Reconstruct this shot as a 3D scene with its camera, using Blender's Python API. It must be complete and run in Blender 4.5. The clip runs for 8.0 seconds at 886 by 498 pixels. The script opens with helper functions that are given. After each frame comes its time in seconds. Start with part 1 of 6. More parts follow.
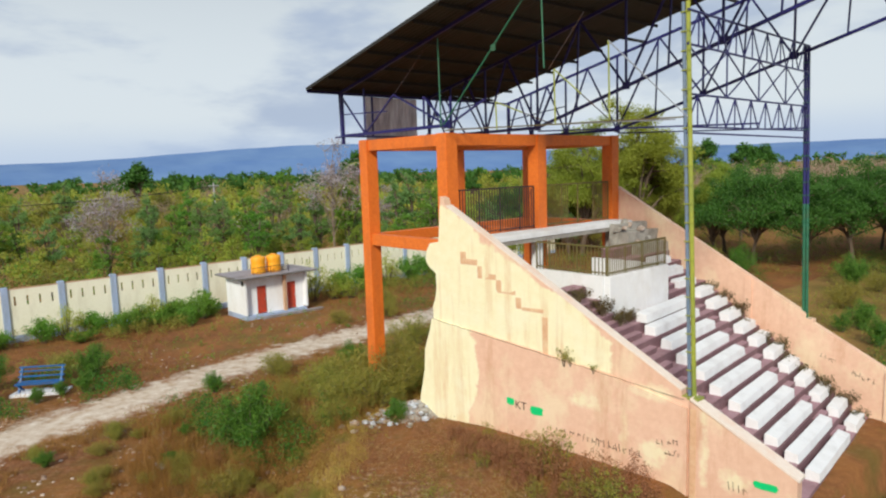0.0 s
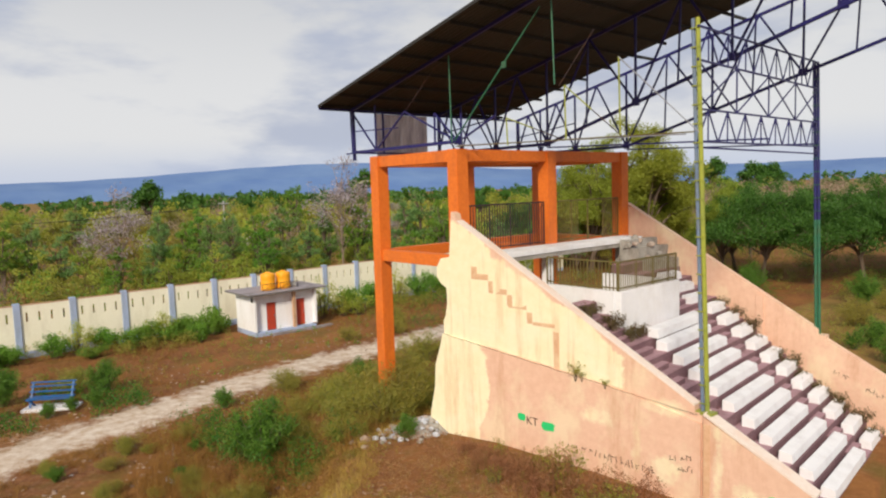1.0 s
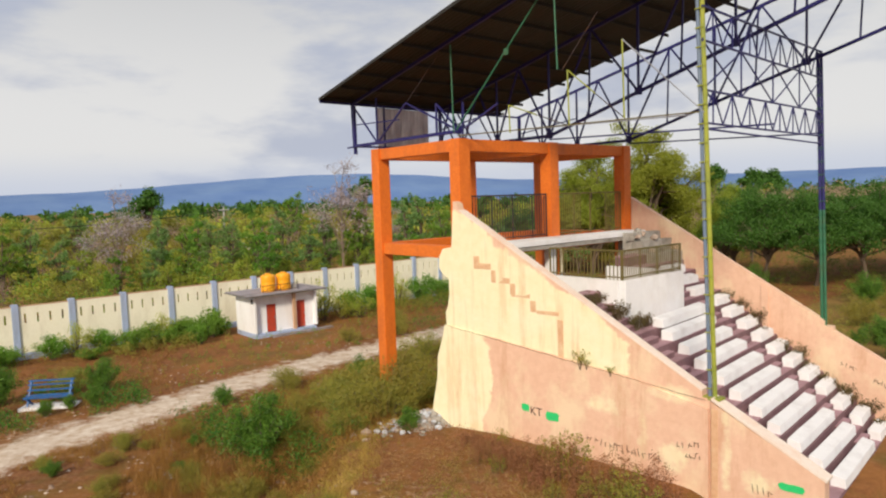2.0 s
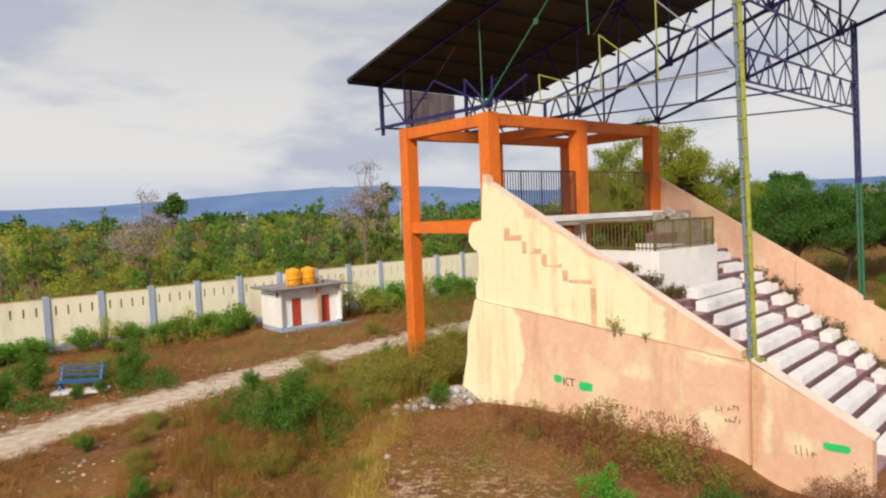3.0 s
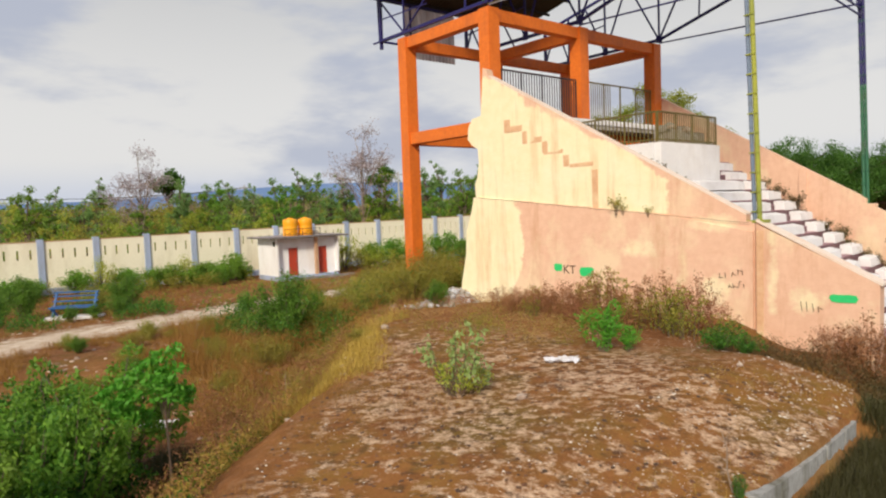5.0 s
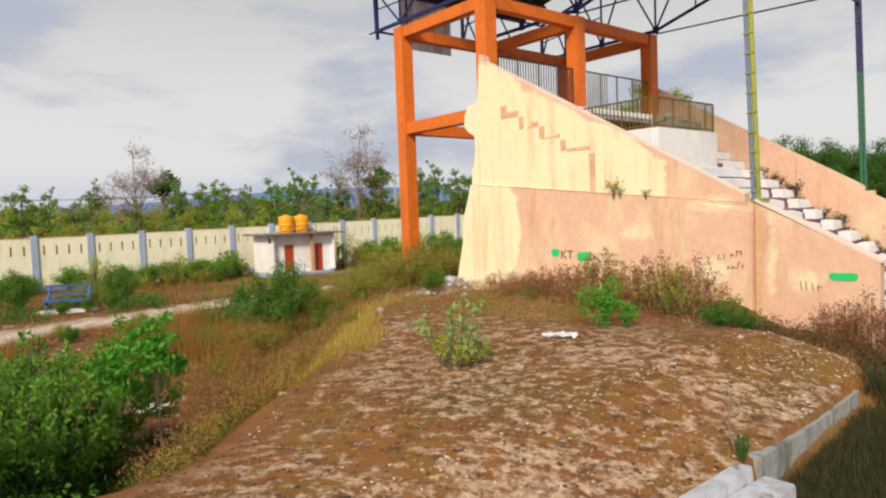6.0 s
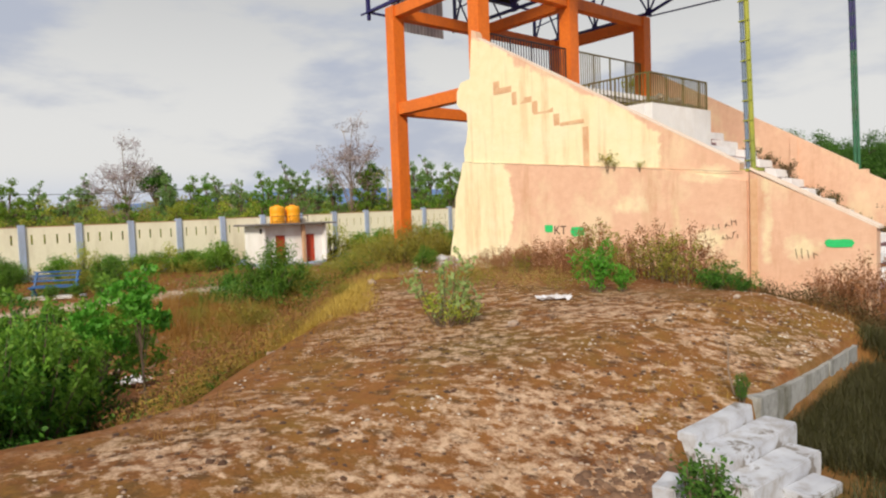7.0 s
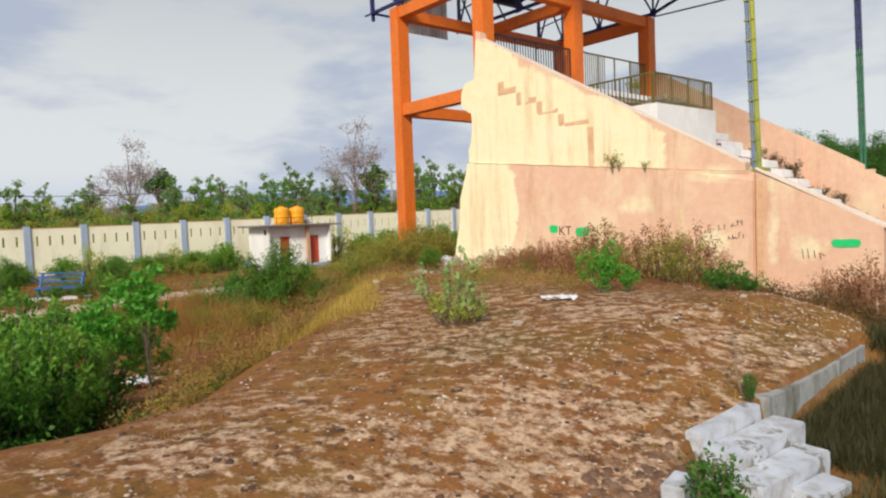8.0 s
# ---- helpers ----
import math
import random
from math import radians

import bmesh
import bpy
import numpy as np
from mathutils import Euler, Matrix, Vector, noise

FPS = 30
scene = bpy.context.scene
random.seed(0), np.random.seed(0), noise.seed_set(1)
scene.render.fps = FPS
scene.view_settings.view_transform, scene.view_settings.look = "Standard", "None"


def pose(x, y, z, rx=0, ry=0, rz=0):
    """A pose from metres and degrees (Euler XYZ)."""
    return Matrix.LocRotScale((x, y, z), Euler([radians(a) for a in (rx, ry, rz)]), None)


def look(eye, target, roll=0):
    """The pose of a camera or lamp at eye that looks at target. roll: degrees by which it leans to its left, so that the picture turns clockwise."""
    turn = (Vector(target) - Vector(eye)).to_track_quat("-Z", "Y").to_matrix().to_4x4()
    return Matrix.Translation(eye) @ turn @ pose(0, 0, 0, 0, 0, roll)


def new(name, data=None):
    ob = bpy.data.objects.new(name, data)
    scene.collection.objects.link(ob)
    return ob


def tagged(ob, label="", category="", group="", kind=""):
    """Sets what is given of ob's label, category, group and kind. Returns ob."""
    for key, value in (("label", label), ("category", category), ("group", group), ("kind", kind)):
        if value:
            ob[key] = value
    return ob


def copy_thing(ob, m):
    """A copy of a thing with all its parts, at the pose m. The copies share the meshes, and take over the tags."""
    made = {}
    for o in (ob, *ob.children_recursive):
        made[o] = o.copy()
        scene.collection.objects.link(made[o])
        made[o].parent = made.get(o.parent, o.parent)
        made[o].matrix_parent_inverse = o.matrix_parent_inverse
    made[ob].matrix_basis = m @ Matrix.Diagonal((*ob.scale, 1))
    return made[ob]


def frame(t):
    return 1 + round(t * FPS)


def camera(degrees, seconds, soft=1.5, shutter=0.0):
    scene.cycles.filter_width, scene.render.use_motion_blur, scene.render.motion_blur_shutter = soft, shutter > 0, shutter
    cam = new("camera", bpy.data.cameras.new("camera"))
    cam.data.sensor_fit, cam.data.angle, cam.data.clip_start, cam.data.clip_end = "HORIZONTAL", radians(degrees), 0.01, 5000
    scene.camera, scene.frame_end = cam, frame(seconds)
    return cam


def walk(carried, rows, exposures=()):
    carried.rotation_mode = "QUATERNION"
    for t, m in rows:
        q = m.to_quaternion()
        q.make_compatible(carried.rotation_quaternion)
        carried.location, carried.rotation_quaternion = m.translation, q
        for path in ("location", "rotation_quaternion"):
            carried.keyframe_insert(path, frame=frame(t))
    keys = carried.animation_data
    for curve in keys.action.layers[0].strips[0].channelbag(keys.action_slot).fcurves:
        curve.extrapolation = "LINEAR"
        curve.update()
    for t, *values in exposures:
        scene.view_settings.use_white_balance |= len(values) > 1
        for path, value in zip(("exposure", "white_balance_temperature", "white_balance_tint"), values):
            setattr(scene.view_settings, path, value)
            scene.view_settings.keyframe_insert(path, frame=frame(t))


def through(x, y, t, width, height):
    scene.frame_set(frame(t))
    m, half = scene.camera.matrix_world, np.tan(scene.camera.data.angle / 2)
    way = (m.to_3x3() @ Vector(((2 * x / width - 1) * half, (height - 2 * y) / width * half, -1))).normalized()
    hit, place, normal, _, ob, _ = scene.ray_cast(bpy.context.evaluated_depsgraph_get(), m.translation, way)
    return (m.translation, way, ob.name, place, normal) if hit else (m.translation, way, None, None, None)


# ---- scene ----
# The drone sinks from roof height to just above the terrace, in front of a derelict grandstand.
cam = camera(67.1, 8.0, soft=2.2)
PATH = [
    (0, (15.362, -13.471, 7.462), (5.677, -4.937, 5.921), -1.77),
    (0.5, (15.404, -13.493, 7.465), (5.693, -4.970, 6.023), -1.64),
    (1, (15.356, -13.601, 7.370), (5.554, -5.144, 6.192), -1.77),
    (1.5, (15.310, -13.572, 7.249), (5.508, -5.117, 6.048), -1.96),
    (1.7, (15.270, -13.561, 7.116), (5.507, -5.046, 6.029), -1.95),
    (2.8, (15.004, -13.762, 5.679), (4.968, -5.532, 4.935), -2.34),
    (3, (14.976, -13.853, 5.617), (4.918, -5.650, 4.883), -2.26),
    (3.5, (14.942, -13.930, 5.229), (4.858, -5.771, 4.368), -1.82),
    (3.7, (14.874, -13.904, 4.049), (4.899, -5.604, 3.264), -2.39),
    (4, (14.873, -13.963, 3.468), (4.893, -5.667, 2.718), -2.62),
    (4.5, (14.815, -13.926, 2.861), (4.789, -5.688, 2.081), -1.65),
    (4.7, (14.807, -13.898, 2.745), (4.773, -5.673, 1.939), -1.83),
    (5.8, (14.707, -13.840, 2.238), (4.713, -5.558, 1.519), -2.22),
    (6, (14.690, -13.813, 2.103), (4.700, -5.524, 1.414), -2.08),
    (6.5, (14.638, -13.762, 1.864), (4.655, -5.459, 1.242), -2.07),
    (6.8, (14.561, -13.717, 1.535), (4.629, -5.345, 1.038), -2.04),
    (7, (14.554, -13.711, 1.437), (4.654, -5.313, 0.759), -2.12),
    (7.5, (14.556, -13.724, 1.427), (4.627, -5.361, 0.754), -1.87),
    (8, (14.529, -13.723, 1.412), (4.580, -5.378, 0.767), -2.18),
]
TINTS = [(0, -0.10, 6050, 4), (0.5, -0.10, 6250, 7), (1, -0.10, 6600, 10), (3, -0.10, 6750, 10), (7, -0.10, 6780, 9), (8, -0.10, 6400, 7)]
walk(cam, [(t, look(eye, target, roll)) for t, eye, target, roll in PATH], TINTS)

# ---- light: a bright, thinly clouded sky and a veiled sun behind the camera's left shoulder
SUN_ELEVATION, SUN_AZIMUTH = 33, 145  # degrees; azimuth counted from +y towards +x
world = bpy.data.worlds.new("sky")
scene.world = world
world.use_nodes = True
wt = world.node_tree
wt.nodes.clear()
w_out = wt.nodes.new("ShaderNodeOutputWorld")
w_bg = wt.nodes.new("ShaderNodeBackground")
w_sky = wt.nodes.new("ShaderNodeTexSky")
w_sky.sky_type, w_sky.sun_disc = "NISHITA", False
w_sky.sun_elevation, w_sky.sun_rotation = radians(SUN_ELEVATION), radians(SUN_AZIMUTH)
w_sky.air_density, w_sky.dust_density = 1.0, 2.0
w_co = wt.nodes.new("ShaderNodeTexCoord")
w_map = wt.nodes.new("ShaderNodeMapping")
w_map.inputs["Scale"].default_value = (1.5, 1.5, 4.6)
w_noise = wt.nodes.new("ShaderNodeTexNoise")
w_noise.inputs["Scale"].default_value = 1.7
w_noise.inputs["Detail"].default_value = 6
w_noise.inputs["Roughness"].default_value = 0.55
w_sep = wt.nodes.new("ShaderNodeSeparateXYZ")
wt.links.new(w_co.outputs["Generated"], w_sep.inputs["Vector"])


def sky_range(source, lo, hi, top):
    n = wt.nodes.new("ShaderNodeMapRange")
    n.interpolation_type = "SMOOTHSTEP"
    n.inputs["From Min"].default_value, n.inputs["From Max"].default_value, n.inputs["To Max"].default_value = lo, hi, top
    wt.links.new(source, n.inputs["Value"])
    return n.outputs["Result"]


def sky_mix(fac, below, colour):
    n = wt.nodes.new("ShaderNodeMix")
    n.data_type = "RGBA"
    n.inputs["B"].default_value = colour
    wt.links.new(below, n.inputs["A"])
    if isinstance(fac, float):
        n.inputs["Factor"].default_value = fac
    else:
        wt.links.new(fac, n.inputs["Factor"])
    return n.outputs["Result"]


wt.links.new(w_co.outputs["Generated"], w_map.inputs["Vector"])
wt.links.new(w_map.outputs["Vector"], w_noise.inputs["Vector"])
sky = sky_mix(0.9, w_sky.outputs["Color"], (8.6, 8.9, 9.4, 1))
sky = sky_mix(sky_range(w_sep.outputs["Z"], 0.48, 0.10, 0.9), sky, (13.4, 13.6, 13.9, 1))
sky = sky_mix(sky_range(w_noise.outputs["Fac"], 0.52, 0.36, 0.85), sky, (7.4, 8.3, 10.6, 1))
sky = sky_mix(sky_range(w_sep.outputs["Z"], 0.085, 0.02, 0.65), sky, (8.6, 9.9, 12.8, 1))
wt.links.new(sky, w_bg.inputs["Color"])
w_bg.inputs["Strength"].default_value = 0.062
wt.links.new(w_bg.outputs["Background"], w_out.inputs["Surface"])

sun = new("sun", bpy.data.lights.new("sun", "SUN"))
sun.data.energy, sun.data.angle, sun.data.color = 3.9, radians(9), (1.0, 0.90, 0.72)
a, e = radians(SUN_AZIMUTH), radians(SUN_ELEVATION)
sun.matrix_world = look((0, 0, 0), (-math.sin(a) * math.cos(e), -math.cos(a) * math.cos(e), -math.sin(e)))
sun.location = (-20, -40, 60)


# ---- materials
def graph(name):
    m = bpy.data.materials.new(name)
    m.use_nodes = True
    nt = m.node_tree
    b = nt.nodes["Principled BSDF"]
    return m, nt, b


def mixed(nt, fac, c1, c2):
    n = nt.nodes.new("ShaderNodeMix")
    n.data_type = "RGBA"
    for socket, v in (("Factor", fac), ("A", c1), ("B", c2)):
        if isinstance(v, (int, float)):
            n.inputs[socket].default_value = v
        elif isinstance(v, tuple):
            n.inputs[socket].default_value = (*v[:3], 1)
        else:
            nt.links.new(v, n.inputs[socket])
    return n.outputs["Result"]


def noisy(nt, scale, detail=5, rough=0.6, lo=0.4, hi=0.6, stretch=(1, 1, 1), turn=0.0):
    """Noise laid through the whole place, so that no two alike things wear alike."""
    co = nt.nodes.new("ShaderNodeNewGeometry")
    mp = nt.nodes.new("ShaderNodeMapping")
    mp.inputs["Scale"].default_value = stretch
    nz = nt.nodes.new("ShaderNodeTexNoise")
    nz.inputs["Scale"].default_value, nz.inputs["Detail"].default_value, nz.inputs["Roughness"].default_value = scale, detail, rough
    rp = nt.nodes.new("ShaderNodeMapRange")
    rp.inputs["From Min"].default_value, rp.inputs["From Max"].default_value = lo, hi
    spin = nt.nodes.new("ShaderNodeMapping")
    spin.inputs["Rotation"].default_value = (0, 0, radians(turn))
    nt.links.new(co.outputs["Position"], spin.inputs["Vector"])
    nt.links.new(spin.outputs["Vector"], mp.inputs["Vector"])
    nt.links.new(mp.outputs["Vector"], nz.inputs["Vector"])
    nt.links.new(nz.outputs["Fac"], rp.inputs["Value"])
    return rp.outputs["Result"]


def calc(nt, op, a, b=0.0, clamp=False):
    n = nt.nodes.new("ShaderNodeMath")
    n.operation, n.use_clamp = op, clamp
    for i, v in enumerate((a, b)):
        if isinstance(v, (int, float)):
            n.inputs[i].default_value = v
        else:
            nt.links.new(v, n.inputs[i])
    return n.outputs["Value"]


def bumped(nt, b, height, strength, distance=0.02):
    n = nt.nodes.new("ShaderNodeBump")
    n.inputs["Strength"].default_value, n.inputs["Distance"].default_value = strength, distance
    nt.links.new(height, n.inputs["Height"])
    nt.links.new(n.outputs["Normal"], b.inputs["Normal"])


def surface(name, base, dark, stain=None, rough=0.8, metal=0.0, big=0.7, fine=14.0, stain_amount=0.5, bump=0.3, streak=(1, 1, 1)):
    """Two scales of variation: fine grain, and large stains drawn out along streak."""
    m, nt, b = graph(name)
    col = mixed(nt, noisy(nt, fine, 6, 0.65, 0.3, 0.7), base, dark)
    if stain:
        f = calc(nt, "MULTIPLY", noisy(nt, big, 7, 0.65, 0.48, 0.68, streak), stain_amount)
        col = mixed(nt, f, col, stain)
    nt.links.new(col, b.inputs["Base Color"])
    b.inputs["Roughness"].default_value, b.inputs["Metallic"].default_value = rough, metal
    bumped(nt, b, noisy(nt, fine * 2, 5, 0.6, 0.2, 0.8), bump)
    return m


ORANGE = surface("orange_paint", (0.84, 0.21, 0.022), (0.70, 0.15, 0.016), (0.46, 0.11, 0.03), 0.6, 0, 0.9, 9, 0.55, 0.15, (1, 1, 0.3))
WHITE = surface("whitewash", (0.88, 0.88, 0.92), (0.82, 0.82, 0.88), (0.46, 0.43, 0.45), 0.8, 0, 1.4, 16, 0.3, 0.3)
CLEAN_WHITE = surface("fresh_whitewash", (0.90, 0.90, 0.93), (0.84, 0.84, 0.89), (0.55, 0.50, 0.48), 0.8, 0, 1.1, 10, 0.35, 0.2, (1, 1, 0.4))
CONCRETE = surface("weathered_concrete", (0.44, 0.41, 0.38), (0.32, 0.30, 0.28), (0.16, 0.14, 0.12), 0.9, 0, 1.2, 12, 0.7, 0.5)
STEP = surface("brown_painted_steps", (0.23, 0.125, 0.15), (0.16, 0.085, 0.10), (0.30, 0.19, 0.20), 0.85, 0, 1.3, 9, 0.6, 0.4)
TREAD = surface("paler_brown_treads", (0.47, 0.29, 0.34), (0.37, 0.22, 0.26), (0.20, 0.11, 0.12), 0.85, 0, 1.6, 9, 0.5, 0.3)
BLUE_STEEL = surface("dark_blue_steel", (0.016, 0.014, 0.16), (0.010, 0.009, 0.10), (0.035, 0.02, 0.06), 0.5, 0.0, 2.0, 20, 0.4, 0.1)
GREEN_STEEL = surface("green_steel", (0.03, 0.17, 0.09), (0.02, 0.11, 0.06), (0.08, 0.09, 0.04), 0.5, 0.0, 2.0, 20, 0.5, 0.1)
YELLOW_STEEL = surface("yellow_green_steel", (0.40, 0.40, 0.04), (0.27, 0.32, 0.05), (0.14, 0.20, 0.06), 0.5, 0.0, 1.4, 20, 0.6, 0.1, (1, 1, 0.4))
BLUE_GREY_STEEL = surface("faded_blue_pipe", (0.20, 0.27, 0.40), (0.13, 0.18, 0.28), (0.2, 0.2, 0.12), 0.5, 0.1, 2.0, 20, 0.4, 0.1)
GREY_STEEL = surface("galvanised_pipe", (0.36, 0.38, 0.45), (0.27, 0.28, 0.34), (0.2, 0.13, 0.09), 0.45, 0.3, 2.0, 20, 0.4, 0.1)
RAIL_STEEL = surface("rusty_rail_steel", (0.055, 0.04, 0.05), (0.035, 0.026, 0.03), (0.16, 0.07, 0.03), 0.6, 0.2, 3.0, 25, 0.7, 0.1)
RAIL_OLIVE = surface("faded_olive_rail_steel", (0.20, 0.17, 0.05), (0.13, 0.105, 0.035), (0.16, 0.07, 0.03), 0.6, 0.2, 3.0, 25, 0.6, 0.1)
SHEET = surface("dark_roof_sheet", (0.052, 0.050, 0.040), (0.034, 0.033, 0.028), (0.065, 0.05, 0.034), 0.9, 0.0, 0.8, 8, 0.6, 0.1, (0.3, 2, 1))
PANEL_SHEET = surface("weathered_corrugated_sheet", (0.50, 0.47, 0.46), (0.34, 0.31, 0.30), (0.3, 0.17, 0.1), 0.5, 0.1, 1.5, 9, 0.7, 0.1, (2, 2, 0.4))


def thin_sheet():
    """Aged fibre sheet that lets some daylight through."""
    m, nt, b = graph("aged_fibre_sheet")
    col = mixed(nt, noisy(nt, 3, 6, 0.6, 0.3, 0.7, (2, 2, 0.4)), (0.85, 0.80, 0.80), (0.50, 0.45, 0.46))
    nt.links.new(col, b.inputs["Base Color"])
    tr = nt.nodes.new("ShaderNodeBsdfTranslucent")
    nt.links.new(col, tr.inputs["Color"])
    mx = nt.nodes.new("ShaderNodeMixShader")
    mx.inputs["Fac"].default_value = 0.75
    nt.links.new(b.outputs["BSDF"], mx.inputs[1])
    nt.links.new(tr.outputs["BSDF"], mx.inputs[2])
    nt.links.new(mx.outputs["Shader"], nt.nodes["Material Output"].inputs["Surface"])
    return m


FIBRE = thin_sheet()
FENCE_CREAM = surface("cream_fence_paint", (0.90, 0.86, 0.72), (0.83, 0.78, 0.63), (0.50, 0.44, 0.32), 0.85, 0, 0.6, 8, 0.5, 0.2, (1, 1, 0.3))
FENCE_BLUE = surface("pale_blue_paint", (0.42, 0.50, 0.72), (0.32, 0.40, 0.60), (0.25, 0.27, 0.32), 0.8, 0, 1.0, 9, 0.6, 0.2, (1, 1, 0.3))
# Near-black: plain colour on wires and flashing, painted shade on purlins and openings.
DARK = surface("near_black_and_shade", (0.03, 0.028, 0.026), (0.02, 0.02, 0.02), None, 0.9)
TANK = surface("orange_plastic_tank", (0.95, 0.42, 0.012), (0.88, 0.36, 0.012), (0.7, 0.30, 0.03), 0.45, 0, 1.5, 7, 0.4, 0.05)
RED = surface("red_door_paint", (0.55, 0.06, 0.025), (0.42, 0.045, 0.02), (0.3, 0.06, 0.03), 0.6, 0, 2, 8, 0.5, 0.1)
TAN = surface("tan_column_paint", (0.62, 0.38, 0.24), (0.52, 0.30, 0.18), (0.35, 0.22, 0.15), 0.8, 0, 2, 8, 0.5, 0.1)
SLAB_GREY = surface("grey_roof_slab", (0.36, 0.33, 0.36), (0.26, 0.23, 0.26), (0.14, 0.12, 0.11), 0.9, 0, 0.9, 9, 0.7, 0.3)
ROOF_EDGE = surface("dark_slab_edge", (0.16, 0.15, 0.15), (0.10, 0.09, 0.09), (0.26, 0.24, 0.22), 0.9, 0, 1.2, 12, 0.6, 0.4)
BLUE = surface("blue_paint", (0.012, 0.12, 0.36), (0.008, 0.07, 0.24), (0.10, 0.07, 0.05), 0.5, 0, 2, 9, 0.5, 0.1)
PAPER = surface("dirty_white_litter", (0.75, 0.76, 0.86), (0.6, 0.6, 0.68), (0.4, 0.33, 0.28), 0.8, 0, 4, 20, 0.6, 0.2)
STONE = surface("pale_limestone", (0.54, 0.45, 0.40), (0.36, 0.27, 0.22), (0.24, 0.12, 0.07), 0.9, 0, 3, 14, 0.6, 0.6)
GRAFFITI_GREEN = surface("green_spray_paint", (0.02, 0.62, 0.20), (0.02, 0.52, 0.16), None, 0.7, 0, 1, 12, 0, 0.05)
GRAFFITI_DARK = surface("dark_spray_paint", (0.10, 0.045, 0.035), (0.07, 0.03, 0.025), None, 0.8, 0, 1, 12, 0, 0.05)
BARK = surface("grey_brown_bark", (0.17, 0.12, 0.09), (0.10, 0.07, 0.05), (0.25, 0.2, 0.17), 0.95, 0, 2, 10, 0.5, 0.6, (1, 1, 0.2))
PALE_BARK = surface("pale_bark", (0.32, 0.24, 0.19), (0.22, 0.16, 0.12), (0.42, 0.34, 0.28), 0.95, 0, 2, 10, 0.5, 0.6, (1, 1, 0.2))
HOUSE_WHITE = surface("distant_house_paint", (0.75, 0.77, 0.8), (0.65, 0.66, 0.7), (0.4, 0.4, 0.4), 0.8, 0, 0.5, 4, 0.4, 0.1)
POLE = surface("pole_concrete", (0.5, 0.5, 0.52), (0.4, 0.4, 0.42), (0.3, 0.28, 0.26), 0.9)


def chipped_paint():
    """Whitewashed concrete, flaking to dark cement in patches with sharp edges."""
    m, nt, b = graph("chipped_whitewash")
    col = mixed(nt, noisy(nt, 2.5, 5, 0.55, 0.35, 0.65), (0.60, 0.63, 0.72), (0.45, 0.47, 0.55))
    flake = noisy(nt, 3.4, 9, 0.68, 0.565, 0.60)
    col = mixed(nt, calc(nt, "MULTIPLY", flake, 0.85), col, (0.20, 0.175, 0.16))
    col = mixed(nt, calc(nt, "MULTIPLY", noisy(nt, 5.0, 8, 0.7, 0.5, 0.68), 0.55), col, (0.30, 0.25, 0.21))
    nt.links.new(col, b.inputs["Base Color"])
    b.inputs["Roughness"].default_value = 0.85
    bumped(nt, b, calc(nt, "SUBTRACT", noisy(nt, 6, 5, 0.55, 0.2, 0.8), flake), 0.3, 0.012)
    return m


WORN_WHITE = chipped_paint()
KERB = surface("stained_pale_concrete", (0.42, 0.43, 0.45), (0.28, 0.28, 0.28), (0.09, 0.085, 0.05), 0.9, 0, 2.2, 11, 0.85, 0.5, (1.3, 1.3, 0.3))


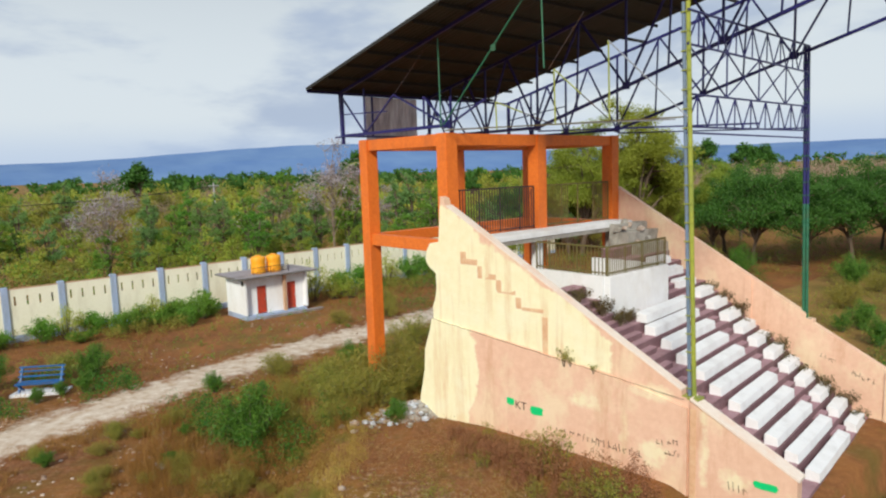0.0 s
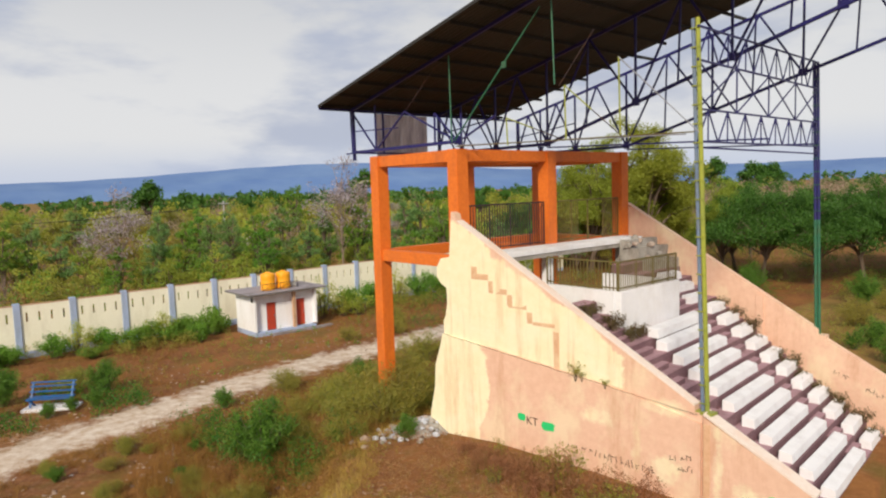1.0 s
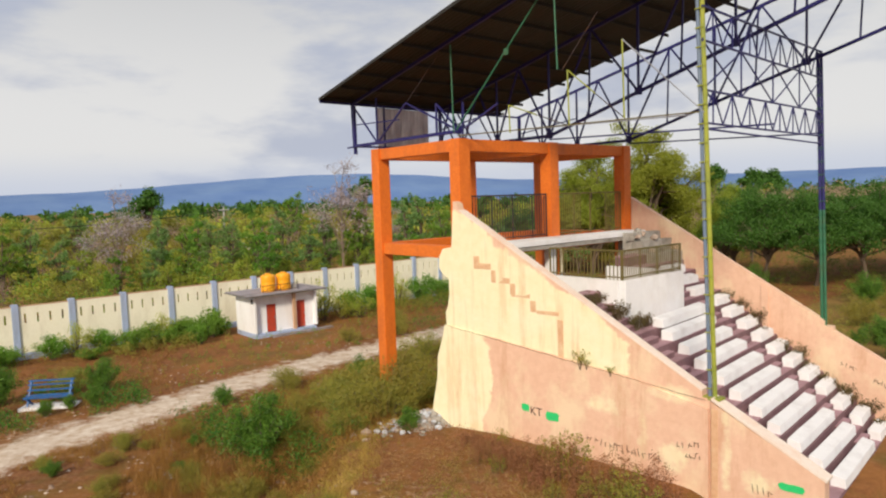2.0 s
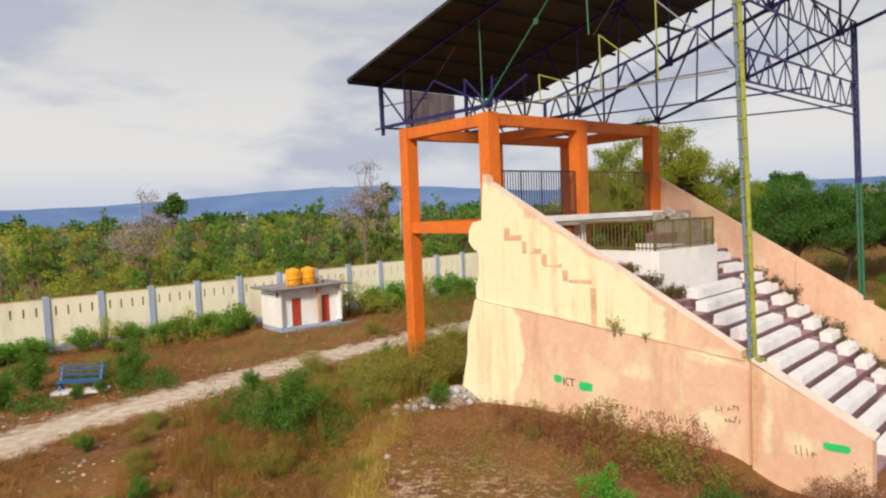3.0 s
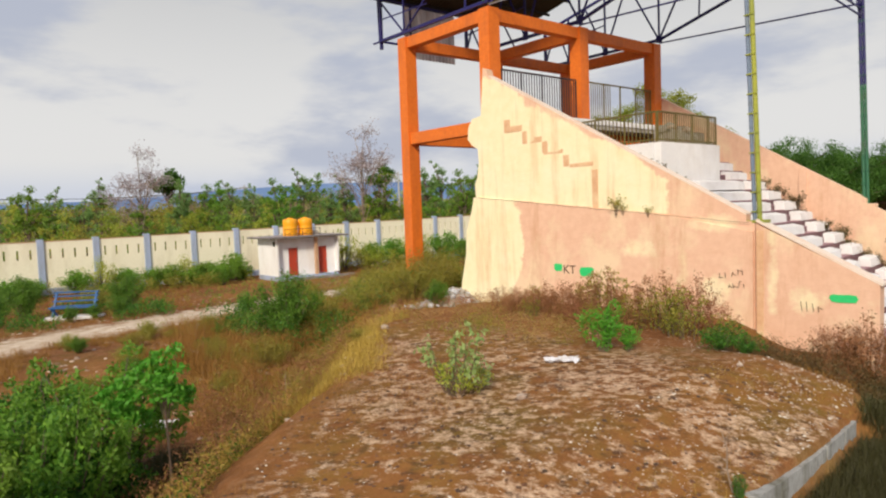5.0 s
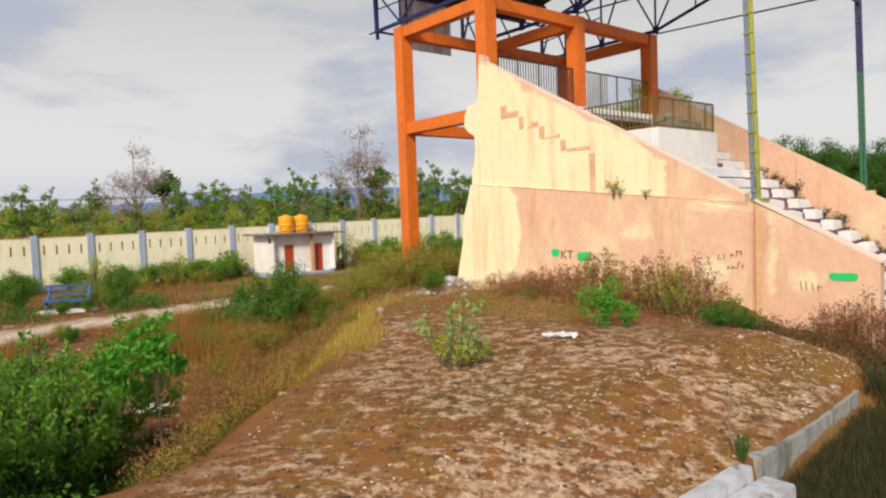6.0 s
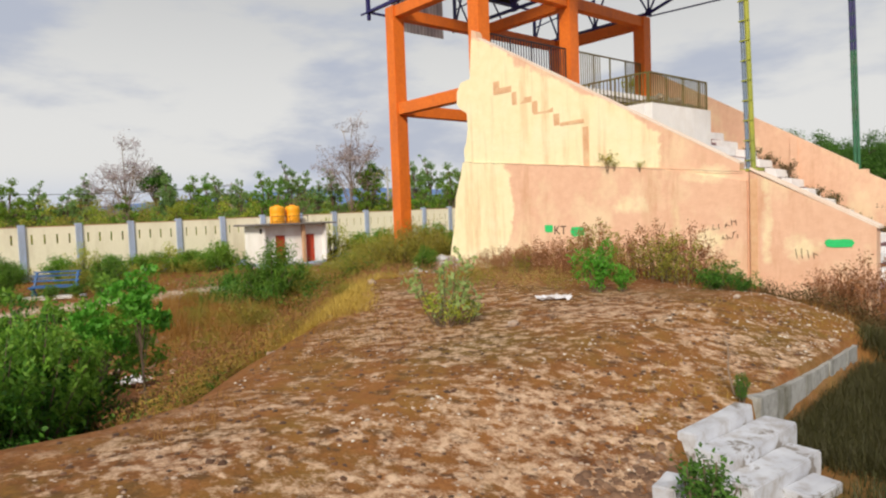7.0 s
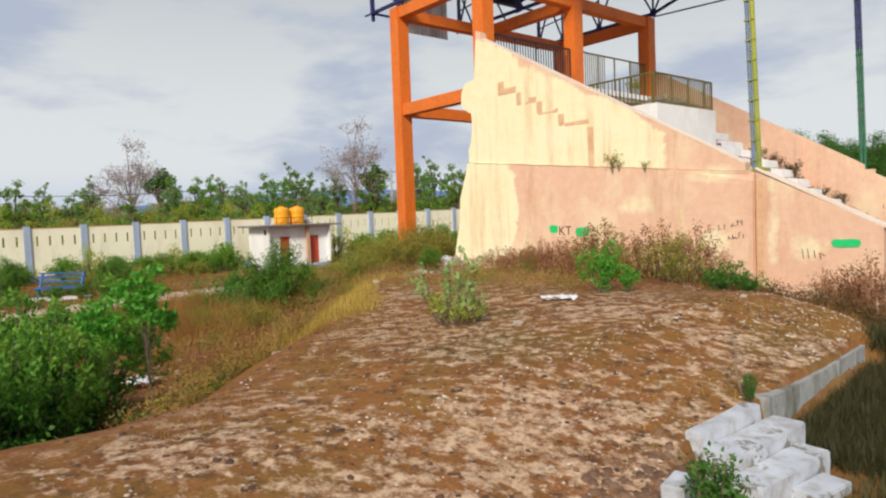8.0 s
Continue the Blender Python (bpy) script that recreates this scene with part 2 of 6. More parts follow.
def wall_paint(name, cream_zones):
    """Peach wall paint, with worn cream undercoat where cream_zones says so, runs of dirt and faded patches."""
    m, nt, b = graph(name)
    peach = mixed(nt, noisy(nt, 5, 6, 0.65, 0.3, 0.7), (0.82, 0.54, 0.41), (0.74, 0.455, 0.33))
    peach = mixed(nt, calc(nt, "MULTIPLY", noisy(nt, 0.75, 8, 0.68, 0.48, 0.62, (1, 1, 0.7)), 0.8), peach, (0.84, 0.66, 0.47))
    peach = mixed(nt, calc(nt, "MULTIPLY", noisy(nt, 0.9, 8, 0.72, 0.52, 0.70, (1.6, 1, 0.3)), 0.6), peach, (0.56, 0.29, 0.17))
    col = peach
    if cream_zones:
        co = nt.nodes.new("ShaderNodeTexCoord")
        sep = nt.nodes.new("ShaderNodeSeparateXYZ")
        nt.links.new(co.outputs["Object"], sep.inputs["Vector"])
        wob = calc(nt, "MULTIPLY", calc(nt, "SUBTRACT", noisy(nt, 0.9, 7, 0.62, 0.0, 1.0), 0.5), 1.7)
        x = calc(nt, "ADD", sep.outputs["X"], wob)
        z = calc(nt, "ADD", sep.outputs["Z"], calc(nt, "MULTIPLY", wob, 0.06))
        crack = calc(nt, "SUBTRACT", 2.93, calc(nt, "MULTIPLY", sep.outputs["X"], 0.105))
        above = calc(nt, "MULTIPLY", calc(nt, "SUBTRACT", z, crack), 30, True)
        left = calc(nt, "MULTIPLY", calc(nt, "SUBTRACT", 6.05, x), 9, True)
        column = calc(nt, "MULTIPLY", calc(nt, "SUBTRACT", 1.7, x), 9, True)
        zone = calc(nt, "MAXIMUM", calc(nt, "MULTIPLY", above, left), column)
        edge = calc(nt, "SUBTRACT", calc(nt, "SUBTRACT", 6.66, calc(nt, "MULTIPLY", sep.outputs["X"], 0.55)), sep.outputs["Z"])
        zone = calc(nt, "MULTIPLY", zone, calc(nt, "MULTIPLY", calc(nt, "ADD", edge, wob), 8, True))
        cream = mixed(nt, noisy(nt, 4, 6, 0.6, 0.3, 0.7), (0.90, 0.84, 0.60), (0.86, 0.77, 0.51))
        cream = mixed(nt, calc(nt, "MULTIPLY", noisy(nt, 1.2, 8, 0.72, 0.5, 0.66, (2.4, 1, 0.2)), 0.7), cream, (0.74, 0.50, 0.30))
        cream = mixed(nt, calc(nt, "MULTIPLY", noisy(nt, 0.8, 6, 0.6, 0.5, 0.7), 0.6), cream, (0.88, 0.85, 0.66))
        faded = calc(nt, "MULTIPLY", calc(nt, "SUBTRACT", noisy(nt, 2.6, 8, 0.68, 0.0, 1.0), 0.5), 5.0)
        for cx, cz, rx, rz in ((7.15, 2.1, 0.55, 0.24), (6.45, 0.9, 0.16, 0.55), (7.2, 0.6, 0.38, 0.38), (8.42, 0.95, 0.13, 1.0), (9.1, 0.5, 0.4, 0.3), (5.3, 1.5, 0.5, 0.3)):
            dx = calc(nt, "DIVIDE", calc(nt, "SUBTRACT", sep.outputs["X"], cx), rx)
            dz = calc(nt, "DIVIDE", calc(nt, "SUBTRACT", sep.outputs["Z"], cz), rz)
            away = calc(nt, "ADD", calc(nt, "MULTIPLY", dx, dx), calc(nt, "MULTIPLY", dz, dz))
            spot = calc(nt, "MULTIPLY", calc(nt, "ADD", calc(nt, "SUBTRACT", 1.0, away), faded), 0.8, True)
            zone = calc(nt, "MAXIMUM", zone, calc(nt, "MULTIPLY", spot, 0.75))
        col = mixed(nt, zone, peach, cream)
    nt.links.new(col, b.inputs["Base Color"])
    b.inputs["Roughness"].default_value = 0.85
    bumped(nt, b, noisy(nt, 9, 8, 0.7, 0.2, 0.8), 0.35, 0.02)
    return m


NEAR_WALL = wall_paint("worn_cream_and_peach_plaster", True)
PEACH_WALL = wall_paint("peach_plaster", False)
PALE_COPING = surface("pale_lit_edge_coping", (0.86, 0.76, 0.70), (0.80, 0.66, 0.58), (0.80, 0.54, 0.41), 0.85, 0, 1.2, 9, 0.7, 0.2)
PATCH = surface("brown_mark_and_joint_shade", (0.74, 0.46, 0.29), (0.64, 0.37, 0.22), (0.84, 0.68, 0.45), 0.9, 0, 2, 9, 0.6, 0.3)


def leaf_paint(name, c1, c2, c3, through=0.35):
    m, nt, b = graph(name)
    geo = nt.nodes.new("ShaderNodeNewGeometry")
    info = nt.nodes.new("ShaderNodeObjectInfo")
    col = mixed(nt, geo.outputs["Random Per Island"], c1, c2)
    col = mixed(nt, calc(nt, "MULTIPLY", info.outputs["Random"], 0.6), col, c3)
    nt.links.new(col, b.inputs["Base Color"])
    b.inputs["Roughness"].default_value = 0.6
    tr = nt.nodes.new("ShaderNodeBsdfTranslucent")
    nt.links.new(col, tr.inputs["Color"])
    mx = nt.nodes.new("ShaderNodeMixShader")
    mx.inputs["Fac"].default_value = through
    nt.links.new(b.outputs["BSDF"], mx.inputs[1])
    nt.links.new(tr.outputs["BSDF"], mx.inputs[2])
    nt.links.new(mx.outputs["Shader"], nt.nodes["Material Output"].inputs["Surface"])
    return m


LEAF_GREEN = leaf_paint("green_leaves", (0.05, 0.19, 0.02), (0.25, 0.50, 0.06), (0.22, 0.32, 0.04), 0.5)
LEAF_HOLLOW = leaf_paint("deep_green_leaves", (0.012, 0.06, 0.008), (0.13, 0.36, 0.03), (0.04, 0.15, 0.015))
LEAF_SHRUB = leaf_paint("feathery_green_leaves", (0.03, 0.10, 0.012), (0.22, 0.42, 0.05), (0.10, 0.22, 0.02), 0.4)
LEAF_MID = leaf_paint("dusty_green_leaves", (0.18, 0.28, 0.035), (0.42, 0.52, 0.07), (0.40, 0.38, 0.05), 0.52)
LEAF_TEAL = leaf_paint("blue_green_leaves", (0.10, 0.24, 0.07), (0.32, 0.50, 0.16), (0.24, 0.36, 0.09), 0.52)
LEAF_LILAC = leaf_paint("pale_withered_leaves", (0.26, 0.22, 0.26), (0.56, 0.49, 0.54), (0.40, 0.33, 0.34), 0.3)
LEAF_TAN = leaf_paint("tan_dry_scrub", (0.30, 0.17, 0.06), (0.64, 0.42, 0.17), (0.46, 0.30, 0.11), 0.2)
LEAF_BRIGHT = leaf_paint("bright_green_leaves", (0.06, 0.30, 0.02), (0.18, 0.48, 0.05), (0.10, 0.34, 0.03))
LEAF_DARK = leaf_paint("dark_green_leaves", (0.035, 0.11, 0.015), (0.105, 0.25, 0.03), (0.06, 0.16, 0.02))
LEAF_YELLOW = leaf_paint("yellow_green_leaves", (0.28, 0.42, 0.045), (0.60, 0.62, 0.10), (0.46, 0.42, 0.07), 0.5)
LEAF_OLIVE = leaf_paint("olive_leaves", (0.17, 0.23, 0.035), (0.44, 0.40, 0.065), (0.34, 0.25, 0.05), 0.4)
LEAF_RUST = leaf_paint("rust_brown_weed", (0.17, 0.06, 0.03), (0.46, 0.20, 0.10), (0.30, 0.16, 0.06), 0.2)
LEAF_AMBER = leaf_paint("amber_dried_weed", (0.24, 0.10, 0.025), (0.60, 0.32, 0.08), (0.36, 0.18, 0.05), 0.2)
LEAF_PALE = leaf_paint("pale_grey_green_leaves", (0.18, 0.33, 0.10), (0.40, 0.54, 0.25), (0.34, 0.42, 0.10))
STRAW = leaf_paint("dry_straw_grass", (0.32, 0.22, 0.04), (0.75, 0.55, 0.12), (0.36, 0.23, 0.045), 0.2)
GRASS_OLIVE = leaf_paint("olive_grass", (0.15, 0.085, 0.02), (0.46, 0.25, 0.045), (0.30, 0.12, 0.03), 0.2)
# Dark grass, deepened further so that its colour carries lens corner falloff.
GRASS_DARK = leaf_paint("dark_grass_plus_falloff", (0.025, 0.035, 0.008), (0.08, 0.09, 0.02), (0.06, 0.045, 0.015), 0.2)
LEAF_WEED = leaf_paint("dark_dry_weed", (0.035, 0.045, 0.012), (0.16, 0.13, 0.04), (0.14, 0.07, 0.03), 0.2)
LEAF_BROWN = leaf_paint("leafless_twigs", (0.22, 0.15, 0.11), (0.46, 0.33, 0.25), (0.38, 0.26, 0.18), 0.15)
CLOD = leaf_paint("dark_earth_clods", (0.05, 0.025, 0.015), (0.14, 0.06, 0.03), (0.08, 0.04, 0.02), 0.0)
PEBBLE_BROWN = leaf_paint("brown_broken_stone", (0.07, 0.032, 0.018), (0.32, 0.19, 0.12), (0.14, 0.075, 0.045), 0.0)
PALE_STONE = leaf_paint("whitish_stones", (0.40, 0.33, 0.28), (0.80, 0.74, 0.68), (0.60, 0.52, 0.46), 0.0)
PEBBLE = leaf_paint("mixed_pale_pebbles", (0.14, 0.07, 0.04), (0.60, 0.47, 0.39), (0.34, 0.24, 0.18), 0.0)


def ground_paint():
    m, nt, b = graph("red_brown_earth")
    att = nt.nodes.new("ShaderNodeVertexColor")
    att.layer_name = "cover"
    sep = nt.nodes.new("ShaderNodeSeparateColor")
    nt.links.new(att.outputs["Color"], sep.inputs["Color"])
    earth = mixed(nt, noisy(nt, 3.5, 8, 0.65, 0.3, 0.7), (0.322, 0.137, 0.058), (0.15, 0.059, 0.026))
    earth = mixed(nt, calc(nt, "MULTIPLY", noisy(nt, 26, 6, 0.7, 0.45, 0.62), 0.6), earth, (0.085, 0.034, 0.016))
    earth = mixed(nt, calc(nt, "MULTIPLY", noisy(nt, 0.25, 6, 0.6, 0.42, 0.62), 0.55), earth, (0.33, 0.145, 0.045))
    earth = mixed(nt, calc(nt, "MULTIPLY", noisy(nt, 0.45, 7, 0.65, 0.5, 0.66), 0.7), earth, (0.14, 0.105, 0.026))
    pale = mixed(nt, noisy(nt, 7, 7, 0.7, 0.3, 0.7), (0.82, 0.62, 0.47), (0.60, 0.385, 0.25))
    wide = noisy(nt, 0.32, 4, 0.5, 0.36, 0.60)
    patch = calc(nt, "ADD", noisy(nt, 5.0, 9, 0.68, 0.0, 1.0, (0.95, 1.1, 1), -41), calc(nt, "MULTIPLY", calc(nt, "SUBTRACT", wide, 0.5), 0.13))
    crust = calc(nt, "MULTIPLY", calc(nt, "MULTIPLY", calc(nt, "SUBTRACT", patch, 0.505), 10, True), sep.outputs["Green"])
    crust = calc(nt, "MULTIPLY", crust, noisy(nt, 12, 8, 0.78, 0.36, 0.54))
    smudge = calc(nt, "MULTIPLY", calc(nt, "MULTIPLY", noisy(nt, 4.2, 7, 0.62, 0.53, 0.63, (0.9, 1.15, 1), -41), 0.8), sep.outputs["Green"])
    earth = mixed(nt, smudge, earth, (0.075, 0.040, 0.028))
    olive = calc(nt, "MULTIPLY", calc(nt, "MULTIPLY", calc(nt, "SUBTRACT", 1.0, wide), noisy(nt, 1.6, 8, 0.7, 0.40, 0.60)), 0.8)
    earth = mixed(nt, calc(nt, "MULTIPLY", olive, sep.outputs["Green"]), earth, (0.25, 0.15, 0.032))
    col = mixed(nt, calc(nt, "MULTIPLY", crust, 0.85), earth, pale)
    track = mixed(nt, noisy(nt, 2.2, 7, 0.65, 0.35, 0.65), (0.72, 0.63, 0.55), (0.48, 0.35, 0.25))
    wob = calc(nt, "SUBTRACT", noisy(nt, 1.3, 8, 0.7, 0.15, 0.85), 0.5)
    tr = calc(nt, "MULTIPLY", calc(nt, "ADD", calc(nt, "SUBTRACT", sep.outputs["Red"], 0.45), wob), 3.5, True)
    col = mixed(nt, tr, col, track)
    green = mixed(nt, noisy(nt, 0.12, 7, 0.6, 0.35, 0.65, (1, 1, 1)), (0.08, 0.085, 0.02), (0.38, 0.22, 0.08))
    col = mixed(nt, sep.outputs["Blue"], col, green)
    nt.links.new(col, b.inputs["Base Color"])
    b.inputs["Roughness"].default_value = 0.95
    b.inputs["Specular IOR Level"].default_value = 0.12
    bumped(nt, b, calc(nt, "ADD", noisy(nt, 3, 9, 0.7, 0.2, 0.8), crust), 0.45, 0.05)
    return m


GROUND = ground_paint()


def hill_paint():
    m, nt, b = graph("wooded_hills_with_painted_haze")
    # Distance haze is put into the base colour as blue.
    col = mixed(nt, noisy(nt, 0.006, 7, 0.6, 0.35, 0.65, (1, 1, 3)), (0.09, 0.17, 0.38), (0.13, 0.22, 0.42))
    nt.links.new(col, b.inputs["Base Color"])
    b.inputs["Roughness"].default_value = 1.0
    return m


HILL = hill_paint()


# ---- building helpers
def part(name, bm, material, parent=None, label="", smooth=False):
    me = bpy.data.meshes.new(name)
    bmesh.ops.recalc_face_normals(bm, faces=bm.faces)
    bm.to_mesh(me)
    bm.free()
    me.materials.append(material)
    if smooth:
        me.polygons.foreach_set("use_smooth", [True] * len(me.polygons))
    ob = new(name, me)
    if parent:
        ob.parent = parent
    return tagged(ob, label)


def fast(name, verts, faces, material, parent=None, label=""):
    me = bpy.data.meshes.new(name)
    me.from_pydata([tuple(v) for v in verts], [], [tuple(f) for f in faces])
    me.materials.append(material)
    ob = new(name, me)
    if parent:
        ob.parent = parent
    return tagged(ob, label)


def thing(name, m, label, category, group="", kind=""):
    ob = new(name)
    ob.empty_display_size = 0.2
    ob.matrix_world = m
    return tagged(ob, label, category, group, kind)


def box(bm, x0, x1, y0, y1, z0, z1, bevel=0.0):
    got = bmesh.ops.create_cube(bm, size=1.0, matrix=Matrix.LocRotScale(((x0 + x1) / 2, (y0 + y1) / 2, (z0 + z1) / 2), None, (x1 - x0, y1 - y0, z1 - z0)))
    if bevel:
        edges = list({e for v in got["verts"] for e in v.link_edges})
        bmesh.ops.bevel(bm, geom=edges, offset=bevel, segments=2, affect="EDGES")
    return bm


def boxed(*dims, bevel=0.0):
    return box(bmesh.new(), *dims, bevel=bevel)


def strut(p, q, w, d=None, bm=None):
    """A square bar from p to q."""
    bm = bm or bmesh.new()
    p, q = Vector(p), Vector(q)
    turn = (q - p).to_track_quat("Z", "Y")
    bmesh.ops.create_cube(bm, size=1.0, matrix=Matrix.LocRotScale((p + q) / 2, turn, (w, d or w, (q - p).length)))
    return bm


def pipe(p, q, r, bm=None, sides=10, r2=None):
    bm = bm or bmesh.new()
    p, q = Vector(p), Vector(q)
    turn = (q - p).to_track_quat("Z", "Y")
    bmesh.ops.create_cone(bm, cap_ends=True, segments=sides, radius1=r, radius2=r if r2 is None else r2, depth=(q - p).length,
                          matrix=Matrix.LocRotScale((p + q) / 2, turn, None))
    return bm


def prism(outline, y0, y1, bm=None):
    """A slab: the outline in x and z, from y0 to y1."""
    bm = bm or bmesh.new()
    front = [bm.verts.new((x, y0, z)) for x, z in outline]
    back = [bm.verts.new((x, y1, z)) for x, z in outline]
    bm.faces.new(front)
    bm.faces.new(back[::-1])
    for i in range(len(outline)):
        j = (i + 1) % len(outline)
        bm.faces.new((front[j], front[i], back[i], back[j]))
    return bm


def roughened(bm, amount, scale=1.5, cuts=0):
    if cuts:
        bmesh.ops.subdivide_edges(bm, edges=bm.edges, cuts=cuts, use_grid_fill=True)
    for v in bm.verts:
        v.co += noise.noise_vector(v.co * scale) * amount
    return bm


def lump(r, seed, squash=0.7, bm=None, at=(0, 0, 0), sub=1):
    bm = bm or bmesh.new()
    got = bmesh.ops.create_icosphere(bm, subdivisions=sub, radius=r)
    rnd = random.Random(seed)
    off = Vector((rnd.random() * 50, rnd.random() * 50, 0))
    for v in got["verts"]:
        v.co = v.co * (1 + 0.5 * noise.noise(v.co / r * 1.1 + off))
        v.co.z *= squash
        v.co += Vector(at)
    return bm


def smooth_step(a, b, v):
    t = np.clip((v - a) / (b - a), 0, 1)
    return t * t * (3 - 2 * t)


# ---- ground: one sheet, with the terrace before the stand raised above the field
TERRACE = [(8.2, -17), (8.0, -13.1), (8.05, -12.2), (7.75, -11.1), (6.25, -9.8), (4.8, -8.0), (1.3, -4.7), (-1.8, -2.4), (-2.4, 0), (-2.4, 11), (9.3, 11),
           (9.7, 3.0), (10.15, -0.4), (10.75, -2.0), (11.15, -3.4), (11.22, -3.9), (11.35, -5.0), (11.38, -6.4), (11.4, -7.2), (11.42, -8.5), (11.75, -9.2), (12.2, -10.2), (13.6, -13), (16.5, -17)]
TRACK = [(-8.0, -16), (-11.3, -10.4), (-12.3, -6.5), (-13.7, -1.6), (-14.9, 4.0), (-15.5, 12), (-17, 24)]


def edge_distance(px, py, line, closed):
    d = np.full(px.shape, 1e9)
    pts = line + line[:1] if closed else line
    for (ax, ay), (bx, by) in zip(pts[:-1], pts[1:]):
        ux, uy = bx - ax, by - ay
        t = np.clip(((px - ax) * ux + (py - ay) * uy) / (ux * ux + uy * uy), 0, 1)
        d = np.minimum(d, np.hypot(px - ax - t * ux, py - ay - t * uy))
    return d


def inside(px, py, line):
    got = np.zeros(px.shape, bool)
    for (ax, ay), (bx, by) in zip(line, line[1:] + line[:1]):
        cross = (ay > py) != (by > py)
        with np.errstate(divide="ignore", invalid="ignore"):
            got ^= cross & (px < (bx - ax) * (py - ay) / (by - ay + 1e-12) + ax)
    return got


def waves(px, py, scale, seed):
    r = np.random.RandomState(seed)
    out = 0
    for k in range(5):
        ang, ph = r.rand() * 6.28, r.rand() * 6.28
        f = scale * (0.6 + 0.5 * k)
        out = out + np.sin((px * math.cos(ang) + py * math.sin(ang)) * f + ph) / (1 + 0.6 * k)
    return out / 2.5


def height(px, py):
    px, py = np.asarray(px, float), np.asarray(py, float)
    d = edge_distance(px, py, TERRACE, True) * np.where(inside(px, py, TERRACE), 1, -1)
    top = -0.02 - 0.07 * np.clip(-5 - py, 0, 5) - 0.1 * np.clip(2 - px, 0, 4) + 0.025 * waves(px, py, 1.3, 1)
    top = top - 0.212 * np.clip(px - 9.6, 0, 2.3) * smooth_step(0.0, -2.0, py)
    top = top - 0.08 * smooth_step(10.2, 11.3, px) * smooth_step(-6.6, -3.8, py)
    top = top - 0.5 * smooth_step(7.4, 8.9, px) * smooth_step(-2.9, -1.2, py)
    low = -1.45 + 0.10 * waves(px, py, 0.35, 2) - 0.35 * np.exp(-((px - 0.5) ** 2 + (py + 10.5) ** 2) / 16)
    low = np.where(px > 10.5, -1.02 + 0.14 * smooth_step(-7.0, -4.0, py) * smooth_step(-0.5, -3.0, py) - 0.4 * smooth_step(-1.0, 1.0, py) - 0.07 * np.clip(px - 13, 0, 8) + 0.05 * waves(px, py, 0.8, 3), low)
    width = np.where(px > 10, np.where(py < -8.0, 0.7, 0.9), np.where(py > -3.0, 4.5, 2.0))
    kerbed = (px > 10.5) & (py < -3.3) & (py > -8.6)
    k = np.where(kerbed, smooth_step(-0.15, -0.03, d), smooth_step(-width, 0.15, d))
    far = np.hypot(px, py)
    return low + (top - low) * k + smooth_step(60, 400, far) * 1.5 * waves(px, py, 0.012, 4)


def axis_steps(lo, hi, fine, reach):
    mid = list(np.arange(lo, hi, fine))
    out, s = [], fine
    v = hi
    while v < reach:
        out.append(v)
        s *= 1.16
        v += s
    back, s, v = [], fine, lo
    while v > -reach:
        s *= 1.16
        v -= s
        back.append(v)
    return np.array(back[::-1] + mid + out)


gx, gy = axis_steps(-20, 18, 0.24, 4200), axis_steps(-18, 14, 0.24, 4200)
gx = np.unique(np.concatenate([gx, np.arange(10.6, 12.0, 0.06)]))
GX, GY = np.meshgrid(gx, gy, indexing="ij")
GZ = height(GX, GY)
nx, ny = GX.shape
idx = np.arange(nx * ny).reshape(nx, ny)
quads = np.stack([idx[:-1, :-1], idx[1:, :-1], idx[1:, 1:], idx[:-1, 1:]], -1).reshape(-1, 4)
me = bpy.data.meshes.new("ground")
me.from_pydata(np.stack([GX, GY, GZ], -1).reshape(-1, 3).tolist(), [], quads.tolist())
me.polygons.foreach_set("use_smooth", [True] * len(me.polygons))
layer = me.color_attributes.new("cover", "FLOAT_COLOR", "POINT")
cover = np.zeros((nx * ny, 4))
X1, Y1 = GX.ravel(), GY.ravel()
cover[:, 0] = np.clip(1 - edge_distance(X1, Y1, TRACK, False) / 3.1, 0, 1)
on = inside(X1, Y1, TERRACE)
cover[:, 1] = np.where(on, smooth_step(-0.1, 0.7, edge_distance(X1, Y1, TERRACE, True) + 0.35 * waves(X1, Y1, 1.7, 15) + 0.9 * (X1 > 9)), np.where((X1 < -13) & (X1 > -27), 0.5, 0.12)) * (0.12 + 0.88 * smooth_step(-3.4, -5.6, Y1 + 0.7 * waves(X1, Y1, 1.2, 8) - 0.2 * (X1 - 5) - 0.35 * np.clip(X1 - 8.5, 0, 3)))
cover[:, 2] = np.maximum(smooth_step(60, 130, np.hypot(X1 - 15, Y1 + 14)) * 0.8, np.where((X1 > 10.4) & ~on & (edge_distance(X1, Y1, TERRACE, True) > 0.06), 0.3, np.where(Y1 > 9.6, 0.8 * (X1 > -3), 0)))
cover[:, 3] = 1
layer.data.foreach_set("color", cover.ravel())
me.materials.append(GROUND)
ground = tagged(new("ground", me), "red-brown dry earth with pale crusted patches and a worn track", "ground", kind="structure")


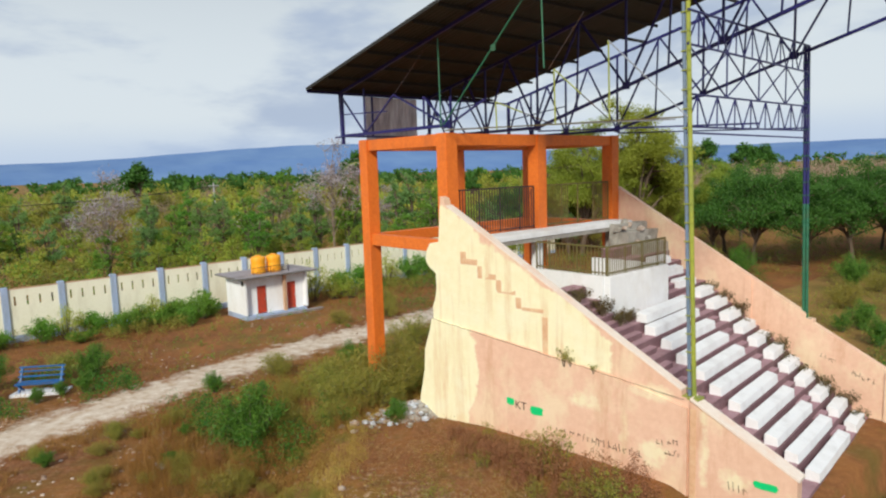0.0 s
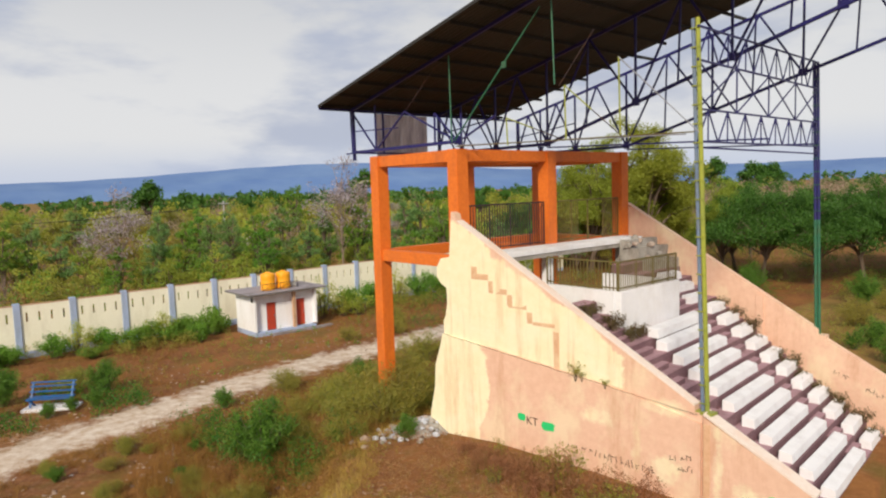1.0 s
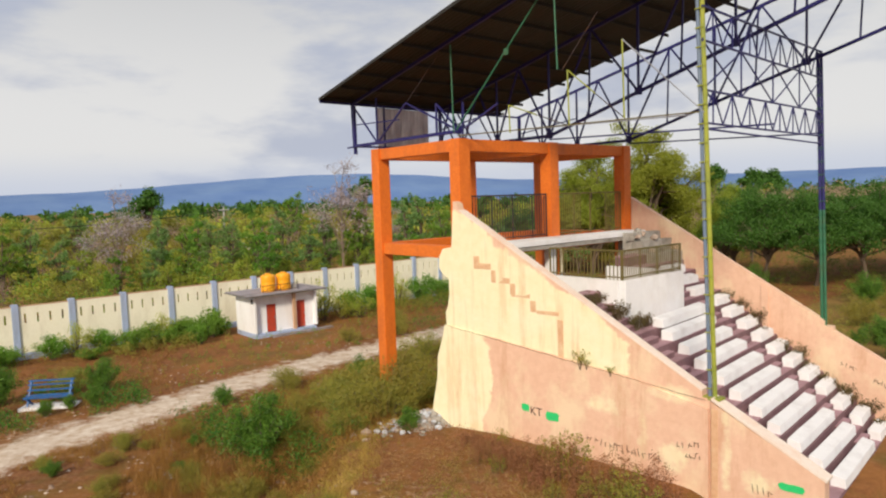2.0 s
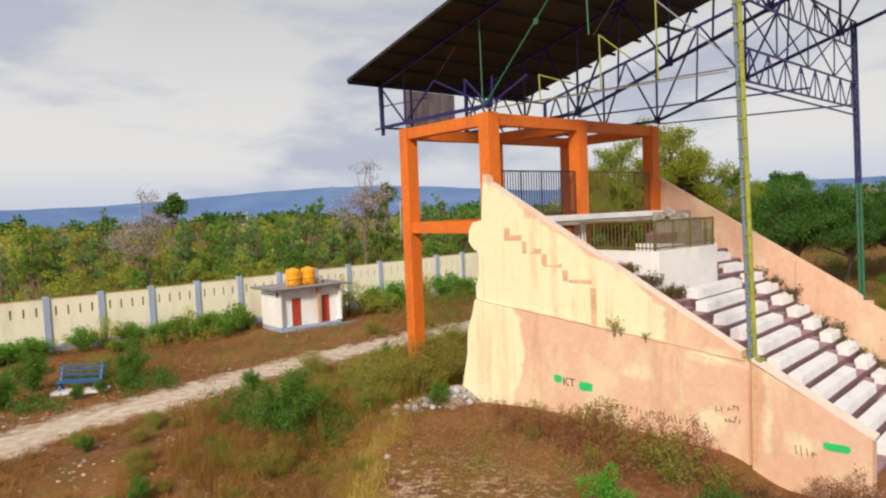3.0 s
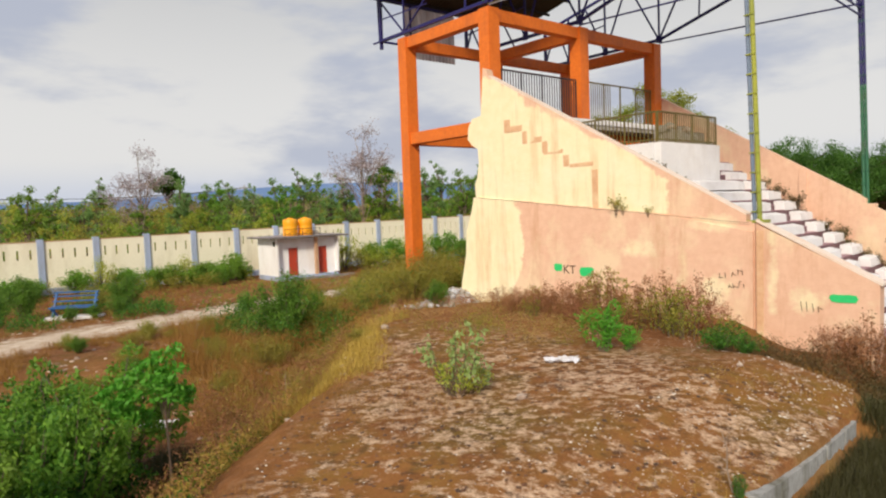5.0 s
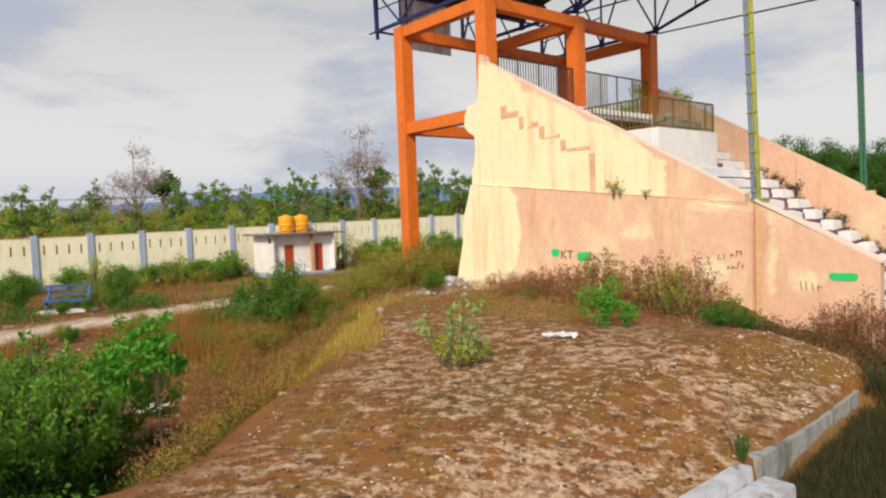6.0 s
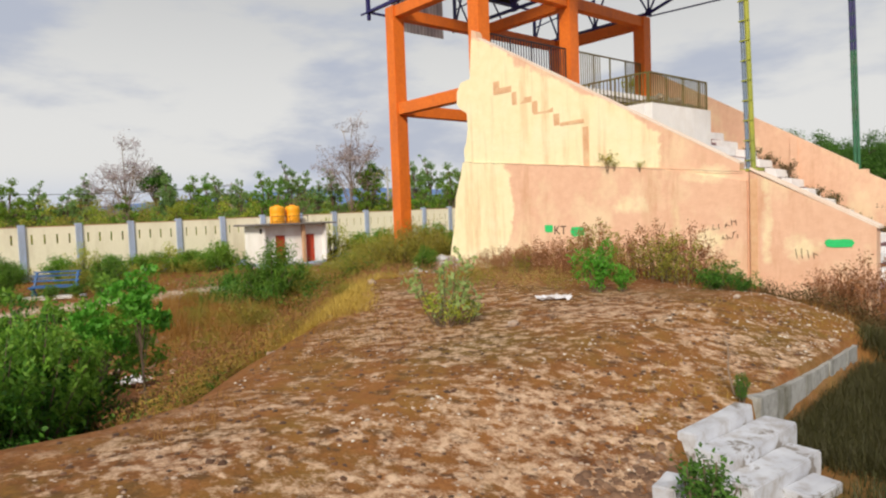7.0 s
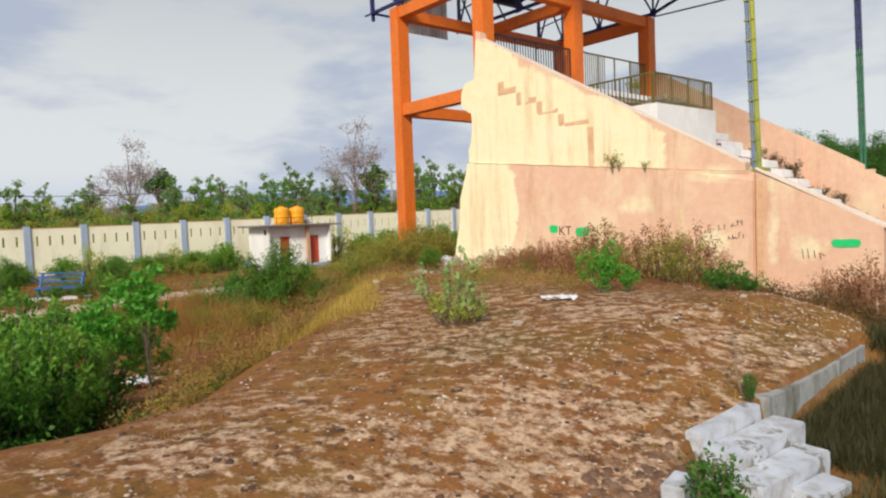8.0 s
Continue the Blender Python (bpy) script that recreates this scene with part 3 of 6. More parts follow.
def ridge(name, distance, a0, a1, z_of, label):
    """A far range of hills, standing on the horizon."""
    n = 120
    verts, faces = [], []
    for i in range(n + 1):
        ang = radians(a0 + (a1 - a0) * i / n)
        ux, uy = -math.sin(ang), math.cos(ang)
        z = z_of(i / n)
        for far, zz in ((distance - 260, -25), (distance - 120, z * 0.55), (distance, z), (distance + 500, z * 0.5)):
            verts.append((ux * far, uy * far, zz + 0.8 * math.sin(i * 0.9 + far)))
        if i:
            b = i * 4
            faces += [(b - 4 + k, b + k, b + k + 1, b - 3 + k) for k in range(3)]
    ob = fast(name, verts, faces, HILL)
    return tagged(ob, label, "hills", kind="structure")


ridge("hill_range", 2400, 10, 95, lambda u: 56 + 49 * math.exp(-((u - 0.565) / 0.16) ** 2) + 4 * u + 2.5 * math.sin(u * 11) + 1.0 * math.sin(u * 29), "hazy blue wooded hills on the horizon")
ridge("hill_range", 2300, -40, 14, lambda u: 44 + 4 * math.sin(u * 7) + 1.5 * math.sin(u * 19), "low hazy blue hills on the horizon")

# ---- the grandstand: side walls
SLOPE = 0.55
near_wall = thing("side_wall_near", pose(0, -0.40, 0, 0, 0, 5.1), "worn cream and peach plastered side wall of the stand, graffitied", "wall", kind="structure")
CRACK = 0.105
body = [(10.35, -1.4), (10.35, 0.92), (8.12, 0.92 + 2.23 * SLOPE), (8.12, 2.13), (7.86, 2.13), (7.86, 2.28), (0.62, 6.40), (0.56, 6.60), (0.42, 6.66), (0.36, 6.0), (0.30, 5.30), (-0.06, 5.24), (-0.22, 5.0), (-0.25, 4.66),
        (-0.10, 4.48), (0.14, 4.34), (0.16, 3.9), (0.08, 3.5), (-0.02, 3.3), (0.0, 2.93), (-0.10, 2.6), (-0.32, 2.0), (-0.36, 1.2), (-0.5, 0.5), (-0.62, 0.1), (-0.5, -1.4)]
part("wall_body", prism(body, 0, 0.26), NEAR_WALL, near_wall)
lower = [(8.02, -0.6), (8.02, 1.9), (6.1, 2.93 - 6.1 * CRACK), (-0.03, 2.93), (-0.13, 2.55), (-0.37, 1.9), (-0.42, 1.2), (-0.62, 0.4), (-0.8, -0.7)]
part("wall_plinth", prism(lower, -0.06, -0.001), NEAR_WALL, near_wall, "lower plaster band standing proud along a crack")
part("end_pier", prism([(10.36, -1.4), (10.36, 0.91), (8.1, 0.91 + 2.26 * SLOPE - 0.07), (8.1, -1.4)], -0.10, -0.001), NEAR_WALL, near_wall, "peach end panel of the side wall")
# This brown strip paints the upright shadow along the joint.
part("plaster_mark_and_shade", roughened(boxed(8.11, 8.25, -0.106, -0.05, -0.5, 1.93), 0.012, 3), PATCH, near_wall, "brown strip painting the shadow beside the joint")
# The pale colour carries the light caught along the wall's top edge.
part("coping", prism([(8.1, 2.12), (8.1, 2.17), (10.4, 0.925), (10.4, 0.875)], -0.104, 0.28), PALE_COPING, near_wall)
part("coping", prism([(0.66, 6.365), (0.66, 6.405), (7.86, 2.305), (7.86, 2.265)], -0.005, 0.28), PALE_COPING, near_wall)
foot = roughened(prism([(0.6, -0.9), (0.5, -0.4), (0.1, -0.2), (-0.5, 0.12), (-0.75, 0.1), (-1.0, -0.1), (-1.3, -0.9)], -0.22, 0.35), 0.05, 2)
part("broken_footing", foot, CONCRETE, near_wall, "broken pale concrete footing")
for i, (x, z, w, h) in enumerate(((1.18, 4.70, 0.22, 0.37), (1.82, 4.34, 0.16, 0.34), (2.49, 3.98, 0.18, 0.36), (3.17, 3.62, 0.18, 0.30), (4.04, 2.48, 0.17, 1.0))):
    part("plaster_mark_and_shade", roughened(boxed(x, x + w, -0.006, 0.02, z, z + h), 0.015, 3), PATCH, near_wall)
for x, z, w, h in ((1.41, 4.70, 0.40, 0.16), (1.99, 4.34, 0.49, 0.15), (2.68, 3.98, 0.48, 0.13), (3.36, 3.58, 0.72, 0.10)):
    part("plaster_mark_and_shade", roughened(boxed(x, x + w, -0.005, 0.02, z, z + h), 0.02, 3), PATCH, near_wall)


rc = random.Random(8)
x0, z0 = -0.02, 2.93
while x0 < 7.9:
    x1 = min(7.95, x0 + rc.uniform(0.12, 0.3))
    z1 = 2.93 - x1 * CRACK + rc.uniform(-0.012, 0.012)
    part("crack", strut((x0, -0.062, z0), (x1, -0.062, z1), rc.uniform(0.008, 0.022) if x0 < 4.3 else 0.007, 0.008), GRAFFITI_DARK, near_wall)
    x0, z0 = x1, z1


def blob_outline(cx, cz, w, h, seed):
    r = random.Random(seed)
    square = lambda v: math.copysign(abs(v) ** 0.4, v)  # noqa: E731
    return [(cx + w / 2 * square(math.cos(t)) * r.uniform(0.85, 1.08), cz + h / 2 * square(math.sin(t)) * r.uniform(0.75, 1.1)) for t in [k * 6.283 / 18 for k in range(18)]]


for cx, cz, w, h in ((2.97, 0.96, 0.26, 0.22), (3.86, 0.88, 0.42, 0.26), (9.76, 0.60, 0.5, 0.17)):
    part("green_paint_splash", prism(blob_outline(cx, cz, w, h, cx), -0.112 if cx > 8 else -0.068, -0.05), GRAFFITI_GREEN, near_wall, "bright green sprayed splash")


def wall_text(text, x, z, size, parent, y=-0.066, turn=0):
    cu = bpy.data.curves.new("lettering", "FONT")
    cu.body, cu.size, cu.extrude = text, size, 0.002
    ob = new("lettering", cu)
    bpy.context.view_layer.update()
    me = bpy.data.meshes.new_from_object(ob.evaluated_get(bpy.context.evaluated_depsgraph_get()))
    bpy.data.objects.remove(ob)
    me.materials.clear()
    me.materials.append(GRAFFITI_DARK)
    ob = new("lettering", me)
    ob.parent = parent
    ob.matrix_basis = pose(x, y, z, 90, turn, 0)
    return tagged(ob, "dark sprayed letters")


wall_text("KT", 3.12, 0.80, 0.32, near_wall)


def scrawl(parent, x0, x1, z, h, seed, y=-0.068, slope=0.0):
    """Unreadable sprayed writing, as upright strokes."""
    r = random.Random(seed)
    x = x0
    while x < x1:
        bm = bmesh.new()
        zz = z + slope * (x - x0) + r.uniform(-0.02, 0.02)
        hh = h * r.uniform(0.6, 1.0)
        strut((x, y, zz), (x + r.uniform(-0.04, 0.06), y, zz + hh), 0.022, 0.006, bm)
        if r.random() < 0.6:
            k = zz + hh * r.uniform(0.2, 0.9)
            strut((x, y, k), (x + r.uniform(0.06, 0.1), y, k + r.uniform(-0.04, 0.04)), 0.022, 0.006, bm)
        part("sprayed_stroke", bm, GRAFFITI_DARK, parent)
        x += r.uniform(0.09, 0.15)


scrawl(near_wall, 4.5, 5.2, 0.50, 0.10, 3, slope=-0.02)
scrawl(near_wall, 5.3, 6.9, 0.42, 0.20, 5, slope=-0.02)
scrawl(near_wall, 7.3, 7.9, 0.86, 0.13, 6, slope=0.25)
scrawl(near_wall, 7.5, 7.85, 0.68, 0.12, 7, slope=0.1)
scrawl(near_wall, 9.0, 9.4, 0.3, 0.2, 8, y=-0.104)

far_wall = thing("side_wall_far", pose(0, 9.1, 0, 0, 0, 0.8), "peach plastered parapet wall sloping down beside the steps", "wall", kind="structure")
part("wall_body", prism([(9.75, -1.5), (9.75, 0.95), (7.45, 2.2), (7.45, 2.33), (7.2, 2.33), (7.2, 2.48), (0.2, 6.57), (0.0, 6.6), (0.0, -1)], 0, 0.24), PEACH_WALL, far_wall)
part("pilaster", boxed(5.25, 5.5, -0.05, 0.01, 1.2, 3.45), PEACH_WALL, far_wall)
part("pilaster", boxed(9.5, 9.8, -0.06, 0.02, -1.4, 1.0), PEACH_WALL, far_wall)
scrawl(far_wall, 8.6, 9.3, 0.75, 0.16, 11, y=-0.006, slope=-0.35)
scrawl(far_wall, 7.7, 8.1, 1.15, 0.14, 12, y=-0.006, slope=-0.35)

# ---- steps
steps = thing("seating_steps", pose(0, 0, 0), "brown painted concrete steps of the stand, worn, treads paler than risers", "steps", kind="structure")
PITCH, RISE = 0.478, 0.337
SKEW = 0.10  # the flight runs askew to the frame
FIRST = 1.90
STEP_TOP = 4.584  # tread height of the uppermost step


def skewed(bm):
    for v in bm.verts:
        v.co.x -= SKEW * (v.co.y - 4.7)
    return bm


def tread(x, y):
    """Height of the step under a place in the flight."""
    return STEP_TOP - RISE * math.floor((x + SKEW * (y - 4.7) - FIRST) / PITCH)


n_step = 17
for k in range(n_step):
    x = FIRST + k * PITCH
    z = STEP_TOP - RISE * k
    y0 = 0.09 * x - 0.1
    for a, b in ((5.76, 9.2),) if k < 2 else ((y0, 2.49), (5.76, 9.2)) if k < 5 else ((y0, 9.2),):
        # Each step is a darker block with a thin paler tread on top.
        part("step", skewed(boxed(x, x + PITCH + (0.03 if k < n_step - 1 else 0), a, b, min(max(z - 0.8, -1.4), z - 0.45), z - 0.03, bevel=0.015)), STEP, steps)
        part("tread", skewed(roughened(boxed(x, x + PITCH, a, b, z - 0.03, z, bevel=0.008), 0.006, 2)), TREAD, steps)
    if 2 < k:
        for a, b in ((y0, 2.45 if k < 5 else 2.9), (6.55, 7.5)):
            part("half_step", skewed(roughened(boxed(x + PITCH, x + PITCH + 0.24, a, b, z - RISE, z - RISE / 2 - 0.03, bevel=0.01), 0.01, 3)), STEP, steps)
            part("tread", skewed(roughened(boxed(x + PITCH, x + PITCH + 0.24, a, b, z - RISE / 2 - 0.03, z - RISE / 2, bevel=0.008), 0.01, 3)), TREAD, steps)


def bench(w, seed):
    """A cast seat block with a sloping face and worn ends."""
    bm = bmesh.new()
    prof = [(-0.17, -0.02), (-0.165, 0.27), (-0.13, 0.285), (0.15, 0.225), (0.17, -0.02)]
    prism(prof, -w / 2, w / 2, bm)
    bmesh.ops.bevel(bm, geom=bm.edges[:], offset=0.009, segments=2, affect="EDGES")
    bmesh.ops.bisect_plane(bm, geom=bm.verts[:] + bm.edges[:] + bm.faces[:], plane_co=(0, 0.15 * w, 0), plane_no=(0, 1, 0))
    bmesh.ops.bisect_plane(bm, geom=bm.verts[:] + bm.edges[:] + bm.faces[:], plane_co=(0, -0.2 * w, 0), plane_no=(0, 1, 0))
    off = Vector((seed * 7.3, 0, seed))
    for v in bm.verts:
        v.co += noise.noise_vector(v.co * 2.4 + off) * 0.014
    return bm


for k in range(5, 16):
    x, z = FIRST + k * PITCH + 0.28, STEP_TOP - RISE * k
    drift = 0.035 * (k - 7)
    ob = part("bench", bench(3.2, k), WHITE)
    ob.matrix_world = pose(x + (0.2 if k == 5 else 0), 4.9 + drift + random.uniform(-0.05, 0.05), z, 0, 0, 5.7 + random.uniform(-0.7, 0.7))
    tagged(ob, "long whitewashed concrete bench on the brown steps", "bench", "long benches")
    ob = part("bench", bench(1.15 + 0.12 * random.random(), 40 + k), WHITE)
    ob.matrix_world = pose(x - SKEW * 3.1, 8.2 + random.uniform(-0.06, 0.06), z, 0, 0, 5.7 + random.uniform(-1.5, 1.5))
    tagged(ob, "short whitewashed concrete bench, chipped, weeds beside it", "bench", "short benches")
for k in (2, 3, 4):
    ob = part("bench", bench(1.2, 60 + k), WHITE)
    ob.matrix_world = pose(FIRST + k * PITCH + 0.28 - SKEW * 2.9, 7.7, STEP_TOP - RISE * k, 0, 0, 2)
    tagged(ob, "short whitewashed concrete bench, chipped, weeds beside it", "bench", "short benches")

# ---- the walled landing in the steps
landing = thing("landing_box", pose(0, 0, 0), "whitewashed walled landing set into the steps", "landing wall", kind="structure")
part("front_wall", roughened(boxed(4.15, 4.36, 2.55, 5.75, 2.2, 4.26, bevel=0.015), 0.008, 2), CLEAN_WHITE, landing)
part("side_wall", roughened(prism([(1.55, 2.6), (1.55, 4.26), (4.14, 4.26), (4.14, 2.6)], 2.5, 2.7), 0.006, 2), CLEAN_WHITE, landing)
part("side_wall", boxed(1.55, 4.14, 5.55, 5.75, 2.6, 4.26), WHITE, landing)
part("landing_floor", boxed(1.55, 4.14, 2.71, 5.54, 3.2, 3.45), CONCRETE, landing)


def railing(points, h, gap, label, steel, bar=0.011, missing=()):
    """Vertical bars between a bottom and a top rail, along straight runs."""
    p0 = Vector(points[0])
    root = thing("railing", Matrix.Translation(p0), label, "railing")
    for p, q in zip(points[:-1], points[1:]):
        p, q = Vector(p) - p0, Vector(q) - p0
        n = max(2, round((q - p).length / gap))
        up = Vector((0, 0, 1))
        part("top_rail", strut(p + up * h, q + up * h, 0.045), steel, root)
        part("bottom_rail", strut(p + up * 0.08, q + up * 0.08, 0.035), steel, root)
        for i in range(n + 1):
            c = p.lerp(q, i / n)
            post = i in (0, n) or i % 8 == 0
            if not post and any(a <= i / n <= b for a, b in missing):
                continue
            part("post" if post else "bar", strut(c, c + up * h, 0.04 if post else bar * 2), steel, root)
    return root


railing([(4.25, 2.6, 4.26), (4.25, 5.7, 4.26)], 0.84, 0.11, "rusty olive steel railing on the landing wall", RAIL_OLIVE)
railing([(4.2, 2.6, 4.26), (1.6, 2.6, 4.26)], 0.84, 0.13, "rusty olive steel railing on the landing side wall", RAIL_OLIVE)

# ---- concrete frame and platform
frame_root = thing("concrete_frame", pose(0, 0, 0), "orange painted concrete column and beam frame behind the stand", "building frame", kind="structure")
PX, PY = (-4.08, 0.05), (0.3, 4.5, 8.85)
W = 0.23
TOP = 8.55
for x in PX:
    for y in PY:
        if x > -1:
            part("pillar", boxed(x - W, x + W, y - W, y + W, 2.0, TOP, bevel=0.012), ORANGE, frame_root)
        else:
            part("pillar", boxed(x - W, x + W, y - W, y + W, -1.6, TOP, bevel=0.012), ORANGE, frame_root)
for y in PY:
    part("top_beam", boxed(PX[0] + W, PX[1] - W, y - 0.16, y + 0.16, TOP - 0.38, TOP - 0.01, bevel=0.01), ORANGE, frame_root)
    part("mid_beam", boxed(PX[0] + W, PX[1] - W, y - 0.16, y + 0.16, 4.88, 5.27, bevel=0.01), ORANGE, frame_root)
for x in PX:
    for y0, y1 in zip(PY[:-1], PY[1:]):
        part("top_beam", boxed(x - 0.16, x + 0.16, y0 + W, y1 - W, TOP - 0.38, TOP - 0.012, bevel=0.01), ORANGE, frame_root)
        part("mid_beam", boxed(x - 0.16, x + 0.16, y0 + W, y1 - W, 4.88, 5.268, bevel=0.01), ORANGE, frame_root)
platform = thing("platform_slab", pose(0, 0, 0), "grey concrete platform slab with a whitewashed front edge", "slab", kind="structure")
part("slab", roughened(boxed(0.22, 1.15, 0.35, 8.7, 5.16, 5.33, bevel=0.01), 0.012, 1.5, 3), CLEAN_WHITE, platform)
part("slab_underside", boxed(0.24, 1.12, 0.37, 8.68, 5.02, 5.155), CONCRETE, platform)
part("support_post", boxed(0.55, 0.82, 3.55, 3.83, 2.9, 5.02, bevel=0.01), CLEAN_WHITE, platform)
part("support_post", boxed(0.6, 0.85, 7.7, 7.95, 3.4, 5.02, bevel=0.01), CONCRETE, platform)
rub = thing("broken_masonry", pose(1.7, 8.0, 3.6), "broken grey masonry stub beside the platform", "masonry")
for i, (x0, x1, z1) in enumerate(((-0.5, -0.1, 1.68), (-0.1, 0.3, 1.42), (0.3, 0.75, 1.0))):
    bm = boxed(x0, x1, -0.9, 1.05, -0.6, z1, bevel=0.02)
    bmesh.ops.subdivide_edges(bm, edges=bm.edges, cuts=4, use_grid_fill=True)
    part("masonry_block", roughened(bm, 0.07, 3.0), CONCRETE, rub)
for i in range(22):
    r = random.Random(i)
    x = r.uniform(-0.45, 0.7)
    part("stone", lump(r.uniform(0.10, 0.2), i, 0.7, at=(x, r.uniform(-0.95, 0.2), 1.72 - 0.85 * max(0, x) + r.uniform(-0.9, 0.06))), STONE if i % 2 else CONCRETE, rub)
railing([(0.1, 0.62, 5.33), (0.1, 4.22, 5.33)], 1.46, 0.12, "dark rusty steel railing on the platform edge", RAIL_STEEL)
railing([(0.1, 4.8, 5.33), (0.1, 8.6, 5.33)], 1.46, 0.12, "rusty steel railing with missing bars on the platform edge", RAIL_OLIVE, missing=((0.35, 0.72),))

# ---- roof: a single pitch of sheet on steel trusses
ROOF_X, ROOF_Z, ROOF_SLOPE = -5.8, 10.45, 0.222
roof_at = lambda x: ROOF_Z + ROOF_SLOPE * (x - ROOF_X)  # noqa: E731
ROOF_END = 10.5
roof = thing("canopy_roof", pose(ROOF_X, -1.0, ROOF_Z), "dark rusty corrugated sheet roof over the stand", "roof", kind="structure")
bay = 1.02
for j in range(9):
    # each sheet runs from the eave to the ridge, with corrugations across
    y0, y1 = j * bay, (j + 1) * bay + 0.03
    n = 13
    end = ROOF_END - ROOF_X - (0.35 if j == 8 else 0)
    verts, faces = [], []
    for s, dz in ((0, 0.0), (1, 0.02)):
        for i in range(n + 1):
            y = y0 + (y1 - y0) * i / n
            w = 0.02 * (i % 2) + dz + 0.004 * j
            verts += [(0, y, w), (end, y, w + end * ROOF_SLOPE)]
    for i in range(n):
        b = 2 * i
        faces += [(b, b + 1, b + 3, b + 2), (b + 2 * n + 4, b + 2 * n + 2, b + 2 * n + 3, b + 2 * n + 5)]
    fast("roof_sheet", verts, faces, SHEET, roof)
for i in range(15):
    x = 0.15 + i * 1.15
    # Purlins are near-black: the dimness under the roof is set as their colour.
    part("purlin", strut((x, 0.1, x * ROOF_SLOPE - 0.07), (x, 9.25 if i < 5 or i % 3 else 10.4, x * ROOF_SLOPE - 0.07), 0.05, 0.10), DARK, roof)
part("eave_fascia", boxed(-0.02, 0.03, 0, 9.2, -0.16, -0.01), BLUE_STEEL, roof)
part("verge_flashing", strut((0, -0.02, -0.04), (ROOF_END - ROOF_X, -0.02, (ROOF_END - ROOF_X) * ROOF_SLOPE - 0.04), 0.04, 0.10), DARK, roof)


def truss(y, steel, label, near):
    """A raking truss: a level tie behind the columns, a raking bottom chord before them, webs to the top chord under the sheet."""
    b = Vector((0.1, y, 8.78))
    root = thing("roof_truss", Matrix.Translation(b), label, "roof truss", "roof trusses")
    low = lambda x: 8.78 + (0.0 if x < 0.1 else 0.288 * (x - 0.1))  # noqa: E731
    top = lambda x: roof_at(x) - 0.16  # noqa: E731
    at = lambda x, z: Vector((x, y, z)) - b  # noqa: E731
    part("top_chord", strut(at(-5.7, top(-5.7)), at(10.3, top(10.3)), 0.09), steel, root)
    part("bottom_chord", strut(at(-5.7, 8.78), at(0.1, 8.78), 0.10), steel, root)
    if not near:
        part("bottom_chord", strut(at(0.1, 8.78), at(10.0, low(10.0)), 0.09), steel, root)
    part("tie", strut(at(0.1, 8.66), at(7.6 if y < 9 else 7.0, 8.40), 0.028 if near else 0.045), steel if not near else GREY_STEEL, root)
    xs_low = [-5.7, -4.3, -2.4, 0.1, 3.6, 6.6, 9.3]
    xs_top = [-5.7, -5.0, -3.4, -1.3, 1.9, 5.2, 8.2]
    if near:
        for x, xt, zt in ((-5.7, -5.75, 10.3), (-4.2, -5.7, 10.3), (-4.2, -2.5, 9.95), (0.1, -2.5, 9.95), (-4.2, -4.2, 10.35), (-0.98, -0.97, 9.75), (0.1, -0.95, 9.72), (0.25, 0.27, 9.62), (0.35, 1.73, 9.4)):
            part("web", strut(at(x, low(x)), at(xt, zt), 0.05), steel, root)
        part("web", strut(at(-5.7, 9.55), at(-2.9, 9.45), 0.035), steel, root)
        part("gusset", boxed(-0.16, 0.16, -0.02, 0.02, -0.09, 0.16, bevel=0.01), steel, root)
        return root
    for i, x in enumerate(xs_low):
        part("gusset", boxed(at(x, 0).x - 0.13, at(x, 0).x + 0.13, -0.02, 0.02, at(x, low(x)).z - 0.09, at(x, low(x)).z + 0.14, bevel=0.01), steel, root)
        for xt in (xs_top[i], xs_top[i + 1] if i + 1 < len(xs_top) else None):
            if xt is not None:
                part("web", strut(at(x, low(x)), at(xt, top(xt)), 0.055), steel, root)
        if -5 < x:
            part("web", strut(at(x, low(x)), at(x, top(x)), 0.06), steel, root)
    # a light middle chord with struts
    mid = lambda x: (low(x) + top(x)) / 2  # noqa: E731
    part("web", strut(at(-5.7, mid(-5.7)), at(-2.4, mid(-2.4)), 0.04), steel, root)
    for x in (1.75, 5.0, 8.1):
        part("web", strut(at(x, low(x)), at(x + 0.1, top(x + 0.1)), 0.045), steel, root)
    return root


truss(0.3, BLUE_STEEL, "dark blue steel roof truss over the near columns", True)
truss(4.5, BLUE_STEEL, "dark blue steel roof truss over the middle columns", False)
truss(9.25, BLUE_STEEL, "dark blue steel roof truss beyond the roof sheets", False)


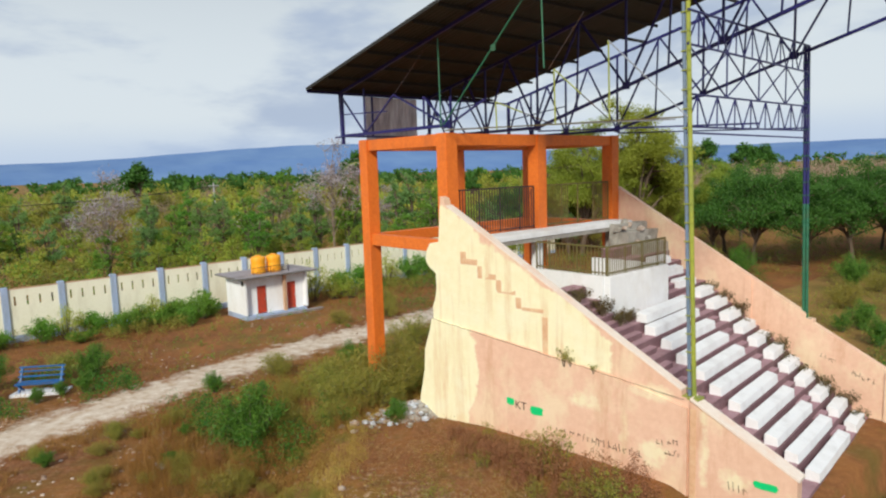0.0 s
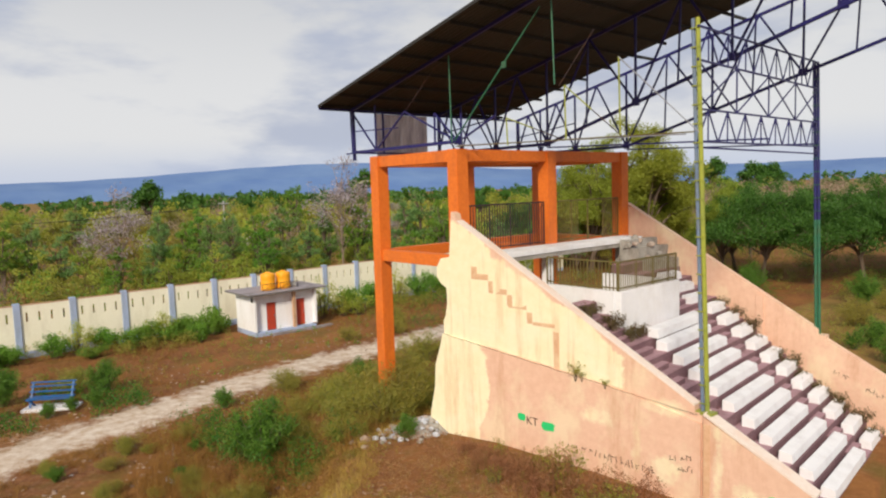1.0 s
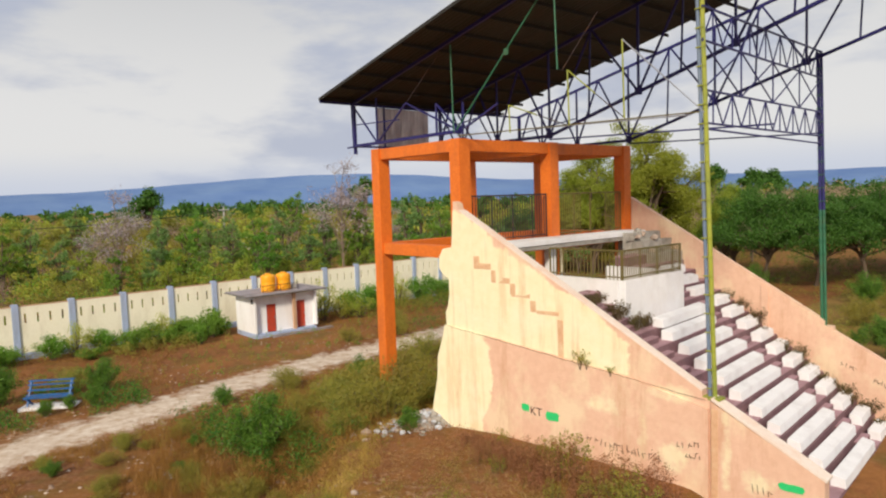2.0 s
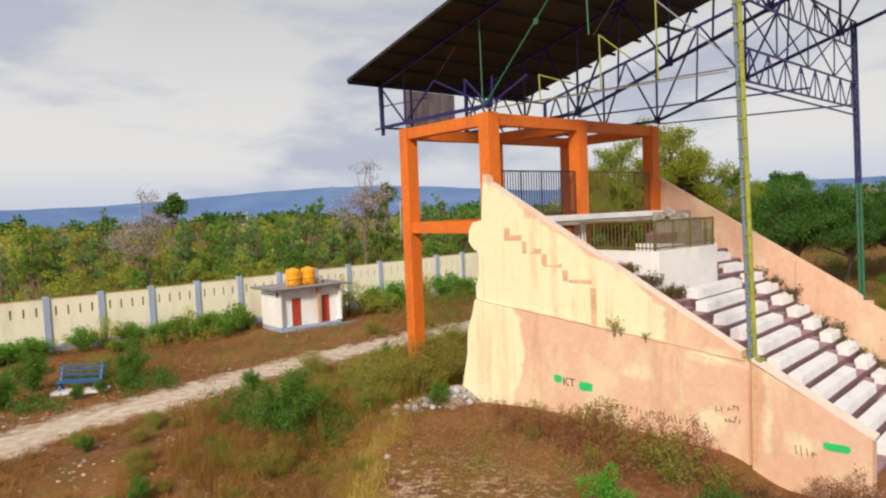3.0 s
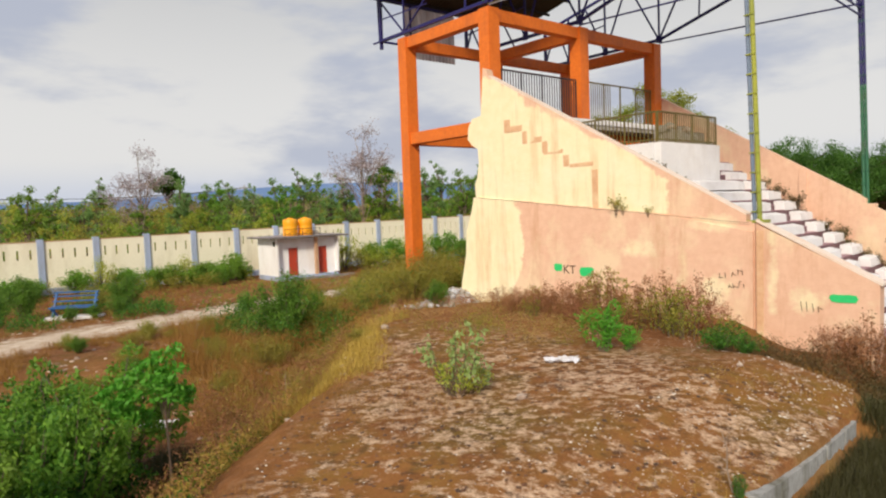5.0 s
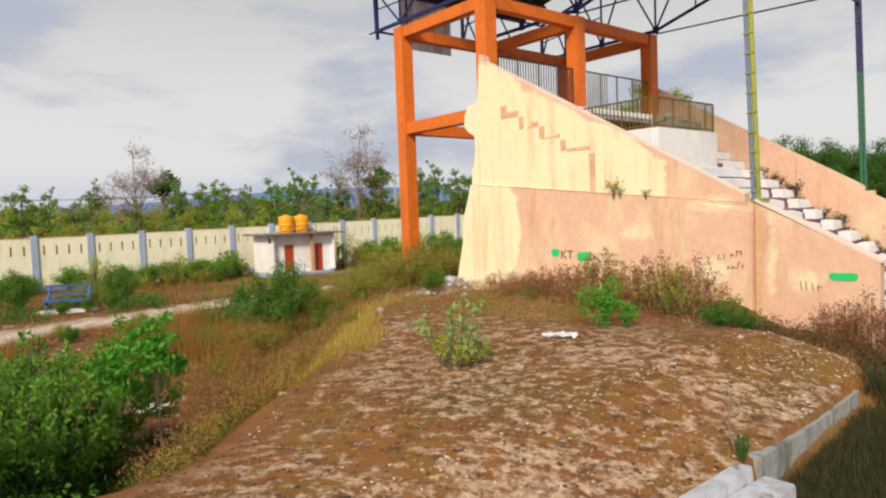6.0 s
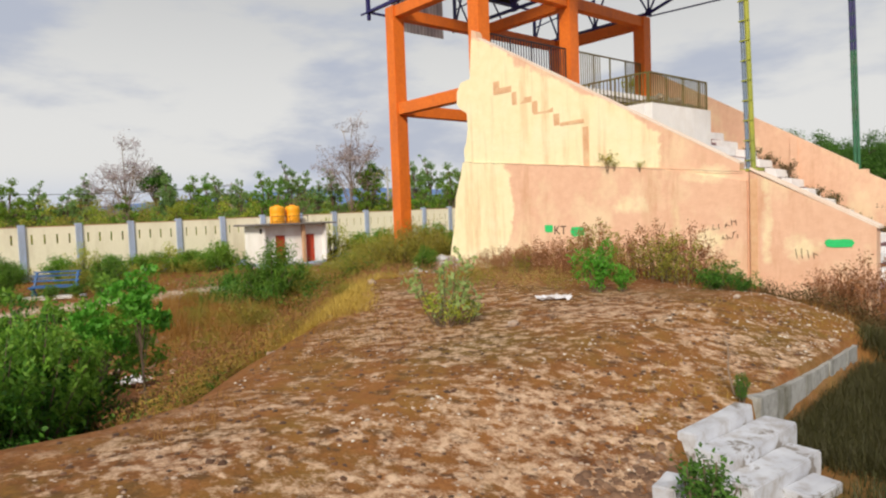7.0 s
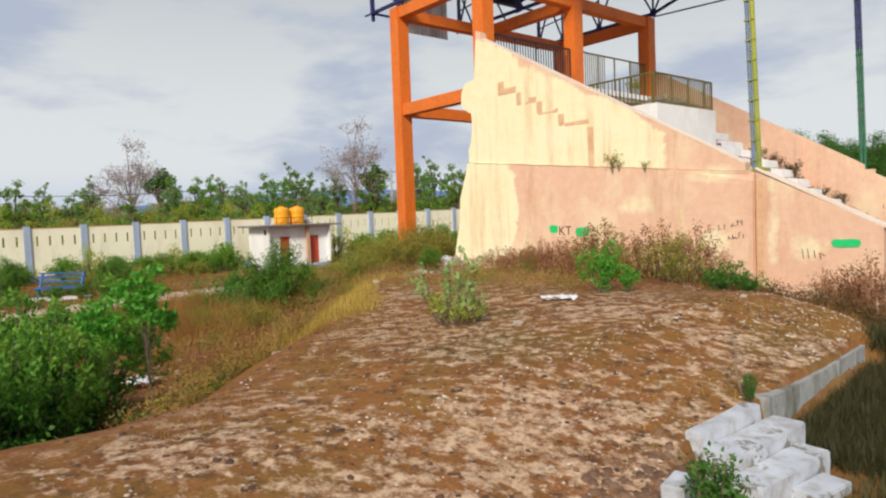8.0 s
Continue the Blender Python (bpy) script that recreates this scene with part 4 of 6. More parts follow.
def side_frame():
    """Green and yellow secondary members hung along the near edge of the roof."""
    b = Vector((0.1, 0.12, 8.7))
    root = thing("hanger_frame", Matrix.Translation(b), "green and yellow pipe hangers along the near roof edge", "pipe frame")
    at = lambda x, z: Vector((x, 0.12, z)) - b  # noqa: E731
    part("strut", pipe(at(0.02, 8.75), at(-0.02, 11.35), 0.021), GREEN_STEEL, root)
    part("strut", pipe(at(0.15, 8.8), at(3.6, 12.0), 0.025), GREEN_STEEL, root)
    part("strut", pipe(at(4.05, 9.95), at(3.98, 12.1), 0.021), GREEN_STEEL, root)
    for x0, zt, x1, zb in ((2.35, 9.26, 4.3, 8.52), (4.40, 9.88, 6.05, 8.48), (6.02, 10.32, 8.0, 8.40)):
        part("hanger", pipe(at(x0, 8.5), at(x0 - 0.03, zt), 0.02), YELLOW_STEEL, root)
        half = at(x0 - 0.03, zt).lerp(at(x1, zb), 0.5)
        part("brace", pipe(at(x0 - 0.03, zt), half, 0.017), YELLOW_STEEL if x0 < 5 else GREY_STEEL, root)
        part("brace", pipe(half, at(x1, zb), 0.013), RAIL_STEEL if x0 < 5 else GREY_STEEL, root)
    part("strut", pipe(at(-2.19, 9.96), at(-0.6, 11.15), 0.014), RAIL_STEEL, root)
    part("strut", pipe(at(4.2, 9.9), at(5.3, 11.1), 0.014), RAIL_STEEL, root)
    part("joint_plate", boxed(2.28 - 0.1 - 0.09, 2.28 - 0.1 + 0.09, -0.03, 0.0, 10.72 - 8.7 - 0.09, 10.72 - 8.7 + 0.09, bevel=0.01), GREEN_STEEL, root)
    part("tie_pipe", pipe(at(0.2, 8.62), at(7.9, 8.42), 0.015), RAIL_OLIVE, root)


side_frame()

# back bracing between the trusses, and the hanging sheet panel
back = thing("eave_truss", pose(-5.6, 0.3, 8.74), "dark blue lattice girder under the rear eave", "roof truss")
for z in (0.03, 1.55):
    part("chord", strut((0, 0, z), (0, 8.95, z), 0.07), BLUE_STEEL, back)
for y0, y1 in ((4.2, 5.1), (5.1, 6.3), (6.3, 7.4)):
    part("web", strut((0, y0, 1.55), (0, y1, 0.03), 0.05), BLUE_STEEL, back)
for y in (1.35, 4.2, 8.95):
    part("web", strut((0, y, 0.03), (0, y, 1.55), 0.06), BLUE_STEEL, back)
part("end_post", strut((0, 0, -0.25), (0, 0, 1.6), 0.1), BLUE_STEEL, back)
part("end_tie", strut((-0.35, -0.1, 0.0), (1.2, 0, 0.04), 0.05), BLUE_STEEL, back)
panel = thing("hanging_sheet", pose(-5.75, 1.45, 8.36), "weathered grey corrugated sheet hanging under the rear eave", "metal sheet")
n = 30
verts = [(0.03 * (i % 2), i * 2.5 / n, z) for i in range(n + 1) for z in (0.0, 1.9)] + [(0.03 * (i % 2) - 0.012, i * 2.5 / n, z) for i in range(n + 1) for z in (0.0, 1.9)]
k = 2 * (n + 1)
faces = [(2 * i, 2 * i + 2, 2 * i + 3, 2 * i + 1) for i in range(n)] + [(k + 2 * i + 1, k + 2 * i + 3, k + 2 * i + 2, k + 2 * i) for i in range(n)]
fast("corrugated_sheet", verts, faces, FIBRE, panel)


def lattice_post(x, y, z0, z1, c1, c2, label, r1=0.042, r2=0.052, lean=(0, 0), gap=0.055, light_split=0.0):
    root = thing("lattice_post", pose(x, y, z0, *lean), label, "steel post", "front posts")
    h = z1 - z0
    # The far post's colour break paints a light effect that moves with viewpoint.
    for x1, r, low, high in ((-gap, r1, c2 if light_split else c1, c1), (gap, r2, c2, c1 if light_split else c2)):
        cut = light_split or h * 0.5
        part("pipe", pipe((x1, 0, 0), (x1, 0, cut), r), low, root)
        part("pipe", pipe((x1, 0, cut), (x1, 0, h), r), high, root)
    for i in range(int(h / 0.42)):
        part("rung", strut((-0.1, -0.05, 0.2 + i * 0.42), (0.11, -0.05, 0.2 + i * 0.42), 0.026), c2, root)
    part("base_plate", boxed(-0.22, 0.22, -0.14, 0.14, -0.04, 0.02), c2, root)


lattice_post(8.0, 0.45, 2.13, 10.95, BLUE_GREY_STEEL, YELLOW_STEEL, "tall leaning twin-pipe post, yellow and grey, on the near wall", lean=(-1.2, -2.4))
lattice_post(7.15, 9.35, 2.3, 11.0, BLUE_STEEL, GREEN_STEEL, "tall leaning twin-pipe post, blue and green, on the far wall", 0.05, 0.042, (-2.6, -2.3), 0.05, light_split=3.7)

girder = thing("front_girder", pose(7.74, 0.55, 8.0), "blue-grey steel lattice girder between the front posts", "girder")
A, B = Vector((0, 0, 0)), Vector((-0.83, 9.1, 0.0))
levels_a, levels_b = (0.23, 0.95, 2.02, 2.75), (0.33, 1.09, 2.15, 2.96)
P = lambda u, a, b: A.lerp(B, u) + Vector((0, 0, a + (b - a) * u))  # noqa: E731
for a, b in zip(levels_a, levels_b):
    part("chord", strut(P(0, a, b), P(1, a, b), 0.042), BLUE_STEEL, girder)
part("chord", strut(P(0, 0.1, 0.1), P(1, 0.1, 0.1), 0.04), BLUE_STEEL, girder)
for lv, count in ((0, 8), (1, 4), (2, 8)):
    a0, b0, a1, b1 = levels_a[lv], levels_b[lv], levels_a[lv + 1], levels_b[lv + 1]
    for i in range(count):
        u0, um, u1 = i / count, (i + 0.5) / count, (i + 1) / count
        if lv == 1:
            part("web", strut(P(u0, a0, b0), P(u1, a1, b1), 0.029), BLUE_STEEL, girder)
            part("web", strut(P(u0, a1, b1), P(u1, a0, b0), 0.029), BLUE_STEEL, girder)
            part("web", strut(P(u1, a0, b0), P(u1, a1, b1), 0.029), BLUE_STEEL, girder)
        else:
            part("web", strut(P(u0, a0, b0), P(um, a1, b1), 0.027), BLUE_STEEL, girder)
            part("web", strut(P(um, a1, b1), P(u1, a0, b0), 0.027), BLUE_STEEL, girder)
            part("web", strut(P(um, a0, b0), P(um, a1, b1), 0.025), BLUE_STEEL, girder)

# ---- boundary wall
FX = -28.2
fence = thing("boundary_wall", pose(FX, 0, -1.5), "cream boundary wall with slots, pale blue posts and plinth", "boundary wall", kind="structure")
FENCE_BAY, FENCE_START = 2.82, -33.0


def fence_top(y):
    return 3.12 + 0.013 * max(-6, min(40, y))


slot_cache = {}
for i in range(26):
    y = FENCE_START + i * FENCE_BAY
    h0 = fence_top(y)
    part("fence_post", boxed(-0.17, 0.17, y - 0.17, y + 0.17, -0.5, h0 + 0.14, bevel=0.02), FENCE_BLUE, fence)
    a, b = y + 0.17, y + FENCE_BAY - 0.17
    part("plinth", boxed(-0.1, 0.12, a, b, -0.5, 0.42), FENCE_BLUE, fence)
    # the panel is built round its four slots
    bm = bmesh.new()
    box(bm, -0.07, 0.07, a, b, 0.42, h0 - 0.95)
    box(bm, -0.07, 0.07, a, b, h0 - 0.42, h0)
    cuts = [a + (b - a) * (s + 0.5) / 4 for s in range(4)]
    edges = [a] + [v for c in cuts for v in (c - 0.055, c + 0.055)] + [b]
    for s in range(0, len(edges), 2):
        box(bm, -0.07, 0.07, edges[s], edges[s + 1], h0 - 0.95, h0 - 0.42)
    part("panel", bm, FENCE_CREAM, fence)
    part("coping", boxed(-0.09, 0.09, a, b, h0, h0 + 0.04), TAN, fence)

# ---- wash house with water tanks
hut = thing("wash_house", pose(-23.2, 4.15, -1.5), "small white wash house with red doors and flat roof", "outbuilding")
HD, HW, HH = 2.6, 4.35, 2.62
bm = bmesh.new()
box(bm, -0.35 - 0.12, -0.35, 0.12, 0.95, 0, HH)
box(bm, -0.35 - 0.12, -0.35, 1.62, 3.05, 0, HH)
box(bm, -0.35 - 0.12, -0.35, 3.65, HW - 0.12, 0, HH)
box(bm, -0.35 - 0.12, -0.35, 0.95, 1.62, 2.0, HH)
box(bm, -0.35 - 0.12, -0.35, 3.05, 3.65, 2.0, HH)
part("front_wall", bm, CLEAN_WHITE, hut)
part("side_wall", boxed(-HD, 0, 0, 0.12, 0.3, HH), CLEAN_WHITE, hut)
part("side_wall", boxed(-HD, 0, HW - 0.12, HW, 0.3, HH), CLEAN_WHITE, hut)
part("blue_plinth", boxed(-HD - 0.01, 0.01, -0.02, 0.14, -0.4, 0.3), FENCE_BLUE, hut)
part("rear_wall", boxed(-HD - 0.1, -HD, 0, HW, 0, HH), CLEAN_WHITE, hut)
# The slab is darker at its edge and underside than on top.
part("roof_slab", roughened(boxed(-HD - 0.5, 0.38, -0.55, HW + 0.6, HH, HH + 0.085, bevel=0.01), 0.02, 0.8, 2), ROOF_EDGE, hut)
part("slab_top", roughened(boxed(-HD - 0.46, 0.34, -0.51, HW + 0.56, HH + 0.03, HH + 0.11), 0.015, 0.8, 2), SLAB_GREY, hut)
part("porch_floor", boxed(-0.35, 0.1, 0.14, HW - 0.14, -0.4, 0.24), FENCE_BLUE, hut)
part("porch_step", boxed(0.1, 0.5, 0.9, HW + 0.9, -0.4, 0.12), SLAB_GREY, hut)
part("porch_step", boxed(0.5, 0.9, 0.9, HW + 1.2, -0.4, -0.02), SLAB_GREY, hut)
part("porch_column", boxed(-0.2, 0.0, 2.66, 2.84, 0.24, HH), TAN, hut)
for y in (0.97, 3.07):
    d = part("door", boxed(-0.45, -0.38, y, y + 0.6, 0.26, 1.98, bevel=0.01), RED, hut, "red painted door")
    part("door_handle", boxed(-0.38, -0.34, y + 0.5, y + 0.54, 1.1, 1.2), GREY_STEEL, d)
# Solid block; the dark inside the opening is only its colour.
vent = part("vent", boxed(-0.45, -0.2, -0.02, 0.04, 2.15, 2.45), DARK, hut, "square vent, its inner shade a near-black block")
part("roof_stub", boxed(-1.2, -0.9, 3.0, 3.4, HH + 0.10, HH + 0.4), CONCRETE, hut)


def water_tank(x, y, z, label):
    root = thing("water_tank", pose(x, y, z), label, "water tank", "water tanks")
    root.scale = (0.92, 0.92, 0.9)
    bm = bmesh.new()
    prof = [(0.0, 0.0), (0.49, 0.0), (0.505, 0.04), (0.505, 0.30), (0.495, 0.33), (0.505, 0.36), (0.505, 0.66), (0.495, 0.69), (0.505, 0.72), (0.505, 1.06), (0.48, 1.13), (0.36, 1.19), (0.2, 1.21), (0.2, 1.24), (0.0, 1.24)]
    vs = [bm.verts.new((r, 0, zz)) for r, zz in prof]
    es = [bm.edges.new((a, b)) for a, b in zip(vs[:-1], vs[1:])]
    bmesh.ops.spin(bm, geom=vs + es, cent=(0, 0, 0), axis=(0, 0, 1), angle=6.28319, steps=24, use_merge=True)
    bmesh.ops.remove_doubles(bm, verts=bm.verts, dist=0.002)
    part("tank_body", bm, TANK, root, smooth=True)
    part("lid", pipe((0, 0, 1.23), (0, 0, 1.28), 0.19, sides=20), TANK, root)
    return root


water_tank(-24.2, 5.62, 1.23, "orange ribbed plastic water tank on the wash house roof")
water_tank(-24.2, 6.68, 1.23, "orange ribbed plastic water tank beside its twin on the roof slab")
guard = thing("tank_guard", pose(-24.2, 6.15, 1.22), "low thin pipe guard round the water tanks", "rail")
for z in (0.12, 0.45):
    part("rail", strut((0.62, -1.2, z), (0.62, 1.25, z), 0.03), RAIL_STEEL, guard)
for y in (-1.2, 0.0, 1.25):
    part("post", strut((0.62, y, 0), (0.62, y, 0.48), 0.03), RAIL_STEEL, guard)

# ---- terrace edge: cracked kerb wall and fallen concrete steps
kerb = thing("kerb_wall", pose(11.3, -3.1, -0.1), "cracked pale concrete kerb wall along the terrace edge", "kerb", kind="structure")
line = [(11.22, -3.6), (11.29, -4.2), (11.37, -5.0), (11.40, -5.75), (11.42, -6.4), (11.45, -7.05)]
for i, ((ax, ay), (bx, by)) in enumerate(zip(line[:-1], line[1:])):
    za, zb = (-0.445 + 0.02 * math.sin(v * 2.3) for v in (ay, by))
    p, q = Vector((ax - 11.3, ay + 3.1, za + 0.02)), Vector((bx - 11.3, by + 3.1, zb + 0.02))
    bm = strut(p + Vector((0, -0.012, -0.42)), q + Vector((0, 0.012, -0.42)), 0.15, 0.8)
    bmesh.ops.subdivide_edges(bm, edges=bm.edges, cuts=7, use_grid_fill=True)
    part("kerb_block", roughened(roughened(bm, 0.008, 1.4), 0.006, 8.0), KERB, kerb)
for i, (x, y, z, sx, sy, sz, rz) in enumerate(((11.50, -7.88, -0.54, 0.19, 1.02, 0.34, -2), (11.76, -7.80, -0.66, 0.32, 1.26, 0.40, -2), (12.06, -8.0, -0.80, 0.30, 1.2, 0.34, -3),
                                               (12.34, -7.88, -0.93, 0.26, 0.5, 0.26, -6), (11.95, -9.42, -0.55, 0.17, 0.3, 0.36, 12), (12.40, -8.6, -0.95, 0.22, 0.35, 0.25, 20))):
    bm = boxed(-sx / 2, sx / 2, -sy / 2, sy / 2, -sz, 0, bevel=0.012)
    bmesh.ops.subdivide_edges(bm, edges=bm.edges, cuts=3, use_grid_fill=True)
    ob = part("concrete_step", roughened(roughened(bm, 0.012, 1.5 + i * 0.1), 0.007, 9), WORN_WHITE)
    ob.matrix_world = pose(x, y, z, random.uniform(-3, 3), random.uniform(-3, 3), rz)
    tagged(ob, "broken whitewashed concrete step at the terrace edge", "step", "broken steps")

# ---- blue seat, litter, rubble
seat = thing("park_bench", pose(-16.6, -8.2, -1.45, 0, 0, 55), "broken blue metal bench on a white base among weeds", "bench")
seat.scale = (1.08, 1.0, 1.1)
for x in (-0.75, 0.75):
    part("side_frame", strut((x, -0.3, 0), (x, 0.3, 1.0), 0.07), BLUE, seat)
    part("leg", strut((x, 0.35, 0), (x, -0.3, 0.45), 0.07), BLUE, seat)
for z, y in ((0.5, 0.02), (0.68, 0.1), (0.86, 0.2), (1.0, 0.28)):
    part("slat", strut((-0.85, y, z), (0.85, y, z), 0.09, 0.05), BLUE, seat)
for y in (-0.28, -0.14, 0.0):
    part("slat", strut((-0.85, y, 0.46), (0.85, y, 0.46), 0.1, 0.05), BLUE, seat)
part("base_slab", roughened(boxed(-1.0, 1.0, -0.5, 0.4, -0.05, 0.12, bevel=0.02), 0.03, 2), WHITE, seat, "chipped white base slab")


def litter(x, y, w, d, label, rz, lift=0.0):
    bm = bmesh.new()
    bmesh.ops.create_grid(bm, x_segments=18, y_segments=14, size=0.5)
    for v in bm.verts:
        nz = noise.noise(Vector((v.co.x * 7 + x, v.co.y * 7 + y, 0)))
        v.co = Vector((v.co.x * w * (1 + 0.3 * nz), v.co.y * d * (1 + 0.4 * noise.noise(v.co * 2 + Vector((y, x, 3)))), 0.03 + 0.07 * nz))
    bmesh.ops.solidify(bm, geom=bm.faces[:], thickness=0.006)
    ob = part("litter", bm, PAPER)
    ob.matrix_world = pose(x, y, float(height(x, y)) + 0.02 + lift, 0, 0, rz)
    return tagged(ob, label, "litter", "litter")


litter(7.35, -5.25, 0.55, 0.32, "crumpled white plastic sheet lying on the terrace", 45)
litter(0.2, -9.83, 0.62, 0.6, "crumpled bluish white cloth in the hollow beside the terrace", 40, 0.12)
litter(-5.5, -7.0, 0.6, 0.3, "scrap of white plastic on the earth", 10)
for i in range(130):
    r = random.Random(100 + i)
    x, y = -1.15 + r.gauss(0, 0.5), -1.1 + r.gauss(0, 0.55)
    s = r.uniform(0.03, 0.13)
    heap = 0.42 * math.exp(-((x + 0.75) ** 2 + (y + 0.75) ** 2) / 0.45)
    ob = part("rubble_stone", lump(s, i + 200, 0.75), (STONE, WORN_WHITE, CONCRETE, WORN_WHITE)[i % 4])
    ob.matrix_world = pose(x, y, float(height(x, y)) + s * 0.3 + heap)
    tagged(ob, "grey rubble stone fallen at the foot of the side wall", "stone", "wall rubble")
heap_core = bmesh.new()
bmesh.ops.create_icosphere(heap_core, subdivisions=4, radius=1.0)
for v in heap_core.verts:
    v.co = Vector((v.co.x * 0.72, v.co.y * 0.72, v.co.z * 0.5)) * (1 + 0.25 * noise.noise(v.co * 3.1))
ob = part("rubble_heap", heap_core, CONCRETE)
ob.matrix_world = pose(-0.75, -0.75, float(height(-0.75, -0.75)) - 0.1)
tagged(ob, "heap of grey mortar and dust under the rubble", "rubble", "wall rubble")
BRICK_RED = surface("broken_red_brick", (0.50, 0.17, 0.06), (0.36, 0.11, 0.04), (0.3, 0.2, 0.15), 0.9, 0, 3, 14, 0.5, 0.5)
for i in range(30):
    r = random.Random(500 + i)
    x, y = r.uniform(10.9, 12.6), r.uniform(0.8, 6.0)
    s = r.uniform(0.07, 0.24)
    ob = part("rubble_stone", lump(s, i + 400, 0.7), BRICK_RED if i % 6 == 0 else CONCRETE)
    ob.matrix_world = pose(x, y, float(height(x, y)) + s * 0.3)
    tagged(ob, "broken red brick at the foot of the steps" if i % 6 == 0 else "grey concrete rubble at the foot of the steps", "rubble", "steps rubble")

# ---- plants
def leaves(centres, radii, count, size, rng, flat=1.0, tips=0.5, wide=0.45):
    """Folded leaf blades scattered through clumps: arrays of corners and quads."""
    centres, radii = np.asarray(centres, float), np.asarray(radii, float)
    weight = radii**2 / (radii**2).sum()
    which = rng.choice(len(centres), count, p=weight)
    d = rng.normal(size=(count, 3))
    d /= np.linalg.norm(d, axis=1, keepdims=True)
    r = rng.rand(count, 1) ** tips
    pos = centres[which] + d * r * radii[which][:, None] * np.array([1, 1, flat])
    u = rng.normal(size=(count, 3))
    u /= np.linalg.norm(u, axis=1, keepdims=True)
    v = np.cross(u, rng.normal(size=(count, 3)))
    v /= np.linalg.norm(v, axis=1, keepdims=True)
    s = size * rng.uniform(0.6, 1.3, (count, 1))
    n = np.cross(u, v)
    quad = np.stack([pos - u * s, pos + v * s * wide + n * s * 0.15, pos + u * s, pos - v * s * wide + n * s * 0.15], 1)
    return quad.reshape(-1, 3), np.arange(count * 4).reshape(-1, 4)


def quick(name, verts, faces, material, parent=None):
    me = bpy.data.meshes.new(name)
    verts, faces = np.asarray(verts, np.float32), np.asarray(faces, np.int32)
    k = faces.shape[1]
    me.vertices.add(len(verts))
    me.vertices.foreach_set("co", verts.ravel())
    me.loops.add(faces.size)
    me.loops.foreach_set("vertex_index", faces.ravel())
    me.polygons.add(len(faces))
    me.polygons.foreach_set("loop_start", np.arange(0, faces.size, k, dtype=np.int32))
    me.polygons.foreach_set("loop_total", np.full(len(faces), k, np.int32))
    me.update(calc_edges=True)
    me.materials.append(material)
    ob = new(name, me)
    if parent:
        ob.parent = parent
    return ob


def limb(bm, points, r0, r1, sides=6):
    """A tapered, bent branch through the points."""
    rings = []
    for i, p in enumerate(points):
        p = Vector(p)
        d = (Vector(points[min(i + 1, len(points) - 1)]) - Vector(points[max(i - 1, 0)])).normalized()
        side = d.orthogonal().normalized()
        other = d.cross(side)
        r = r0 + (r1 - r0) * i / (len(points) - 1)
        rings.append([bm.verts.new(p + (side * math.cos(k * 6.2832 / sides) + other * math.sin(k * 6.2832 / sides)) * r) for k in range(sides)])
    for a, b in zip(rings[:-1], rings[1:]):
        for k in range(sides):
            bm.faces.new((a[k], a[(k + 1) % sides], b[(k + 1) % sides], b[k]))
    bm.faces.new(rings[0][::-1])
    bm.faces.new(rings[-1])


